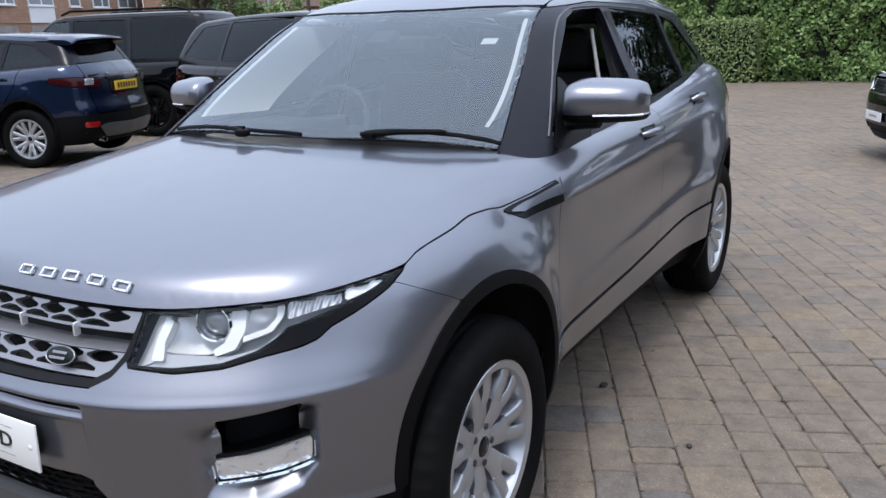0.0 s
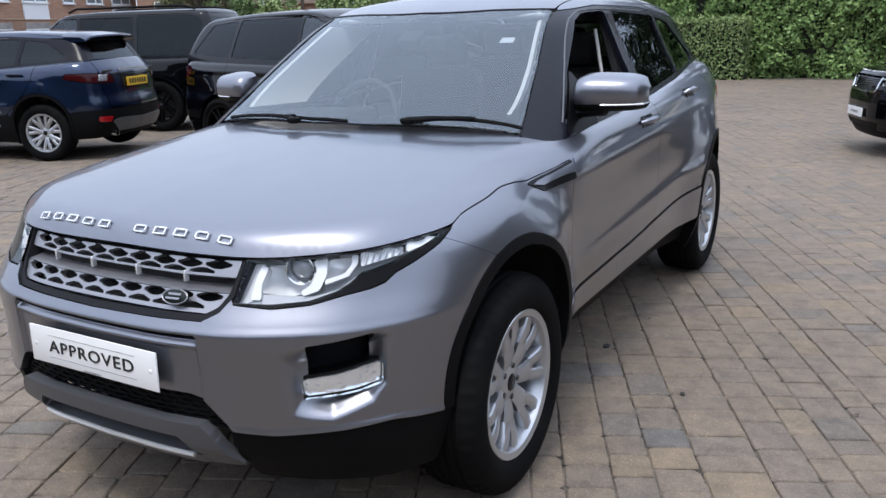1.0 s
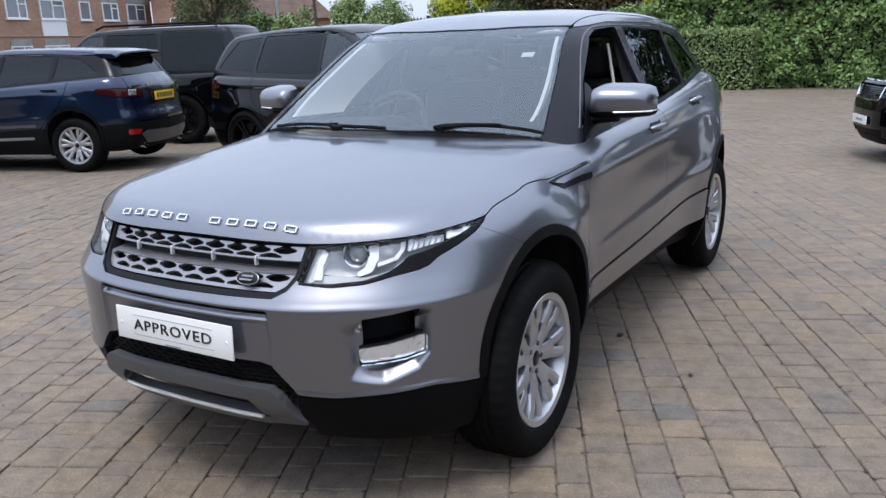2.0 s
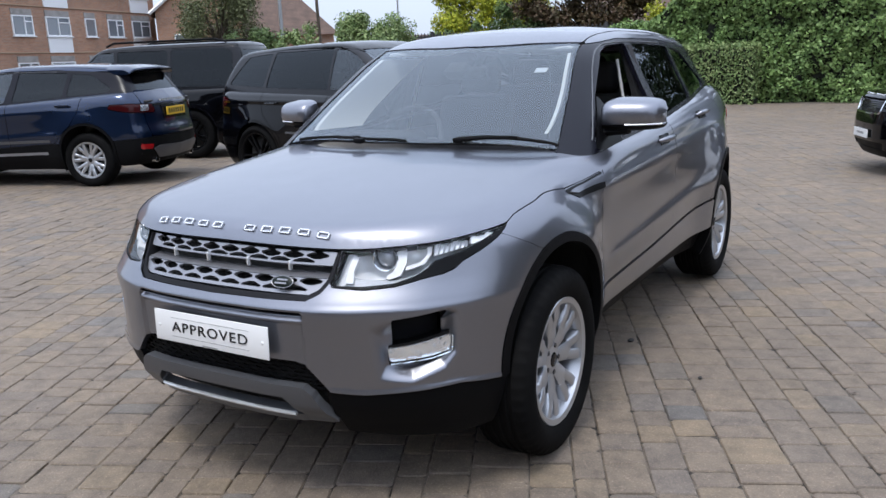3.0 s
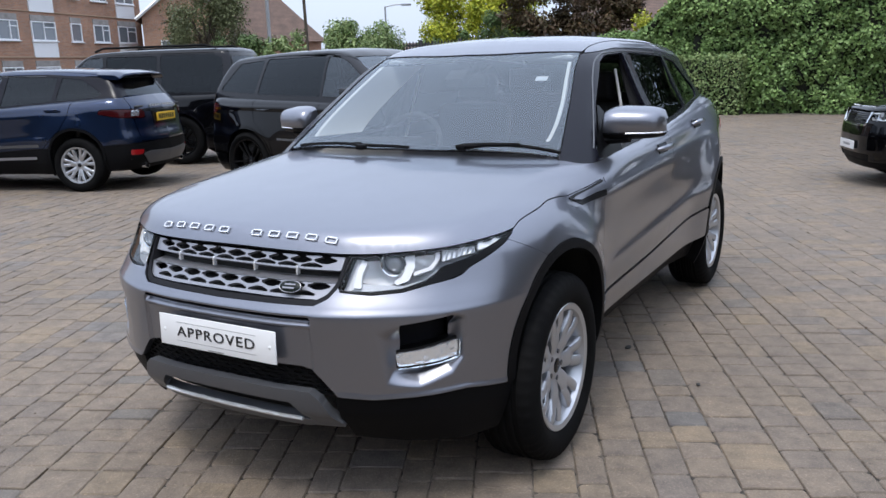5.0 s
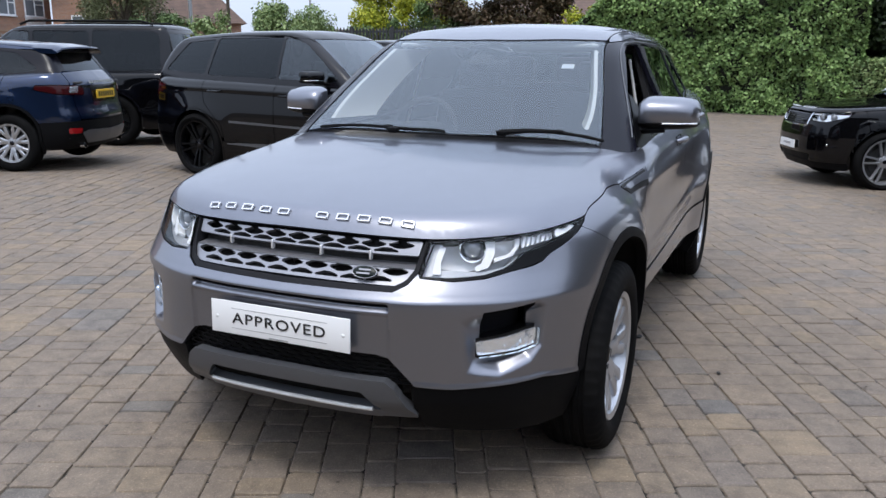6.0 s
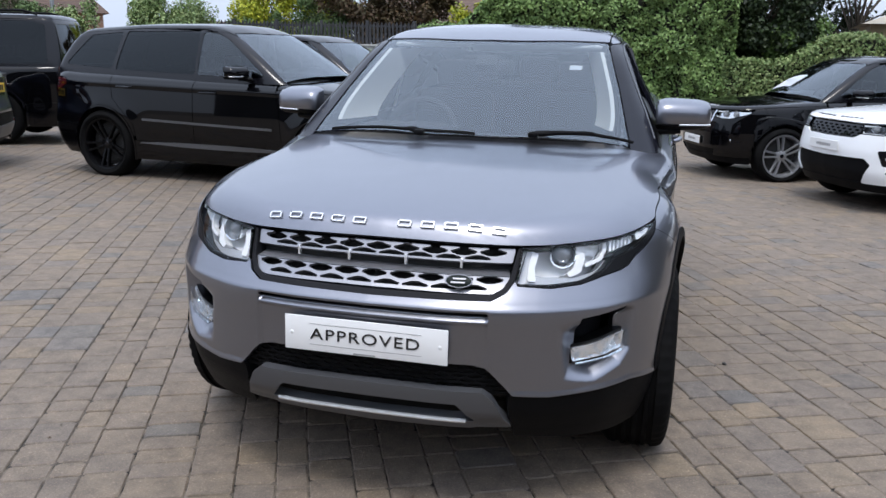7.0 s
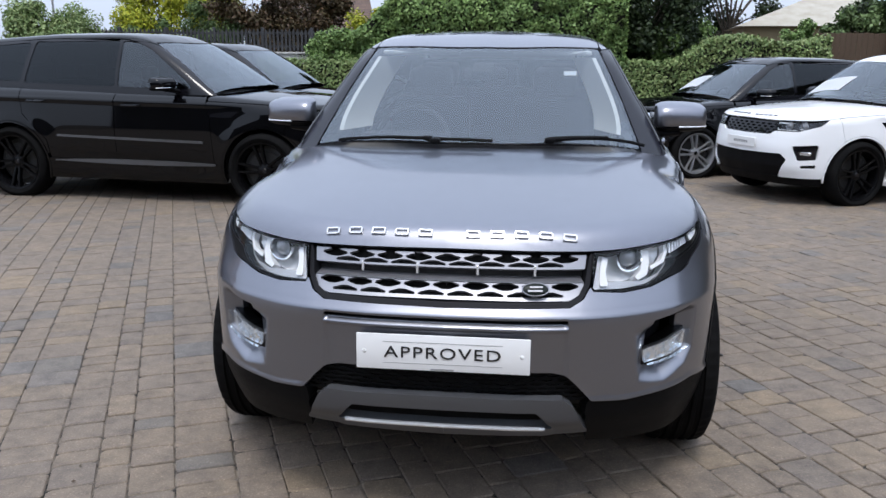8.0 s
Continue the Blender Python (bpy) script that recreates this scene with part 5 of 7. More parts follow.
    part("floor_pan", box_bm(1.44, L - 0.75, 0.12, 0.03, 1, at=(0, L / 2 + 0.05, 0.31)), M["dark"], root)
    # --- wheels
    for i, hub in enumerate(shape.hubs):
        for side in (1, -1):
            wheel(root, side * (s["track"] / 2), hub, shape.radius, s["tyre"], s["rim"], side, s["wheel_metal"], s["spokes"], s["wheel_style"], detail, 0.3 * i + 0.2)
    for side in (1, -1):
        door_mirror(shape, root, s["mirror"], side, s.get("mirror_material", body))
    cabin(root, s)
    return root, dict(front=front, flank=flank, fields=fields, cut=cut, doors=fd + rd)


def spot(fn, x, y, base=0.6):
    """The point of the skin above (x, y), and the way it faces."""
    P, N, _ = march(fn, np.array([[x, y, base]]), np.array([[0, 0, 1.0]]), 2.0)
    return Vector(P[0]), Vector(N[0])


def ahead(fn, x, z, back=1.0):
    """The point of the nose before (x, z), and the way it faces."""
    P, N, _ = march(fn, np.array([[x, back, z]]), np.array([[0, -1.0, 0]]), 3.0)
    return Vector(P[0]), Vector(N[0])


def flank_spot(fn, y, z):
    P, N, _ = march(fn, np.array([[0.0, y, z]]), np.array([[1.0, 0, 0]]), 3.0)
    return Vector(P[0]), Vector(N[0])


def facing(at, out, up=Vector((0, 0, 1)), roll=0.0):
    """A pose at a point whose local z looks along out and whose local y is about up."""
    zc = out.normalized()
    xc = up.cross(zc).normalized()
    yc = zc.cross(xc)
    m = Matrix((xc, yc, zc)).transposed().to_4x4()
    return Matrix.Translation(at) @ m @ pose(0, 0, 0, 0, 0, roll)


def dented(patch, depth):
    """A patch pushed in by depth at each of its points."""
    P, N, ok = patch
    Q = P - N * depth[..., None]
    du, dv = np.gradient(Q, axis=0), np.gradient(Q, axis=1)
    n = np.cross(du, dv)
    n = n / np.maximum(np.linalg.norm(n, axis=-1, keepdims=True), 1e-9)
    return Q, np.where((np.abs(depth) > 1e-5)[..., None], n, N), ok


def ease(x):
    x = np.clip(x, 0, 1)
    return x * x * (3 - 2 * x)


def hexes(u, v, pitch, half_w, half_h, row0, count, off=0.0):
    """Signed distance to a row of flat, pointed holes (below zero inside)."""
    d = np.full_like(u, 1.0)
    for i in range(count):
        c = off + (i - (count - 1) / 2) * pitch
        a, b = np.abs(u - c), np.abs(v - row0)
        d = np.minimum(d, np.maximum((a / half_w + b / half_h - 1.28) * half_h * 0.75, np.maximum(b - half_h, a - half_w)))
    return d


def compact_front(root, shape, s, body):
    B = shape.body
    cell = 0.0065
    ta, tb = 1.0, shape.length - 1.05
    patch = ring(B, ta, tb, 0.0, 1.75, 0.22, 0.99, cell)
    P = patch[0]
    x, y, z = P[..., 0], P[..., 1], P[..., 2]
    q = x + y
    a0 = arch_of(shape, P, 0)
    hood = pchip(s["hoodcut"])(q)
    gap = 0.0025
    lamp = poly(s["headlamp"], q, z)
    grille = poly([(-0.2, 0.99), (0.47, 0.99), (0.452, 0.886), (0.437, 0.800), (0.415, 0.765), (0.375, 0.744), (-0.2, 0.738)], x, z)
    low = np.interp(q, [0, 0.36, 0.44, 0.63, 0.82, 1.06, 1.30, 2], [0.462, 0.462, 0.452, 0.441, 0.446, 0.452, 0.430, 0.40])
    lower = poly([(-0.2, 0.545), (0.33, 0.541), (0.375, 0.530), (0.405, 0.500), (0.445, 0.455), (0.44, 0.30), (-0.2, 0.30)], x, z)
    (ny, nz), (my, mz) = s["wing_line"]
    wl_ = ((y - ny) * -(mz - nz) + (z - nz) * (my - ny)) / np.hypot(mz - nz, my - ny)
    # the hollow round the fog lamp, the slot under the grille, a soft fold across the bumper
    bay = poly([(0.640, 0.660), (0.80, 0.686), (1.030, 0.702), (1.062, 0.690), (1.055, 0.560), (1.00, 0.512), (0.83, 0.472), (0.68, 0.490)], q, z, 0.018)
    deep = 0.052 * ease(-bay / 0.056) * ease((q - 0.60) / 0.24)
    slot = np.maximum(np.abs(z - 0.7005) - 0.0075, x - 0.372)
    dip = 0.010 * ease((0.374 - x) / 0.010) * ease((0.012 - np.abs(z - 0.7005)) / 0.006) + ease((0.376 - x) / 0.008) * ease((0.700 - z) / 0.006) * np.where(z > 0.671, np.clip((z - 0.674) / 0.019, 0, 1) * 0.022 - 0.002, 0.009)
    curl = 0.006 * ease((low + 0.018 - z) / 0.016) * ease((q - 0.42) / 0.08)
    shaped = dented(patch, deep + dip - curl)
    hole = poly([(0.752, 0.682), (1.004, 0.700), (1.000, 0.600), (0.752, 0.588)], q, z, 0.006)
    g = np.maximum.reduce([z - hood + gap, gap - lamp, gap - grille, low - z, -lower, wl_ + 0.0008, s["clad"] - a0, -hole, -slot, y - 0.75])
    panel("front_bumper", shaped, g, body, root, "grey painted front bumper", whole=True, lip=0.022)
    panel("slot_back", patch, slot - 0.012, M["dark"], root, "dark slot under the grille", whole=True, shift=-0.040, lip=0)
    # black lower valance and the grey skid plate in its middle
    skid = poly([(-0.2, 0.470), (0.362, 0.464), (0.392, 0.44), (0.445, 0.335), (0.445, 0.25), (-0.2, 0.25)], x, z)
    floor_z = np.interp(q, [0, 0.5, 0.8, 1.1, 1.5], [0.30, 0.280, 0.250, 0.240, 0.26])
    val = np.maximum.reduce([z - low + gap, -skid + 0.002, floor_z - z, shape.arch + 0.01 - a0, y - 0.78, np.where(x < 0.44, lower * 0 - lower, -1)])
    panel("lower_valance", patch, val, M["plastic"], root, "black textured plastic lower bumper", whole=False, lip=0.05, shift=-0.004)
    scoop = poly([(-0.2, 0.418), (0.285, 0.416), (0.335, 0.362), (-0.2, 0.358)], x, z, 0.006)
    under = np.interp(x, [0, 0.33, 0.45], [0.318, 0.325, 0.330])
    plate_g = np.maximum.reduce([skid, -scoop, under - z])
    lean = dented(patch, 0.012 * ease((0.40 - z) / 0.06) - 0.004 * ease((0.37 - z) / 0.03) * ease((0.34 - x) / 0.02))
    panel("skid_plate", lean, plate_g, M["satin_grey"], root, "satin grey skid plate", whole=True, lip=0.035, shift=0.018)
    # added silver bead that stands in for the sky glint along the scoop edge
    edge = []
    for px in np.linspace(-0.312, 0.312, 25):
        p, n = ahead(B, abs(px), 0.356 - 0.006 * abs(px))
        edge.append((px, p.y - 0.016, p.z))
    part("skid_lip", tube_bm(edge, 0.0075, 8), M["chrome_satin"], root, "silver bead for the sky glint on the scoop edge")
    panel("skid_recess", patch, np.maximum(scoop - 0.02, 0.325 - z), M["dark"], root, whole=True, shift=-0.04, lip=0)
    # lower grille: dark backing and thin black mesh
    panel("lower_grille_back", patch, np.maximum(lower - 0.01, 0.44 - z), M["dark"], root, whole=True, shift=-0.05, lip=0)
    fine = ring(B, ta, tb, 0.0, 0.62, 0.44, 0.56, 0.004)
    fx, fz = fine[0][..., 0], fine[0][..., 2]
    net = np.full_like(fx, 1.0)
    for j in range(7):
        rowz = 0.455 + j * 0.0145
        net = np.minimum(net, hexes(fx, fz, 0.052, 0.0235, 0.0058, rowz, 23, 0.026 * (j % 2)))
    inside = poly([(-0.2, 0.545), (0.33, 0.541), (0.375, 0.530), (0.405, 0.500), (0.445, 0.455), (0.44, 0.44), (-0.2, 0.44)], fx, fz)
    panel("lower_grille_mesh", fine, np.maximum(inside, -net), M["plastic"], root, "black mesh lower grille", whole=True, shift=-0.022, lip=0.006)
    # main grille: a black box, a black surround, two silver pierced bars
    panel("grille_back", patch, np.maximum(grille - 0.01, z - 0.905), M["dark"], root, whole=True, shift=-0.065, lip=-0.06)
    panel("grille_surround", patch, np.maximum.reduce([grille + 0.001, -0.016 - grille, z - hood + 0.004]), M["vent_black"], root, "black grille surround", whole=True, shift=-0.008, lip=0.05)
    panel("grille_shelf", patch, np.maximum(np.abs(z - 0.845) - 0.012, x - 0.425), M["dark"], root, whole=True, shift=-0.050, lip=0.01)
    fine = ring(B, ta, tb, 0.0, 0.62, 0.74, 0.905, 0.0035)
    fx, fz = fine[0][..., 0], fine[0][..., 2]
    for k_, (c1, c2) in enumerate(((0.874, 0.857), (0.800, 0.778))):
        if k_ == 0:
            bar = poly([(-0.2, 0.887), (0.428, 0.884), (0.424, 0.848), (-0.2, 0.850)], fx, fz, 0.002)
        else:
            bar = poly([(-0.2, 0.845), (0.418, 0.841), (0.420, 0.800), (0.400, 0.772), (0.370, 0.766), (-0.2, 0.767)], fx, fz, 0.002)
        big = hexes(fx, fz, 0.0905, 0.0405, 0.0105, c1, 9)
        small = hexes(fx, fz, 0.0905, 0.0405, 0.0105, c2 - 0.002, 8)
        small = np.maximum(small, c2 - 0.0045 - fz)
        tilt = dented(fine, np.where(k_ == 1, 0.040 * ease((fz - 0.810) / 0.040), 0.0) + 0 * fz)
        panel("grille_bar", tilt, np.maximum.reduce([bar, -big, -small]), M["grille_silver"], root, "silver grille bar with hexagonal holes", whole=True, shift=-0.016, lip=0.016)
    for px in (-0.264, -0.092, 0.094, 0.268):
        p, n = ahead(B, px, 0.842)
        part("grille_strut", box_bm(0.007, 0.016, 0.030, 0.001, 1, at=(px, p.y + 0.016, 0.834)), M["chrome_satin"], root)
    # oval badge: plain shapes
    p, n = ahead(B, 0.271, 0.789)
    badge = put("badge", None, root, "dark oval badge with a silver rim", facing(p - n * 0.004, n))
    bm = bmesh.new()
    lathe_bm([(0.0005, 0.012), (0.030, 0.009), (0.040, 0.006), (0.041, 0.0)], 40, bm)
    bmesh.ops.recalc_face_normals(bm, faces=bm.faces)
    bmesh.ops.transform(bm, matrix=Matrix.Rotation(radians(-90), 4, "Y") @ Matrix.Diagonal((1, 0.5, 1, 1)), verts=bm.verts)
    part("badge_face", bm, M["badge_green"], badge)
    bm = tube_bm([(0.040 * math.cos(t), 0.0205 * math.sin(t), 0.006) for t in np.linspace(0, 2 * math.pi, 41)], 0.0019, 8)
    part("badge_rim", bm, M["grille_silver"], badge)
    for zy, w_ in ((0.0055, 0.040), (-0.0065, 0.044)):
        part("badge_bar", box_bm(w_, 0.0062, 0.002, 0.0008, 1, at=(0.002 if zy > 0 else -0.002, zy, 0.0122)), M["grille_silver"], badge)
    # raised marks along the bonnet edge: plain silver frames, one for each sign
    mark = bmesh.new()
    w_, h_, t_ = 0.044, 0.0245, 0.0052
    for sx, sy, px, py in ((w_, t_, 0, h_ / 2 - t_ / 2), (w_, t_, 0, -h_ / 2 + t_ / 2), (t_, h_, -w_ / 2 + t_ / 2, 0), (t_ * 0.9, h_, w_ / 2 - t_ / 2, 0)):
        box_bm(sx, sy, 0.004, 0.0008, 1, at=(px, py, 0.002), bm=mark)
    first_mark = None
    for i in range(11):
        if i == 5:
            continue
        px = -0.368 + 0.0740 * i
        p, n = spot(B, px, 0.146 + 0.16 * (px * px - 0.137))
        m = facing(p + n * 0.0028, n, Vector((-0.9 * px * 0.3, 1, 0.2)))
        if first_mark is None:
            first_mark = part("bonnet_mark", mark, M["chrome_satin"], root, "raised silver mark", m=m)
        else:
            put("bonnet_mark", first_mark.data, root, "raised silver mark", m)
    # number plate place: a white dealer plate
    plate = put("dealer_plate", None, root, "white dealer plate with black lettering", pose(0, -0.034, 0.6025, 90 - 2, 0, 0))
    bm = box_bm(0.524, 0.111, 0.006, 0.0025, 2)
    part("plate_board", bm, M["plate_white"], plate)
    letters("APPROVED", 0.050, 0.0015, M["ink"], plate, pose(0, -0.001, 0.0042) @ Matrix.Diagonal((1.30, 1, 1, 1)), "plate_lettering", "black lettering", 0.0, 1.14)
    for zy in (0.032, -0.034):
        part("plate_rule", box_bm(0.36, 0.0012, 0.001, 0, 1, at=(0, zy, 0.0034)), M["ink_grey"], plate, smooth=0)
    part("plate_imprint", box_bm(0.07, 0.0045, 0.001, 0, 1, at=(0, -0.0505, 0.0036)), M["ink_grey"], plate, smooth=0)
    for sx in (-0.238, 0.238):
        part("plate_screw", lathe_bm([(0.0005, 0.005), (0.005, 0.0045), (0.007, 0.003)], 16), M["plate_white"], plate, m=pose(sx, 0, 0, 0, -90, 0))
    part("plate_holder", box_bm(0.44, 0.024, 0.070, 0.004, 1, at=(0, -0.022, 0.60)), M["plastic"], root)
    # headlamps and fog lamps, one on each flank
    lens_poly = [(0.518, 0.783), (0.585, 0.886), (0.75, 0.8915), (0.945, 0.8975), (1.2, 0.9115), (1.375, 0.9235), (1.301, 0.904), (1.216, 0.885), (1.116, 0.863), (1.05, 0.853), (0.985, 0.845), (0.945, 0.824), (0.89, 0.805), (0.786, 0.786), (0.65, 0.780)]
    fl = ring(B, ta, tb, 0.36, 1.12, 0.755, 0.945, 0.005)
    lx, ly, lz = fl[0][..., 0], fl[0][..., 1], fl[0][..., 2]
    lq = lx + ly
    lens = poly(lens_poly, lq, lz)
    full = poly(s["headlamp"], lq, lz)

    def dish(cq, cz, rq, rz, near, far):
        """The lamp's skin pushed in to a shallow bowl."""
        d2 = ((lq - cq) / rq) ** 2 + ((lz - cz) / rz) ** 2
        return dented(fl, near + (far - near) * np.clip(1 - d2, 0, 1))

    bowl_a, bowl_b = dish(0.725, 0.858, 0.13, 0.075, 0.034, 0.085), dish(0.905, 0.876, 0.085, 0.060, 0.026, 0.070)
    pieces = [
        ("lamp_bowl", lens - 0.002, M["lamp_grey"], -0.090, -0.088, "", fl),
        ("lamp_frame", np.maximum(full + 0.001, -lens - 0.005), M["lamp_black"], -0.003, 0.05, "black lamp surround", fl),
        ("lamp_bezel", poly([(0.524, 0.787), (0.586, 0.882), (0.640, 0.884), (0.612, 0.850), (0.592, 0.800)], lq, lz, 0.002), M["lamp_grey"], -0.030, 0.02, "pale inner lamp bezel", fl),
        ("daylight_blade", poly([(0.630, 0.880), (0.598, 0.842), (0.574, 0.800), (0.607, 0.798), (0.617, 0.832), (0.648, 0.872)], lq, lz, 0.002), M["lamp_white"], -0.024, 0.03, "white light blade", fl),
        ("main_reflector", poly([(0.648, 0.892), (0.624, 0.859), (0.613, 0.818), (0.679, 0.814), (0.72, 0.812), (0.80, 0.822), (0.83, 0.860), (0.835, 0.894)], lq, lz, 0.003), M["lamp_silver"], 0, 0.006, "bright bowl reflector", bowl_a),
        ("daylight_blade", poly([(0.824, 0.890), (0.866, 0.891), (0.856, 0.853), (0.822, 0.816), (0.762, 0.806), (0.756, 0.813), (0.792, 0.826), (0.818, 0.855)], lq, lz, 0.002), M["lamp_white"], -0.026, 0.03, "white light blade", fl),
        ("second_reflector", poly([(0.869, 0.892), (0.962, 0.899), (0.957, 0.872), (0.922, 0.846), (0.871, 0.836), (0.852, 0.846)], lq, lz, 0.003), M["lamp_silver"], 0, 0.006, "bright bowl reflector", bowl_b),
        ("lamp_arc", poly([(0.962, 0.897), (0.984, 0.898), (0.977, 0.874), (0.938, 0.844), (0.846, 0.829), (0.848, 0.838), (0.922, 0.850), (0.957, 0.872)], lq, lz, 0.001), M["lamp_white"], -0.022, 0.02, "white light arc", fl),
        ("indicator_panel", poly([(0.995, 0.899), (1.167, 0.906), (1.161, 0.885), (0.985, 0.866)], lq, lz, 0.002), M["lamp_ribbed"], -0.024, 0.012, "silver indicator reflector", fl),
        ("side_marker", poly([(1.174, 0.907), (1.330, 0.918), (1.286, 0.905), (1.169, 0.887)], lq, lz, 0.002), M["lamp_white"], -0.014, 0.01, "pale side marker", fl),
        ("lamp_shelf", poly([(0.53, 0.786), (0.55, 0.812), (0.67, 0.808), (0.80, 0.802), (0.90, 0.815), (1.03, 0.858), (0.95, 0.836), (0.89, 0.809), (0.786, 0.786), (0.65, 0.781)], lq, lz, 0.002), M["lamp_grey2"], -0.034, 0.03, "grey lower lamp trim", fl),
    ]
    for side in (1, -1):
        head = put("headlamp", None, root, "clear headlamp with projector and white light blades")
        for nm, gg, mat, sh, lip_, lab, pt in pieces:
            d = trim(pt, np.maximum(gg, lens + 0.001) if nm not in ("lamp_frame", "lamp_bowl") else gg, lip_, shift=sh)
            if not d[1]:
                continue
            if side < 0:
                d = mirror(d)
            put(nm, mesh(nm, *d[:2], mat, d[2]), head, lab)
        d = trim(fl, lens + 0.0005, 0.004, shift=-0.002)
        if side < 0:
            d = mirror(d)
        cover = put("lens_cover", mesh("lens_cover", *d[:2], M["lens"], d[2]), head, "clear lens cover")
        cover.visible_shadow = False
        # the projector
        p, n = ahead(B, 0.548, 0.860)
        p = Vector(((p.x + 0.012) * side, p.y + 0.052, p.z - 0.006))
        prj = facing(p, Vector((0.30 * side, -1, 0.05))) @ Matrix.Scale(0.80, 4)
        bm = lathe_bm([(0.048, -0.02), (0.052, 0.0), (0.054, 0.010), (0.050, 0.016), (0.046, 0.014), (0.043, 0.002), (0.040, -0.02)], 48)
        bmesh.ops.recalc_face_normals(bm, faces=bm.faces)
        bmesh.ops.rotate(bm, matrix=Matrix.Rotation(radians(-90), 3, "Y"), verts=bm.verts)
        part("projector_ring", bm, M["chrome"], head, "chrome projector ring", prj)
        bm = lathe_bm([(0.0005, 0.014), (0.014, 0.012), (0.026, 0.006), (0.034, -0.004), (0.040, -0.016)], 32)
        bmesh.ops.recalc_face_normals(bm, faces=bm.faces)
        bmesh.ops.rotate(bm, matrix=Matrix.Rotation(radians(-90), 3, "Y"), verts=bm.verts)
        part("projector_lens", bm, M["projector"], head, "glassy projector lens", prj)
        # fog lamp with its dark bay
        fog = put("fog_lamp", None, root, "clear slim fog lamp under a black vent")
        d = trim(patch, np.maximum(hole - 0.012, -2 + 0 * hole), -0.05, shift=-0.11)
        if side < 0:
            d = mirror(d)
        put("vent_back", mesh("vent_back", *d[:2], M["vent_black"], d[2]), fog, "black vent")
        lp = poly([(0.728, 0.582), (0.86, 0.594), (1.034, 0.612), (1.030, 0.562), (0.94, 0.548), (0.735, 0.540)], q, z, 0.004)
        for nm, gg, mat, sh, lip_ in (("fog_frame", lp - 0.007, M["lamp_black"], -0.030, 0.04), ("fog_reflector", lp + 0.003, M["fog_chrome"], -0.022, 0.01)):
            d = trim(patch, gg, lip_, shift=sh)
            if side < 0:
                d = mirror(d)
            put(nm, mesh(nm, *d[:2], mat, d[2]), fog)
        d = trim(patch, lp, 0.012, shift=-0.005)
        if side < 0:
            d = mirror(d)
        cov = put("fog_lens", mesh("fog_lens", *d[:2], M["lens"], d[2]), fog, "clear fluted lens")
        cov.visible_shadow = False


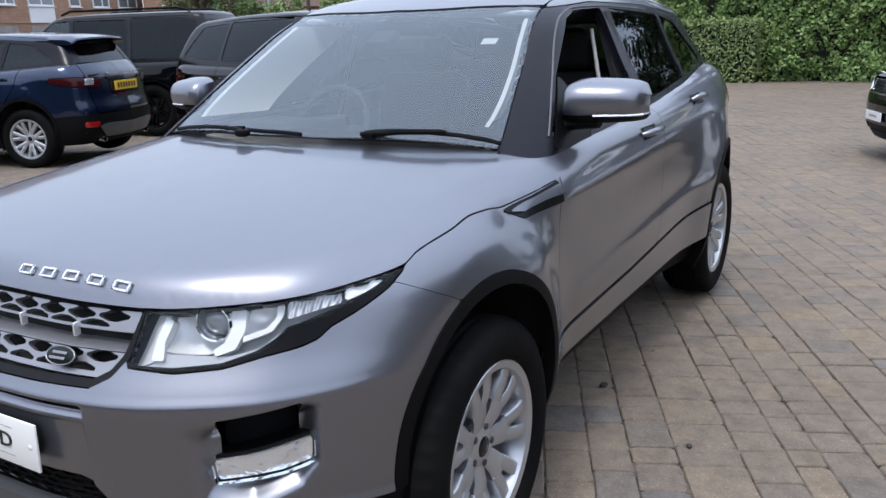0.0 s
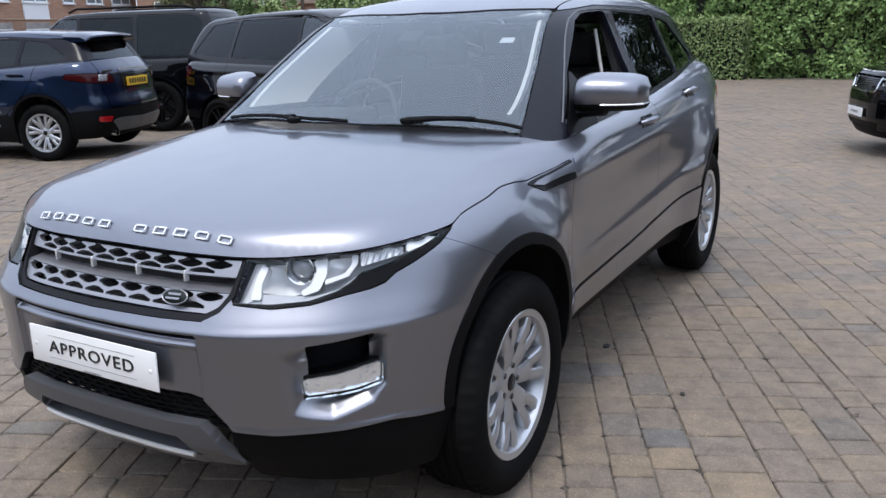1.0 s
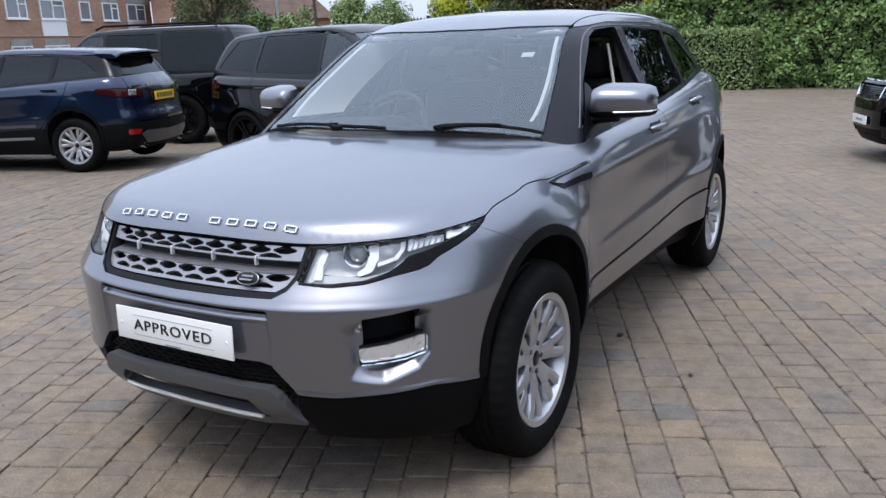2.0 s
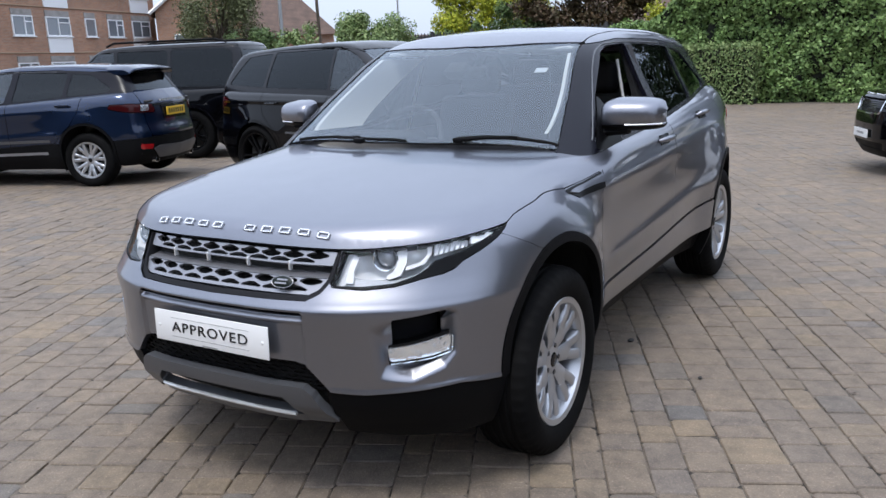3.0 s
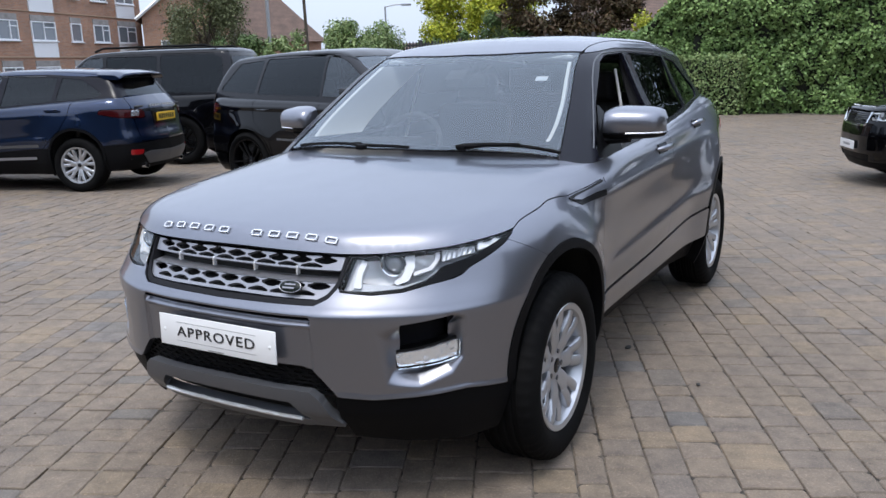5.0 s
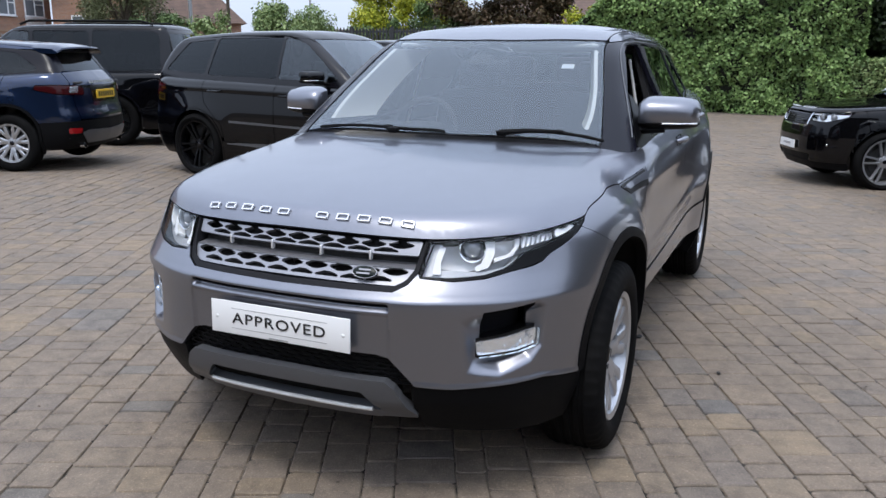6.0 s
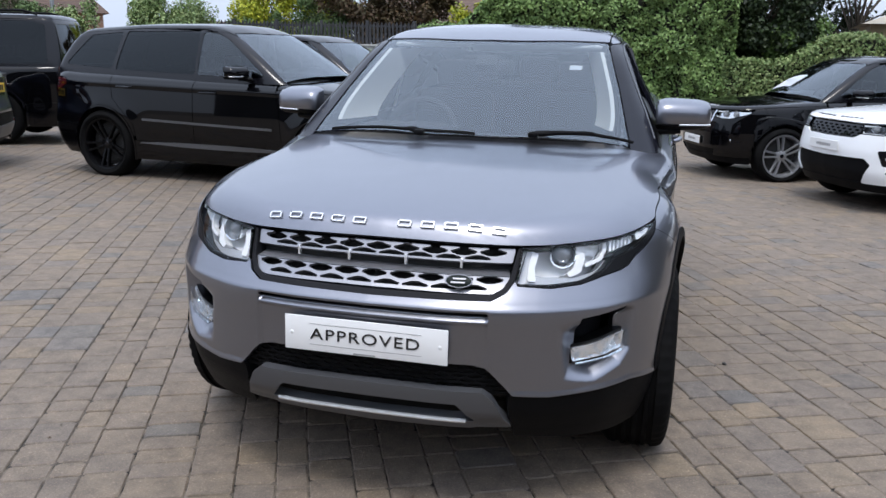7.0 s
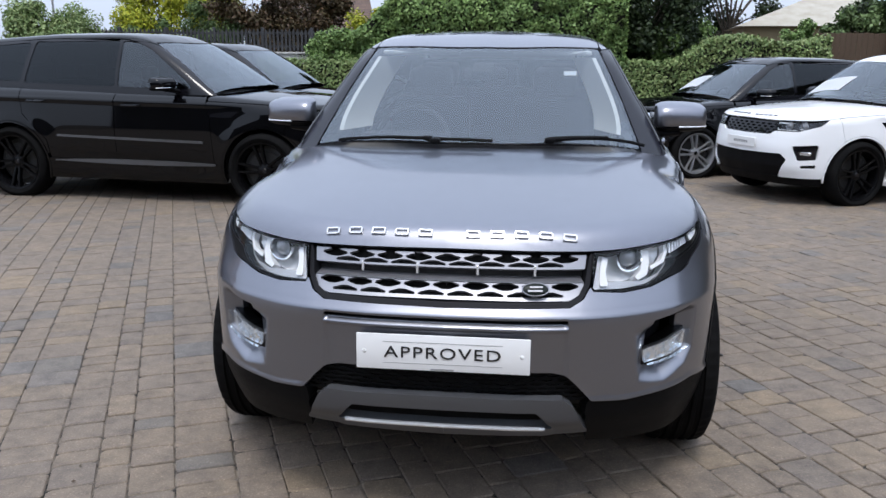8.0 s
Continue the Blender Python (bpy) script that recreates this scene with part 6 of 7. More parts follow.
def compact_details(root, shape, s, body, tools):
    """Side vents, door handles, mouldings, wipers, inner trims."""
    B, H = shape.body, shape.house
    fl = ring(B, 1.0, shape.length - 1.05, 1.2, 3.2, 0.40, 1.06, 0.008)
    x, y, z = fl[0][..., 0], fl[0][..., 1], fl[0][..., 2]
    vent = poly([(1.00, 0.957), (1.15, 0.968), (1.302, 0.988), (1.306, 0.930), (1.09, 0.920)], y, z, 0.003)
    panel("side_vent", fl, vent, M["lamp_black"], root, "black side vent", shift=0.003, lip=0.01)
    blade = poly([(1.02, 0.949), (1.15, 0.961), (1.300, 0.980), (1.306, 0.953), (1.225, 0.951), (1.085, 0.938)], y, z, 0.002)
    panel("vent_blade", fl, blade, body, root, "grey vent blade", shift=0.010, lip=0.008)
    plate = poly([(1.318, 0.996), (1.455, 1.008), (1.426, 0.965), (1.309, 0.951)], y, z, 0.004)
    panel("vent_plate", fl, plate, body, root, "grey vent end plate on the door", shift=0.004, lip=0.006)
    # door handles
    for which, yy, zz in ((0, 2.18, 1.030), (2, 2.97, 1.090)):
        p, n = flank_spot(B, yy, zz)
        for side in (1, -1):
            h = facing(Vector((p.x * side, p.y, p.z)), Vector((n.x * side, n.y, n.z)))
            door = tools["doors"][which + (side < 0)]
            bm = bmesh.new()
            tube_bm([(-0.10, 0, 0.004), (-0.085, 0, 0.026), (-0.03, 0, 0.036), (0.03, 0, 0.036), (0.085, 0, 0.026), (0.10, 0, 0.004)], [0.008, 0.012, 0.0135, 0.0135, 0.012, 0.008], 10, bm)
            part("door_handle", bm, body, door, "painted door handle", h)
            part("handle_cup", box_bm(0.15, 0.05, 0.006, 0.002, 1, at=(0, 0, 0.001)), M["gloss_black"], door, "dark handle recess", h)
    # wipers
    for x0, x1, piv in ((-0.60, 0.08, -0.16), (0.30, 0.725, 0.32)):
        w_ob = put("windscreen_wiper", None, root, "black windscreen wiper")
        pts = []
        for t in np.linspace(0, 1, 9):
            xx = x0 + (x1 - x0) * t
            yb = s["bonnet_end"] - 0.025 + s["bonnet_bow"] * xx * xx + 0.012 * math.sin(math.pi * t)
            p, n = spot(H, abs(xx), yb - 0.006, 0.95)
            pts.append((xx, p.y - 0.006, p.z + 0.006 + 0.016 * max(0.0, xx) / 0.72))
        part("wiper_blade", tube_bm(pts, 0.0075, 6), M["plastic"], w_ob)
        arm = [(piv, pts[4][1] - 0.045, pts[4][2] - 0.005), ((piv + pts[4][0]) / 2, pts[4][1] - 0.03, pts[4][2] + 0.003), (pts[5][0], pts[5][1] - 0.006, pts[5][2] + 0.007)]
        part("wiper_arm", tube_bm(arm, [0.013, 0.010, 0.007], 8), M["plastic"], w_ob)
        part("wiper_pivot", box_bm(0.045, 0.04, 0.025, 0.010, 2, at=(piv, pts[4][1] - 0.045, pts[4][2] - 0.008)), M["plastic"], w_ob)
    # pale inner trims along the windscreen posts, turned towards the cabin
    for side in (1, -1):
        bm = bmesh.new()
        rows = []
        for t in np.linspace(0, 1, 14):
            zz = 1.135 + (1.465 - 1.135) * t
            xe = float(line_y(s["screen_edge"])(zz)) - 0.036
            yy = float(shape.screen(zz) + shape.screen_plan(xe)) + 0.040
            low_ = 0.03 * (1 - t) ** 6
            rows.append([bm.verts.new((side * v[0], v[1], zz)) for v in ((xe - low_, yy), (xe - 0.018 - low_, yy + 0.004), (xe - 0.030 - low_, yy + 0.05), (xe - 0.098 - low_, yy + 0.28))])
        for p_, q_ in zip(rows, rows[1:]):
            for j in range(3):
                bm.faces.new((p_[j], p_[j + 1], q_[j + 1], q_[j]))
        part("pillar_lining", bm, M["cabin_pale"], root, "pale inner windscreen post trim")
    for side in (1, -1):
        part("centre_post_trim", tube_bm([(0.79 * side, 2.36, 0.75), (0.75 * side, 2.38, 1.12), (0.625 * side, 2.42, 1.48)], [0.045, 0.04, 0.035], 8), M["cabin_dark"], root, "dark inner centre post trim")
        part("seat_belt", tube_bm([(0.70 * side, 2.32, 0.70), (0.685 * side, 2.31, 1.05), (0.60 * side, 2.36, 1.42)], 0.008, 6), M["belt"], root, "seat belt")
    part("sensor_pod", box_bm(0.11, 0.10, 0.04, 0.015, 2, at=(0.0, 1.72, 1.405), turn=Matrix.Rotation(radians(28), 4, "X")), M["cabin_dark"], root, "black sensor pod behind the windscreen")
    part("inner_mirror", box_bm(0.23, 0.03, 0.065, 0.02, 3, at=(0.0, 1.82, 1.385)), M["cabin_dark"], root, "interior mirror")
    for side in (-1, 1):
        part("sun_visor", box_bm(0.40, 0.16, 0.018, 0.008, 2, at=(0.33 * side, 1.99, 1.50), turn=Matrix.Rotation(radians(12), 4, "X")), M["cabin_pale"], root, "pale sun visor")
    part("permit_holder", box_bm(0.06, 0.002, 0.036, 0.0, 1, at=(0.42, 1.79, 1.39), turn=Matrix.Rotation(radians(-58), 4, "X")), M["paper"], root, "small paper sticker inside the windscreen")

M["brake"] = Mat("brake_disc_steel", (0.045, 0.044, 0.043), 0.55, 0.5).m
M["dark_metal"] = Mat("dark_steel", (0.08, 0.08, 0.085), 0.35, 0.9).m

COMPACT_LINES = dict(
    cell=0.014, clad=0.388, track=1.635, tyre=0.235, rim=0.235, spokes=7, wheel_style="split", wheel_metal=M["alloy"],
    hoodcut=[(0, 0.896), (0.3, 0.893), (0.6, 0.890), (0.945, 0.900), (1.2, 0.914), (1.37, 0.926), (1.43, 0.944), (1.585, 0.965), (1.69, 0.977), (1.77, 0.975), (1.86, 0.967), (2.01, 0.974), (2.19, 0.993), (2.4, 1.01)],
    sill=[(0, 0.48), (1.25, 0.503), (2.0, 0.524), (3.0, 0.58), (5, 0.6)],
    door0=[(0.2, 1.235), (0.65, 1.25), (0.98, 1.295), (1.3, 1.33)],
    door1=[(0.2, 2.36), (1.3, 2.36)],
    door2=[(0.2, 2.95), (0.6, 3.05), (0.82, 3.30), (1.0, 3.42), (1.3, 3.46)],
    wing_line=((0.546, 0.874), (0.671, 0.811)),
    headlamp=[(0.518, 0.783), (0.585, 0.886), (0.75, 0.891), (0.945, 0.897), (1.2, 0.911), (1.38, 0.923), (1.305, 0.892), (1.197, 0.861), (1.112, 0.839), (1.069, 0.819), (1.017, 0.809), (0.912, 0.799), (0.786, 0.781), (0.65, 0.775)],
    bonnet_end=1.14, bonnet_lap=0.025, bonnet_bow=0.30,
    rear_low=[(0, 0.46), (3.4, 0.50), (3.9, 0.60), (4.4, 0.62)],
    tail_lamp=[(0.02, 1.03), (0.02, 0.93), (0.30, 0.955), (0.52, 1.01), (0.50, 1.05), (0.25, 1.06)],
    gate=[(-0.1, 1.3), (0.62, 1.3), (0.66, 1.0), (0.60, 0.63), (-0.1, 0.63)],
    house=(2.1, 3.15), glass_low=1.03, roof_low=1.45,
    screen_edge=[(1.0, 0.735), (1.12, 0.705), (1.3, 0.645), (1.49, 0.57), (1.6, 0.54)],
    frame_line=True, windows=[[(1.43, 1.085), (1.64, 1.25), (1.96, 1.46), (2.08, 1.487), (2.36, 1.49), (2.30, 1.135)],
             [(2.42, 1.14), (2.46, 1.49), (2.95, 1.48), (3.16, 1.465), (3.12, 1.19)],
             [(3.19, 1.195), (3.23, 1.46), (3.50, 1.44), (3.78, 1.255), (3.74, 1.23)]],
    open=((0, 1),), dark=(1, 2),
    back_pane=[(-0.1, 1.24), (0.50, 1.23), (0.44, 1.45), (-0.1, 1.46)],
    roof_edge=[(1.2, 1.24), (1.50, 1.28), (1.72, 1.43), (1.92, 1.50), (2.3, 1.525), (3.0, 1.52), (3.5, 1.485), (4.2, 1.43)],
    lamp_in=0.47, border=0.015, pillar_material=M["pillar_black"], screen_top=1.82, screen_bow=0.40, roof_end=4.12, rail=0.565,
    trim_low=0.425, mirror=(0.83, 1.56, 1.19), dash=1.10, belt=1.10,
)


def grey_car():
    root, tools = suv("grey_suv", COMPACT, dict(COMPACT_LINES, gap=0.0017, sill_floor=0.405, sill_gap=0.010, sill_material=M["grey_paint"]), M["grey_paint"], pose(0, 0, 0), 1,
                      "grey metallic compact SUV parked on block paving, front passenger window open")
    return root, tools


MAIN, MAIN_TOOLS = grey_car()
compact_front(MAIN, COMPACT, COMPACT_LINES, M["grey_paint"])
compact_details(MAIN, COMPACT, COMPACT_LINES, M["grey_paint"], MAIN_TOOLS)

SPORT = Shape(
    length=4.85, hubs=(0.90, 3.82), radius=0.39, arch=0.43, flare=0.022, corner=0.12, shoulder=0.10,
    nose=[(0.20, 0.14), (0.35, 0.04), (0.5, -0.01), (0.65, -0.01), (0.80, 0.01), (0.95, 0.05), (1.05, 0.10), (1.2, 0.20)],
    nose_plan=[(0, 0), (0.3, 0.012), (0.5, 0.05), (0.65, 0.11), (0.76, 0.19), (0.85, 0.30), (0.92, 0.44), (0.98, 0.66), (1.02, 0.9)],
    width=[(0, 0.85), (0.4, 0.92), (0.9, 0.955), (1.4, 0.955), (2.5, 0.965), (3.8, 0.965), (4.4, 0.93), (4.9, 0.86)],
    tuck=[(0.15, -0.10), (0.30, -0.04), (0.5, -0.012), (0.75, 0.0), (0.95, -0.012), (1.1, -0.03), (1.2, -0.06), (1.35, -0.11)],
    tail=[(0.2, 0.22), (0.4, 0.05), (0.6, 0.0), (0.8, 0.03), (1.0, 0.06), (1.25, 0.13), (1.5, 0.30)],
    tail_plan=[(0, 0), (0.4, 0.02), (0.6, 0.06), (0.75, 0.13), (0.85, 0.22), (0.93, 0.40), (0.98, 0.6)],
    deck=[(-0.1, 1.00), (0.08, 1.035), (0.2, 1.07), (0.5, 1.11), (1.0, 1.15), (1.35, 1.175), (1.7, 1.19), (2.5, 1.21), (3.5, 1.235), (4.9, 1.26)],
    crown=[(0, 0), (0.3, 0.005), (0.6, 0.02), (0.8, 0.04), (0.9, 0.06), (1.05, 0.11)],
    screen=[(1.0, 0.98), (1.18, 1.27), (1.4, 1.62), (1.6, 1.97), (1.68, 2.12), (1.8, 2.38)],
    screen_plan=[(0, 0), (0.3, 0.02), (0.5, 0.07), (0.7, 0.15), (0.8, 0.22), (0.95, 0.36)],
    cabin=[(1.05, 0.885), (1.2, 0.855), (1.45, 0.775), (1.65, 0.69), (1.78, 0.62)],
    cabin_plan=[(1.0, -0.03), (1.6, -0.01), (2.4, 0.0), (3.4, -0.01), (4.1, -0.04), (4.8, -0.09)],
    roof=[(1.3, 1.5), (2.0, 1.70), (2.3, 1.755), (2.7, 1.78), (3.3, 1.775), (4.0, 1.74), (4.6, 1.69), (4.9, 1.66)],
    roof_crown=[(0, 0), (0.3, 0.006), (0.55, 0.025), (0.72, 0.06), (0.95, 0.13)],
    back=[(1.1, 4.74), (1.25, 4.70), (1.5, 4.55), (1.68, 4.38), (1.85, 4.2)],
    crease=[(0.9, 1.055, 4.75, 1.105, 0.013, 0.032), (1.4, 0.40, 3.3, 0.50, -0.012, 0.10)],
)
SPORT_LINES = dict(
    cell=0.026, gap=0.004, clad=0.455, track=1.70, tyre=0.265, rim=0.295, spokes=5, wheel_style="twin", wheel_metal=M["alloy_black"],
    hoodcut=[(0, 1.005), (0.5, 1.00), (0.8, 1.005), (1.2, 1.015), (1.6, 1.05), (2.0, 1.07), (2.6, 1.09)],
    sill=[(0, 0.42), (1.4, 0.43), (3.4, 0.46), (5, 0.5)],
    door0=[(0.2, 1.42), (0.9, 1.47), (1.3, 1.56)], door1=[(0.2, 2.56), (1.3, 2.56)],
    door2=[(0.2, 3.30), (0.65, 3.38), (0.92, 3.66), (1.3, 3.74)],
    wing_line=((0.62, 0.99), (0.70, 0.60)),
    headlamp=[(0.56, 0.885), (0.56, 0.995), (0.9, 1.005), (1.34, 1.015), (1.24, 0.955), (0.9, 0.885)],
    bonnet_end=1.36, bonnet_bow=0.20,
    rear_low=[(0, 0.44), (3.8, 0.50), (4.3, 0.60), (4.9, 0.62)],
    tail_lamp=[(0.02, 1.14), (0.02, 0.93), (0.22, 0.95), (0.46, 1.06), (0.46, 1.12), (0.25, 1.15)],
    gate=[(-0.1, 1.4), (0.70, 1.4), (0.74, 1.0), (0.66, 0.64), (-0.1, 0.64)],
    house=(2.4, 3.6), glass_low=1.14, roof_low=1.66,
    screen_edge=[(1.1, 0.815), (1.25, 0.775), (1.45, 0.70), (1.64, 0.62), (1.8, 0.56)],
    windows=[[(1.72, 1.215), (1.95, 1.40), (2.22, 1.60), (2.38, 1.655), (2.55, 1.67), (2.55, 1.225)],
             [(2.60, 1.23), (2.60, 1.672), (3.30, 1.668), (3.62, 1.655), (3.70, 1.255)],
             [(3.77, 1.26), (3.69, 1.65), (4.15, 1.62), (4.46, 1.30)]],
    open=(), dark=(1, 2), back_pane=[(-0.1, 1.30), (0.60, 1.29), (0.50, 1.62), (-0.1, 1.63)],
    roof_edge=[(1.2, 1.40), (1.75, 1.44), (2.0, 1.58), (2.25, 1.665), (2.6, 1.70), (3.4, 1.70), (4.0, 1.67), (4.8, 1.60)],
    pillar_material=M["gloss_black"], screen_top=2.10, screen_bow=0.28, roof_end=4.72, rail=0.64,
    mirror=(0.94, 1.87, 1.25), dash=1.36, belt=1.18, arch_material=M["black_paint"], sill_material=M["gloss_black"], rear_material=M["black_paint"],
)
BOXY = Shape(
    length=4.83, hubs=(0.88, 3.765), radius=0.40, arch=0.44, flare=0.02, corner=0.10, shoulder=0.08,
    nose=[(0.2, 0.10), (0.4, 0.0), (0.8, 0.0), (1.0, 0.03), (1.1, 0.08)],
    nose_plan=[(0, 0), (0.5, 0.03), (0.75, 0.10), (0.85, 0.18), (0.93, 0.34), (1.0, 0.6)],
    width=[(0, 0.90), (0.5, 0.955), (2.4, 0.965), (4.2, 0.96), (4.9, 0.93)],
    tuck=[(0.15, -0.08), (0.3, -0.03), (0.6, 0.0), (0.9, 0.0), (1.1, -0.02), (1.25, -0.05)],
    tail=[(0.2, 0.10), (0.5, 0.0), (1.0, 0.01), (1.3, 0.04)],
    tail_plan=[(0, 0), (0.7, 0.02), (0.85, 0.07), (0.93, 0.20), (0.97, 0.4)],
    deck=[(-0.1, 1.04), (0.1, 1.08), (0.5, 1.12), (1.2, 1.15), (2.5, 1.17), (4.9, 1.19)],
    crown=[(0, 0), (0.6, 0.015), (0.85, 0.04), (1.05, 0.09)],
    screen=[(1.0, 1.05), (1.17, 1.25), (1.5, 1.62), (1.75, 1.95), (1.9, 2.2)],
    screen_plan=[(0, 0), (0.5, 0.05), (0.8, 0.16), (0.95, 0.26)],
    cabin=[(1.05, 0.90), (1.2, 0.88), (1.5, 0.82), (1.8, 0.755), (1.9, 0.72)],
    cabin_plan=[(1.0, -0.02), (2.0, 0.0), (4.0, 0.0), (4.8, -0.03)],
    roof=[(1.3, 1.62), (1.9, 1.80), (2.2, 1.85), (2.9, 1.88), (4.0, 1.885), (4.8, 1.87)],
    roof_crown=[(0, 0), (0.5, 0.01), (0.75, 0.04), (0.95, 0.10)],
    back=[(1.1, 4.79), (1.4, 4.76), (1.75, 4.68), (1.9, 4.62)],
    crease=[],
)
BOXY_LINES = dict(
    SPORT_LINES, clad=0.475, rim=0.26, track=1.68, tyre=0.255, cell=0.034,
    hoodcut=[(0, 1.04), (0.8, 1.04), (1.5, 1.07), (2.6, 1.09)],
    headlamp=[(0.62, 0.86), (0.62, 1.02), (1.2, 1.02), (1.2, 0.88)],
    wing_line=((0.62, 1.02), (0.66, 0.60)),
    door0=[(0.2, 1.35), (1.3, 1.40)], door1=[(0.2, 2.45), (1.3, 2.45)], door2=[(0.2, 3.25), (0.6, 3.32), (0.9, 3.5), (1.3, 3.52)],
    tail_lamp=[(0.02, 1.16), (0.02, 0.80), (0.13, 0.80), (0.13, 1.16)],
    gate=[(-0.1, 1.4), (0.80, 1.4), (0.80, 0.62), (-0.1, 0.62)],
    house=(2.2, 3.9), glass_low=1.10, roof_low=1.75,
    screen_edge=[(1.1, 0.84), (1.4, 0.77), (1.75, 0.68), (1.9, 0.64)],
    windows=[[(1.55, 1.18), (1.80, 1.42), (2.05, 1.66), (2.15, 1.74), (2.42, 1.75), (2.42, 1.18)],
             [(2.50, 1.18), (2.50, 1.75), (3.20, 1.75), (3.38, 1.75), (3.38, 1.18)],
             [(3.46, 1.18), (3.46, 1.76), (4.40, 1.76), (4.52, 1.70), (4.54, 1.18)]],
    back_pane=[(-0.1, 1.20), (0.68, 1.20), (0.62, 1.72), (-0.1, 1.72)],
    roof_edge=[(1.2, 1.40), (1.6, 1.46), (1.9, 1.70), (2.15, 1.79), (4.8, 1.80)],
    screen_top=2.02, screen_bow=0.18, roof_end=4.66, rail=0.66, bonnet_end=1.26, bonnet_bow=0.16,
    mirror=(0.96, 1.62, 1.24), dash=1.28, belt=1.14,
)


def bars(parent, m, w, h, count, mat, name="plate_bar"):
    """Plain bars where writing cannot be shown."""
    cw = w / count
    for i in range(count):
        part(name, box_bm(cw * 0.66, h, 0.002, 0, 1, at=(-w / 2 + cw * (i + 0.5), 0, 0)), mat, parent, m=m, smooth=0)


def sport_front(root, shape, s, body, style):
    B = shape.body
    ta, tb = 1.0, shape.length - 1.05
    patch = ring(B, ta, tb, 0.0, 1.75, 0.22, 1.06, 0.018)
    P = patch[0]
    x, y, z = P[..., 0], P[..., 1], P[..., 2]
    q = x + y
    a0 = arch_of(shape, P, 0)
    gap = 0.003
    hood = pchip(s["hoodcut"])(q)
    lamp = poly(s["headlamp"], q, z)
    if style == "mesh":
        grille = poly([(-0.2, 0.985), (0.50, 0.985), (0.50, 0.90), (0.42, 0.845), (-0.2, 0.835)], x, z, 0.01)
        intake = poly([(-0.2, 0.60), (0.60, 0.62), (0.66, 0.56), (0.56, 0.36), (-0.2, 0.34)], x, z, 0.01)
        fog = poly([(0.84, 0.715), (1.24, 0.735), (1.22, 0.575), (0.93, 0.56)], q, z, 0.01)
        slit = poly([(0.98, 0.50), (1.22, 0.51), (1.22, 0.475), (1.0, 0.47)], q, z, 0.004)
    else:
        grille = poly([(-0.2, 1.0), (0.47, 1.0), (0.44, 0.83), (0.40, 0.815), (-0.2, 0.815)], x, z, 0.02)
        intake = poly([(-0.2, 0.44), (0.55, 0.44), (0.48, 0.34), (-0.2, 0.34)], x, z, 0.01)
        fog = poly([(0.95, 0.60), (1.16, 0.61), (1.16, 0.565), (0.97, 0.56)], q, z, 0.005)
        slit = np.full_like(x, 1.0)
    (ny, nz), (my, mz) = s["wing_line"]
    wl_ = ((y - ny) * -(mz - nz) + (z - nz) * (my - ny)) / np.hypot(mz - nz, my - ny)
    panel("front_bumper", patch, np.maximum.reduce([z - hood + gap, gap - lamp, -grille, -intake, -fog, -slit, wl_ + gap, s["clad"] - a0, 0.35 - z, y - 0.9]), body, root, whole=True, lip=0.03)
    panel("lower_valance", patch, np.maximum.reduce([z - 0.348, 0.25 - z, shape.arch + 0.02 - a0, y - 0.8]), M["plastic"], root, "black lower bumper edge", whole=True, lip=0.04, shift=-0.012)
    panel("grille_back", patch, np.maximum(grille - 0.01, z - hood), M["dark"], root, whole=True, shift=-0.06, lip=0)
    panel("intake_back", patch, intake - 0.01, M["plastic"], root, "black lower intake", whole=True, shift=-0.02, lip=0)
    panel("fog_bay", patch, fog - 0.01, M["gloss_black"], root, "black fog lamp bay", shift=-0.025, lip=0)
    panel("slit_back", patch, slit - 0.01, M["gloss_black"], root, shift=-0.02, lip=0)
    fine = ring(B, ta, tb, 0.0, 0.66, 0.80, 1.0, 0.010)
    fx, fz = fine[0][..., 0], fine[0][..., 2]
    if style == "mesh":
        net = np.full_like(fx, 1.0)
        for j in range(4):
            net = np.minimum(net, hexes(fx, fz, 0.10, 0.036, 0.011, 0.862 + j * 0.032, 11, 0.05 * (j % 2)))
        gi = poly([(-0.2, 0.985), (0.50, 0.985), (0.50, 0.90), (0.42, 0.845), (-0.2, 0.835)], fx, fz, 0.01)
        panel("grille_mesh", fine, np.maximum(gi + 0.004, -net), M["gloss_black"], root, "gloss black grille", whole=True, shift=-0.02, lip=0.01)
    else:
        gi = poly([(-0.2, 1.0), (0.47, 1.0), (0.44, 0.83), (0.40, 0.815), (-0.2, 0.815)], fx, fz, 0.02)
        panel("grille_frame", fine, np.maximum.reduce([gi, -gi - 0.022, fz - 0.99]), M["chrome"], root, "chrome grille frame", whole=True, shift=0.004, lip=0.02)
        panel("grille_mesh", fine, np.maximum(gi + 0.02, 0.004 - np.abs(((fz * 60) % 1) - 0.5) / 60), M["gloss_black"], root, "black mesh grille", whole=True, shift=-0.02, lip=0)
    p, n = ahead(B, 0.28, 0.87)
    part("badge", box_bm(0.075, 0.008, 0.034, 0.003, 1, at=(p.x, p.y + 0.004, p.z)), M["badge_green"], root, "small dark badge")
    lens = ring(B, ta, tb, 0.30, 1.35, 0.85, 1.06, 0.016)
    lq, lz = lens[0][..., 0] + lens[0][..., 1], lens[0][..., 2]
    lp = poly(s["headlamp"], lq, lz)
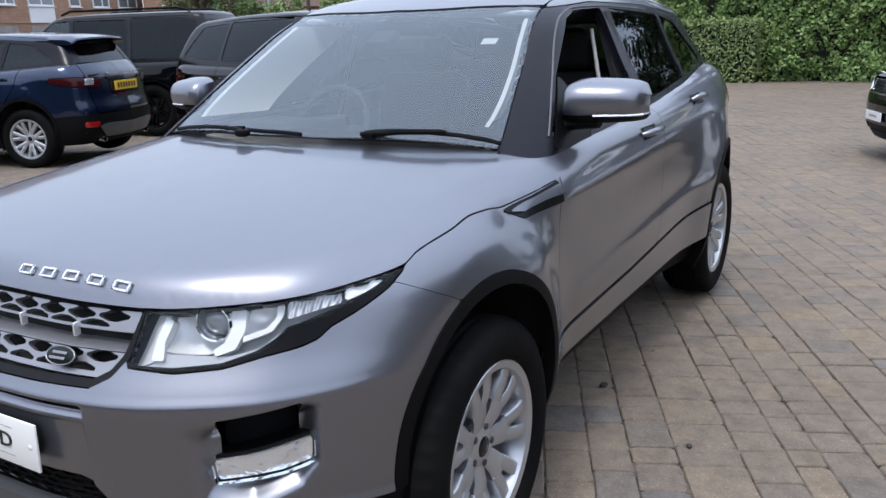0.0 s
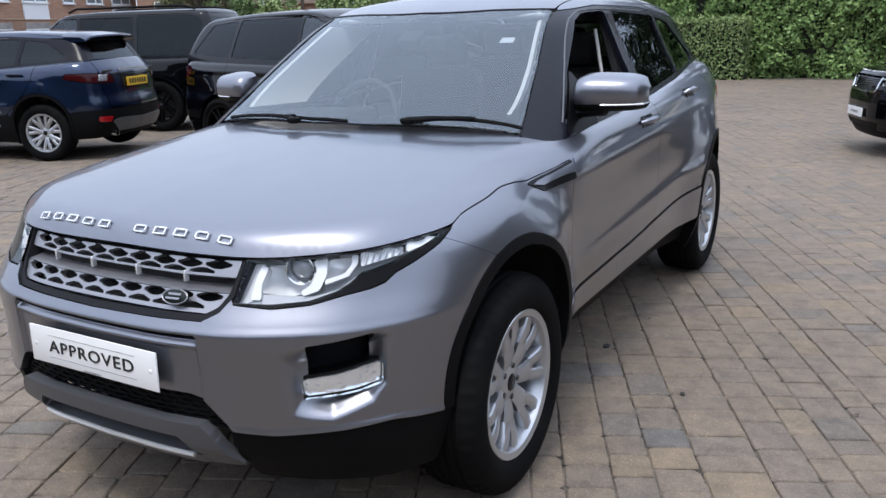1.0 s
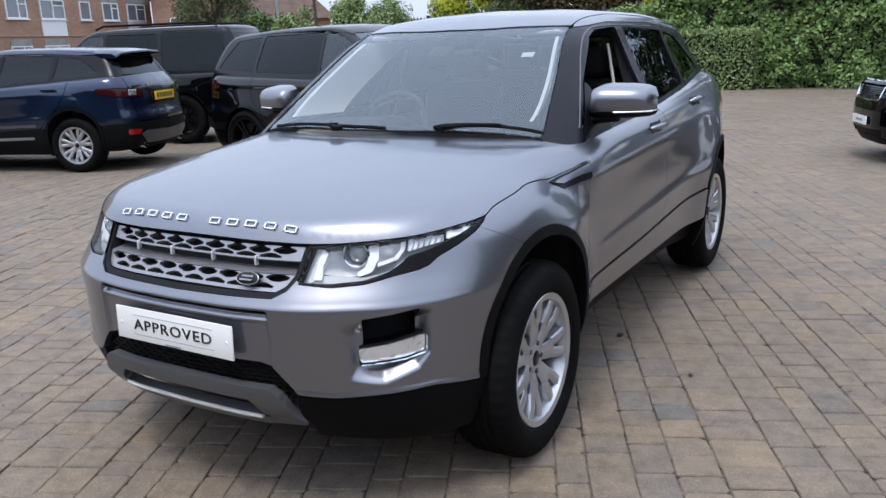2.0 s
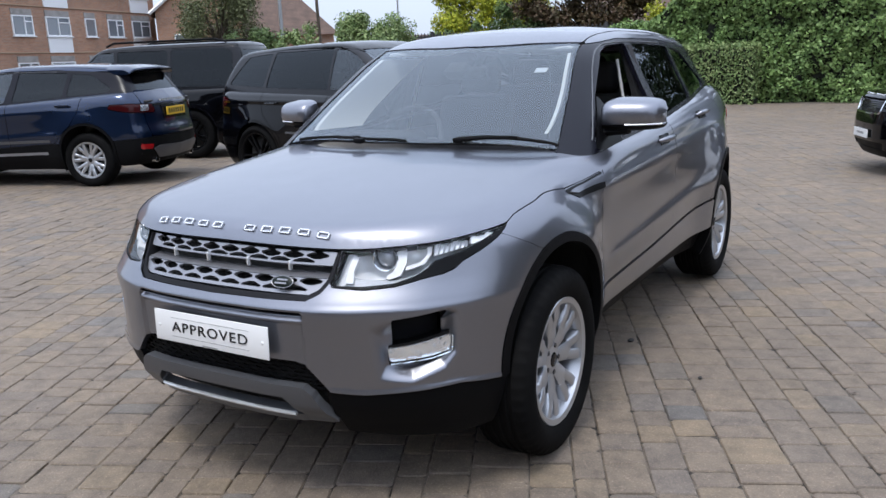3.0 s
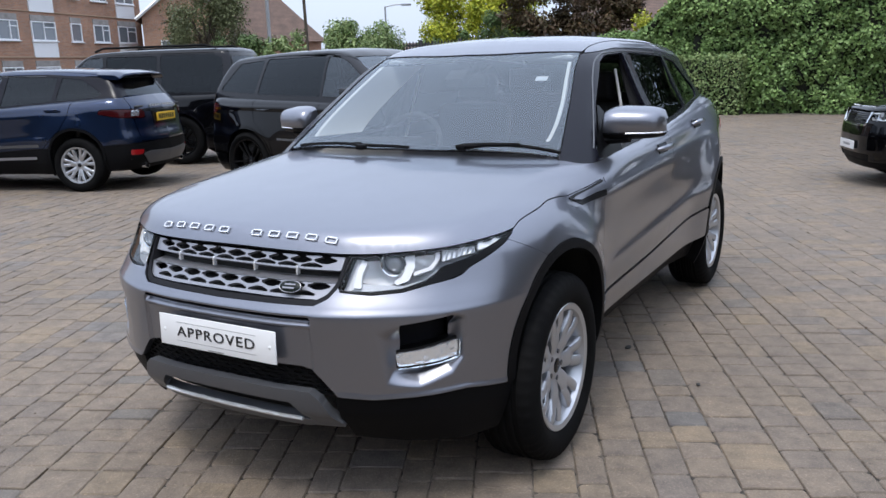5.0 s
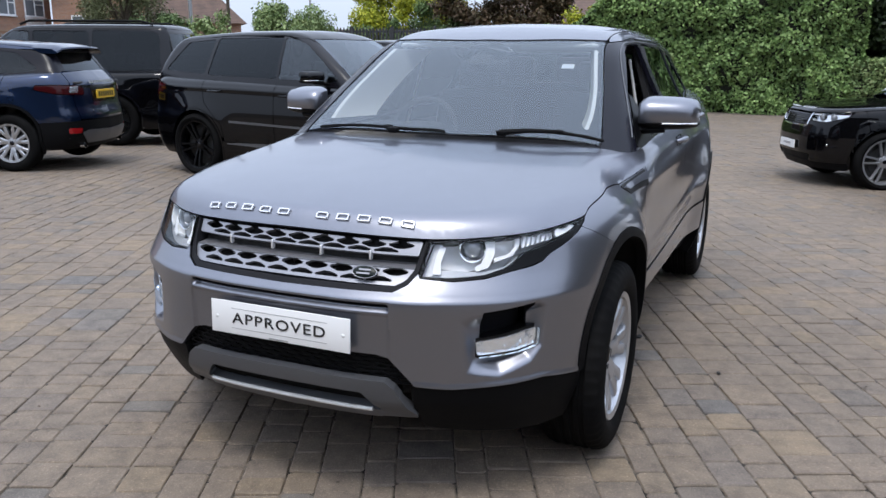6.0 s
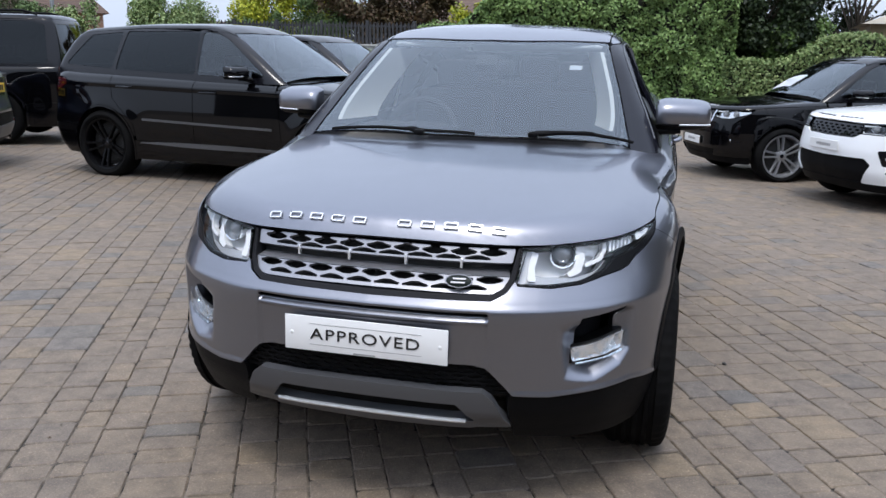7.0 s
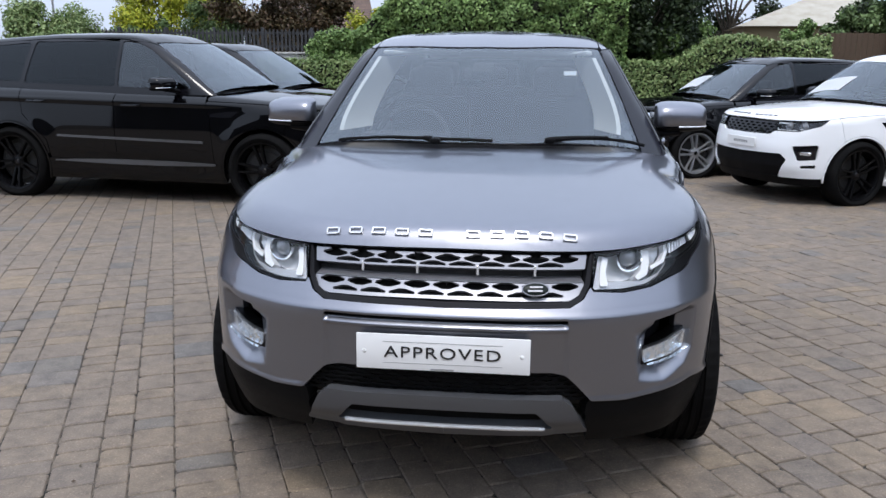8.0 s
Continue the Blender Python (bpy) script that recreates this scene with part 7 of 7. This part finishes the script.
    for side in (1, -1):
        head = put("headlamp", None, root, "clear headlamp")
        for nm, gg, mat, sh, lip_ in (("lamp_bowl", lp, M["lamp_dark"] if style == "mesh" else M["reflector"], -0.05, -0.05),
                                      ("light_blade", np.maximum(np.abs(lp + 0.018) - 0.006, lq - 1.0), M["lamp_white"], -0.012, 0.006),
                                      ("lens_cover", lp + 0.001, M["lens"], -0.001, 0.004)):
            d = trim(lens, gg, lip_, shift=sh)
            d = d if side > 0 else mirror(d)
            o = put(nm, mesh(nm, *d[:2], mat, d[2]), head)
            if nm == "lens_cover":
                o.visible_shadow = False
        for i, xx in enumerate((0.60, 0.74)):
            p, n = ahead(B, xx, 0.945)
            bm = lathe_bm([(0.0005, 0.02), (0.025, 0.012), (0.038, 0.0), (0.046, 0.004), (0.048, -0.01)], 20)
            bmesh.ops.recalc_face_normals(bm, faces=bm.faces)
            bmesh.ops.rotate(bm, matrix=Matrix.Rotation(radians(-90), 3, "Y"), verts=bm.verts)
            part("projector", bm, M["projector"], head, m=facing(Vector((p.x * side, p.y + 0.03, p.z)), Vector((0.2 * side, -1, 0))))
        p, n = ahead(B, 0.80, 0.64) if style == "mesh" else ahead(B, 0.74, 0.585)
        part("fog_lamp", box_bm(0.14 if style == "mesh" else 0.09, 0.012, 0.035, 0.004, 1, at=(p.x * side, p.y + 0.016, p.z), turn=Matrix.Rotation(radians(28 * side), 4, "Z")), M["reflector"], root, "slim fog lamp")
    zp = 0.725 if style == "mesh" else 0.545
    p, n = ahead(B, 0, zp)
    plate = put("dealer_plate", None, root, "white dealer plate", pose(0, p.y - 0.02, zp, 90, 0, 0))
    part("plate_board", box_bm(0.52, 0.111, 0.012, 0.003, 1), M["plate_white"], plate)
    bars(plate, pose(0, 0, 0.0075), 0.26, 0.030, 8, M["ink_grey"])
    mark = box_bm(0.05, 0.026, 0.006, 0.001, 1)
    one = None
    for i in range(11):
        if i == 5:
            continue
        px = -0.37 + 0.074 * i
        p, n = spot(B, px, 0.12 + 0.2 * px * px, 0.7)
        m = facing(p + n * 0.002, n, Vector((0, 1, 0.2)))
        if one is None:
            one = part("bonnet_mark", mark, M["dark_metal"] if style == "mesh" else M["chrome_satin"], root, m=m)
        else:
            put("bonnet_mark", one.data, root, m=m)


def side_trim(root, shape, s, body, strip=True):
    """Handles, waist moulding, side blades, wing vent."""
    B = shape.body
    fl = ring(B, 1.0, shape.length - 1.05, 1.2, 1.5 + shape.length - 2.05, 0.38, 1.04, 0.011)
    x, y, z = fl[0][..., 0], fl[0][..., 1], fl[0][..., 2]
    if strip:
        panel("side_blade", fl, np.maximum(np.abs(z - (0.665 + 0.02 * (y - 1.5))) - 0.012, np.maximum(1.55 - y, y - 3.25)), body if body == M["white_paint"] else M["grey_trim"], root, shift=0.012, lip=0.014)
        panel("sill_blade", fl, np.maximum(np.abs(z - 0.435) - 0.006 - 0.020 * np.clip(1 - ((y - 2.3) / 0.95) ** 2, 0, 1), np.maximum(1.42 - y, y - 3.30)), M["grey_trim"], root, "satin sill strip", shift=0.014, lip=0.016)
        panel("wing_vent", fl, poly([(1.16, 0.99), (1.45, 0.96), (1.46, 0.93), (1.22, 0.93)], y, z, 0.004), M["gloss_black"], root, "black wing vent", shift=0.004, lip=0.01)
    for yy, zz in ((s["door1"][0][1] - 0.20, 1.03), (s["door2"][-1][1] - 0.25, 1.06)):
        p, n = flank_spot(B, yy, zz)
        for side in (1, -1):
            h = facing(Vector((p.x * side, p.y, p.z)), Vector((n.x * side, n.y, n.z)))
            bm = tube_bm([(-0.11, 0, 0.004), (-0.09, 0, 0.030), (0.09, 0, 0.030), (0.11, 0, 0.004)], [0.010, 0.014, 0.014, 0.010], 8)
            part("door_handle", bm, body, root, "painted door handle", h)


def screen_sheet(root, shape, x0, y0):
    """A white price sheet lying close along the curved windscreen."""
    bm = bmesh.new()
    rows = []
    for xx in np.linspace(x0 - 0.27, x0 + 0.27, 9):
        row = []
        for yy in np.linspace(y0 - 0.13, y0 + 0.15, 5):
            p, n = spot(shape.house, abs(xx), yy, 1.0)
            q = p + n * 0.003
            row.append(bm.verts.new((-q.x if xx > 0 else q.x, q.y, q.z)))
        rows.append(row)
    for a, b in zip(rows, rows[1:]):
        for k in range(4):
            bm.faces.new((a[k], a[k + 1], b[k + 1], b[k]))
    bmesh.ops.solidify(bm, geom=bm.faces[:], thickness=0.0015)
    bmesh.ops.recalc_face_normals(bm, faces=bm.faces[:])
    part("price_sheet", bm, M["paper"], root, "white price sheet on the windscreen")



def compact_rear(root, shape, s, body):
    """Spoiler, plate, marks, lamps' clear parts, silver skid plate and tail pipes of the blue car."""
    B, H = shape.body, shape.house
    L = shape.length
    ta, tb = 1.0, L - 1.05
    total = 3.0 + tb - ta
    rear = ring(B, ta, tb, total - 1.75, total, 0.24, 1.2, 0.014)
    x, y, z = rear[0][..., 0], rear[0][..., 1], rear[0][..., 2]
    bm = bmesh.new()
    rows = []
    for i in range(15):
        xx = -0.60 + 1.2 * i / 14
        pz, _ = spot(H, abs(xx) * 0.95, 3.70, 1.1)
        y1 = 4.13 - 0.12 * (xx / 0.6) ** 2
        rows.append([bm.verts.new(v) for v in ((xx, 3.70, pz.z + 0.004), (xx, 3.95, pz.z - 0.010), (xx, y1, pz.z - 0.042), (xx, y1 + 0.006, pz.z - 0.06), (xx, y1 - 0.03, pz.z - 0.07), (xx, 3.80, pz.z - 0.06))])
    for p, q in zip(rows, rows[1:]):
        for j in range(6):
            bm.faces.new((p[j], p[(j + 1) % 6], q[(j + 1) % 6], q[j]))
    bm.faces.new(rows[0])
    bm.faces.new(rows[-1][::-1])
    bmesh.ops.recalc_face_normals(bm, faces=bm.faces)
    part("roof_spoiler", bm, body, root, "painted roof spoiler")
    skid = poly([(-0.2, 0.46), (0.50, 0.49), (0.60, 0.46), (0.48, 0.34), (-0.2, 0.33)], x, z, 0.01)
    skid = np.where(y > L - 0.5, skid, 1.0)
    panel("rear_skid_plate", rear, skid, M["grey_trim"], root, "grey rear skid plate", whole=True, shift=0.012, lip=0.03)
    fogr = np.where(y > L - 0.6, poly([(0.60, 0.52), (0.76, 0.53), (0.76, 0.47), (0.62, 0.465)], x, z, 0.006), 1.0)
    panel("rear_reflector", rear, fogr, M["red_lens"], root, "red bumper reflector", shift=0.006, lip=0.01)
    strip = np.where(y > L - 0.4, np.maximum(np.abs(z - 1.03) - 0.016, x - 0.50), 1.0)
    panel("gate_strip", rear, strip, M["gloss_black"], root, "gloss black tailgate strip", whole=True, shift=0.010, lip=0.012)
    pan = np.where(y > L - 0.4, poly([(-0.1, 1.015), (0.34, 1.01), (0.32, 0.84), (-0.1, 0.84)], x, z, 0.01), 1.0)
    panel("plate_bay", rear, pan, M["gloss_black"], root, "black plate recess", whole=True, shift=0.003, lip=0.01)
    clear = np.where(y > L - 0.6, poly([(0.56, 1.035), (0.67, 1.035), (0.69, 0.965), (0.58, 0.96)], x, z, 0.006), 1.0)
    panel("reversing_lens", rear, clear, M["reflector"], root, "clear reversing lens", shift=0.007, lip=0.006)
    P, N, _ = march(B, np.array([[0.0, 3.0, 0.93]]), np.array([[0, 1.0, 0]]), 3.0)
    plate = put("number_plate", None, root, "yellow number plate", pose(0, P[0][1] + 0.014, 0.93, 90, 0, 180))
    part("plate_board", box_bm(0.52, 0.111, 0.012, 0.003, 1), M["plate_yellow"], plate)
    bars(plate, pose(0, 0, 0.0075), 0.44, 0.062, 7, M["ink"])
    P, N, _ = march(B, np.array([[0.0, 3.0, 1.09]]), np.array([[0, 1.0, 0]]), 3.0)
    bars(root, pose(0, P[0][1] + 0.004, 1.085, 90, 0, 180), 0.70, 0.03, 10, M["chrome_satin"], "tailgate_mark")
    for side in (1, -1):
        pipe = lathe_bm([(0.040, -0.06), (0.044, 0.02), (0.038, 0.022), (0.036, -0.05)], 20)
        bmesh.ops.recalc_face_normals(pipe, faces=pipe.faces)
        part("tail_pipe", pipe, M["chrome"], root, "chrome tail pipe", m=pose(0.50 * side, L - 0.13, 0.30, 0, 0, 90) @ Matrix.Diagonal((1, 1.3, 0.8, 1)))


M["lamp_dark"] = Mat("dark_lamp_housing", (0.05, 0.05, 0.055), 0.25, 0.5).m

blue, _t = suv("blue_suv", COMPACT, dict(COMPACT_LINES, cell=0.024, gap=0.004, tail_material=M["smoked_lens"], open=(), dark=(1, 2)), M["blue_paint"], pose(-10.99, 4.55, -0.043, 0, 0, 291.2), 0,
               "dark blue compact SUV seen from behind, silver wheels", "parked cars")
compact_rear(blue, COMPACT, COMPACT_LINES, M["blue_paint"])
side_trim(blue, COMPACT, COMPACT_LINES, M["blue_paint"], False)
fl_ = ring(COMPACT.body, 1.0, COMPACT.length - 1.05, 1.6, 3.9, 0.36, 0.72, 0.012)
for nm_, zz_, y0_, y1_ in (("door_moulding", 0.585, 1.35, 2.98), ("sill_strip", 0.425, 1.32, 2.92)):
    panel(nm_, fl_, np.maximum(np.abs(fl_[0][..., 2] - zz_ - 0.02 * (fl_[0][..., 1] - 1.3)) - 0.017, np.maximum(y0_ - fl_[0][..., 1], fl_[0][..., 1] - y1_)), M["grille_silver"] if nm_ == "sill_strip" else M["satin_grey"], blue, "slim grey side strip", shift=0.009, lip=0.010)

black_, _t = suv("black_suv", SPORT, dict(SPORT_LINES, cell=0.018, sill_material=M["black_paint"], arch_material=M["black_paint"], tail_material=M["smoked_lens"]), M["black_paint"], pose(-1.48, 6.50, -0.085, 0, 0, 83.8), 0,
                 "large glossy black SUV with black wheels and tinted windows", "parked cars")
side_trim(black_, SPORT, SPORT_LINES, M["black_paint"])
sport_front(black_, SPORT, SPORT_LINES, M["black_paint"], "mesh")

white_, _t = suv("white_suv", SPORT, dict(SPORT_LINES, cell=0.018, arch_material=M["white_paint"], sill_material=M["white_paint"], mirror_material=M["gloss_black"]), M["white_paint"], pose(2.63, 7.28, -0.12, 0, 0, -66) @ Matrix.Diagonal((0.93, 0.93, 0.93, 1)), 0,
                 "white SUV with black wheels and a price sheet in the windscreen", "parked cars")
side_trim(white_, SPORT, SPORT_LINES, M["white_paint"])
sport_front(white_, SPORT, SPORT_LINES, M["white_paint"], "mesh")
screen_sheet(white_, SPORT, 0.40, 1.62)

older, _t = suv("older_black_suv", SPORT, dict(SPORT_LINES, wheel_metal=M["alloy"]), M["black_paint"], pose(1.38, 9.58, -0.17, 0, 0, -69) @ Matrix.Diagonal((0.93, 0.93, 0.93, 1)), 0,
                "black SUV with a chrome grille frame and silver wheels", "parked cars")
side_trim(older, SPORT, SPORT_LINES, M["black_paint"])
sport_front(older, SPORT, SPORT_LINES, M["black_paint"], "frame")
screen_sheet(older, SPORT, 0.40, 1.62)

boxy, _t = suv("boxy_black_suv", BOXY, dict(BOXY_LINES, arch_material=M["gloss_black"], tail_material=M["smoked_lens"]), M["black_paint"], pose(-12.95, 7.60, -0.12, 0, 0, 293) @ Matrix.Diagonal((1.03, 1.03, 1.055, 1)), 0,
               "tall boxy black SUV with large side windows", "parked cars")
side_trim(boxy, BOXY, BOXY_LINES, M["black_paint"], False)
for side in (1, -1):
    part("roof_rail", tube_bm([(0.66 * side, 2.25, 1.86), (0.66 * side, 2.40, 1.915), (0.66 * side, 4.20, 1.92), (0.66 * side, 4.40, 1.87)], 0.018, 8), M["plastic"], boxy, "black roof rail")

hidden, _t = suv("dark_suv", SPORT, dict(SPORT_LINES, cell=0.034), M["black_paint"], pose(-1.62, 9.15, -0.15, 0, 0, 83.0), 0,
                 "dark SUV parked behind the large black one", "parked cars")
sport_front(hidden, SPORT, SPORT_LINES, M["black_paint"], "mesh")

# ---------------------------------------------------------------- block paving, last
pave = tagged(put("pavement", None), "tumbled brown and grey block paving in staggered courses", "pavement", kind="structure")
rng = np.random.default_rng(11)
ang = radians(114.5)
along, across = np.array([math.cos(ang), math.sin(ang)]), np.array([math.sin(ang), -math.cos(ang)])
slope = lambda q: float(np.interp(q, [3.0, 5.0, 7.0, 10.0, 14.0], [0.0, -0.04, -0.10, -0.17, -0.20]))
JOINT = 0.0040
RING = ((-1, -1, 1, 0), (-1, -1, 0, 1), (1, -1, 0, 1), (1, -1, 1, 0), (1, 1, 1, 0), (1, 1, 0, 1), (-1, 1, 0, 1), (-1, 1, 1, 0))


def stone_rings(a, b, worn):
    """Outlines of one tumbled block at its foot, its arris and its top: half lengths a and b, with knocked-off corners."""
    rows = []
    for inset, dz in ((0.0, -0.014), (0.0005, -0.0042), (0.0042, 0.0)):
        ring_ = []
        for n, (sx, sy, ox, oy) in enumerate(RING):
            k_ = (0.006 + inset) * worn[n // 2]
            order = k_ if (n in (0, 3, 4, 7)) else 0.0
            other = k_ if order == 0.0 else 0.0
            ring_.append((sx * (a - inset - other), sy * (b - inset - order), dz))
        rows.append(ring_)
    return rows


def stone_faces(base, n):
    quads_ = []
    for r in (0, n):
        for i in range(n):
            quads_.append((base + r + i, base + r + (i + 1) % n, base + r + n + (i + 1) % n, base + r + n + i))
    quads_.append(tuple(base + 2 * n + i for i in range(n)))
    return quads_


blocks = {}
for long_ in (0.105, 0.140, 0.170, 0.205):
    for wide_ in (0.112, 0.140, 0.158, 0.212):
        for kind in range(2):
            rows_ = stone_rings(long_ / 2 - JOINT / 2, wide_ / 2 - JOINT / 2, rng.uniform(0.7, 2.2, 4))
            me = bpy.data.meshes.new("paving_block")
            me.from_pydata([v_ for row_ in rows_ for v_ in row_], [], stone_faces(0, 8))
            me.materials.append(M["paving"])
            blocks[long_, wide_, kind] = me
verts, quads, singles = [], [], 0
u, before = -26.0, 0.0
while u < 26.0:
    wide_ = before
    while wide_ == before:
        wide_ = rng.choice([0.112, 0.140, 0.158, 0.212], p=[0.28, 0.22, 0.22, 0.28])
    before = wide_
    v = -26.0 + rng.uniform(0, 0.2)
    while v < 30.0:
        long_ = rng.choice([0.105, 0.140, 0.170, 0.205], p=[0.22, 0.32, 0.28, 0.18])
        cx, cy = across * (u + wide_ / 2) + along * (v + long_ / 2)
        v += long_
        if not (-20.0 < cx < 11.6 and -14.8 < cy < 22.4) or (cx < -13.5 and cy < 0):
            continue
        yaw = math.degrees(ang) + rng.normal(0, 0.7)
        z = rng.normal(0, 0.0017) + slope(cy)
        near = (1.02 < cx < 2.15 and 0.35 < cy < 2.9) or (-2.05 < cx < -1.05 and 0.15 < cy < 2.0)
        if near and singles < 300:
            singles += 1
            put("paving_block", blocks[long_, wide_, singles % 2], pave, m=pose(cx, cy, z, rng.normal(0, 0.4), rng.normal(0, 0.4), yaw))
            continue
        c, s = math.cos(radians(yaw)), math.sin(radians(yaw))
        base = len(verts)
        tx, ty = rng.normal(0, 0.007, 2)
        a, b = (long_ - JOINT + rng.normal(0, 0.001)) / 2, (wide_ - JOINT + rng.normal(0, 0.001)) / 2
        if -6.5 < cx < 6.5 and -2.5 < cy < 8.0:
            rows_, n = stone_rings(a, b, rng.uniform(0.7, 2.2, 4)), 8
        else:
            rows_, n = [[(sx * (a - i_), sy * (b - i_), z_) for sx, sy in ((-1, -1), (1, -1), (1, 1), (-1, 1))] for i_, z_ in ((0.0, -0.010), (0.0005, -0.004), (0.0045, 0.0))], 4
        for row_ in rows_:
            for px, py, dz in row_:
                if dz == 0.0:
                    px, py = px + rng.normal(0, 0.0012), py + rng.normal(0, 0.0012)
                verts.append((cx + c * px - s * py, cy + s * px + c * py, z + dz + tx * px + ty * py))
        quads.extend(stone_faces(base, n))
    u += wide_
me = bpy.data.meshes.new("paving_blocks")
me.from_pydata(verts, [], quads)
me.materials.append(M["paving"])
tagged(put("paving_blocks", me, pave), kind="stuff")

# ---------------------------------------------------------------- small things lying on the paving
def pebble(x, y, size, label):
    bm = bmesh.new()
    bmesh.ops.create_icosphere(bm, subdivisions=2, radius=1)
    for v in bm.verts:
        v.co *= 1 + 0.25 * noise.noise(v.co * 1.7 + Vector((x, y, 0)))
    bmesh.ops.scale(bm, vec=(size, size * 0.7, size * 0.45), verts=bm.verts)
    tagged(part("stone_chip", bm, M["dark_stone"], m=pose(x, y, slope(y) + size * 0.38, 0, 0, x * 90)), label, "stone")


M["dark_stone"] = Mat("dark_stone_chip", (0.03, 0.028, 0.026), 0.85).m
pebble(0.80, 2.03, 0.022, "small dark stone chip on the block paving")
pebble(1.23, 1.69, 0.014, "tiny dark stone chip on the block paving")
v, f = leaves(np.column_stack([rng.uniform(-3.0, 4.5, 70), rng.uniform(-1.2, 7.0, 70), np.full(70, 0.006)]), np.tile((0.0, 0.0, 1.0), (70, 1)), 0.011, 0.25)
v[:, 2] = np.maximum(v[:, 2], 0.002) + np.interp(v[:, 1], [3.0, 5.0, 7.0], [0.0, -0.04, -0.10])
tagged(leaf_mesh("leaf_litter", v, f, M["brown_leaf"]), "small dry brown leaf scraps scattered on the paving", "leaves", kind="stuff")
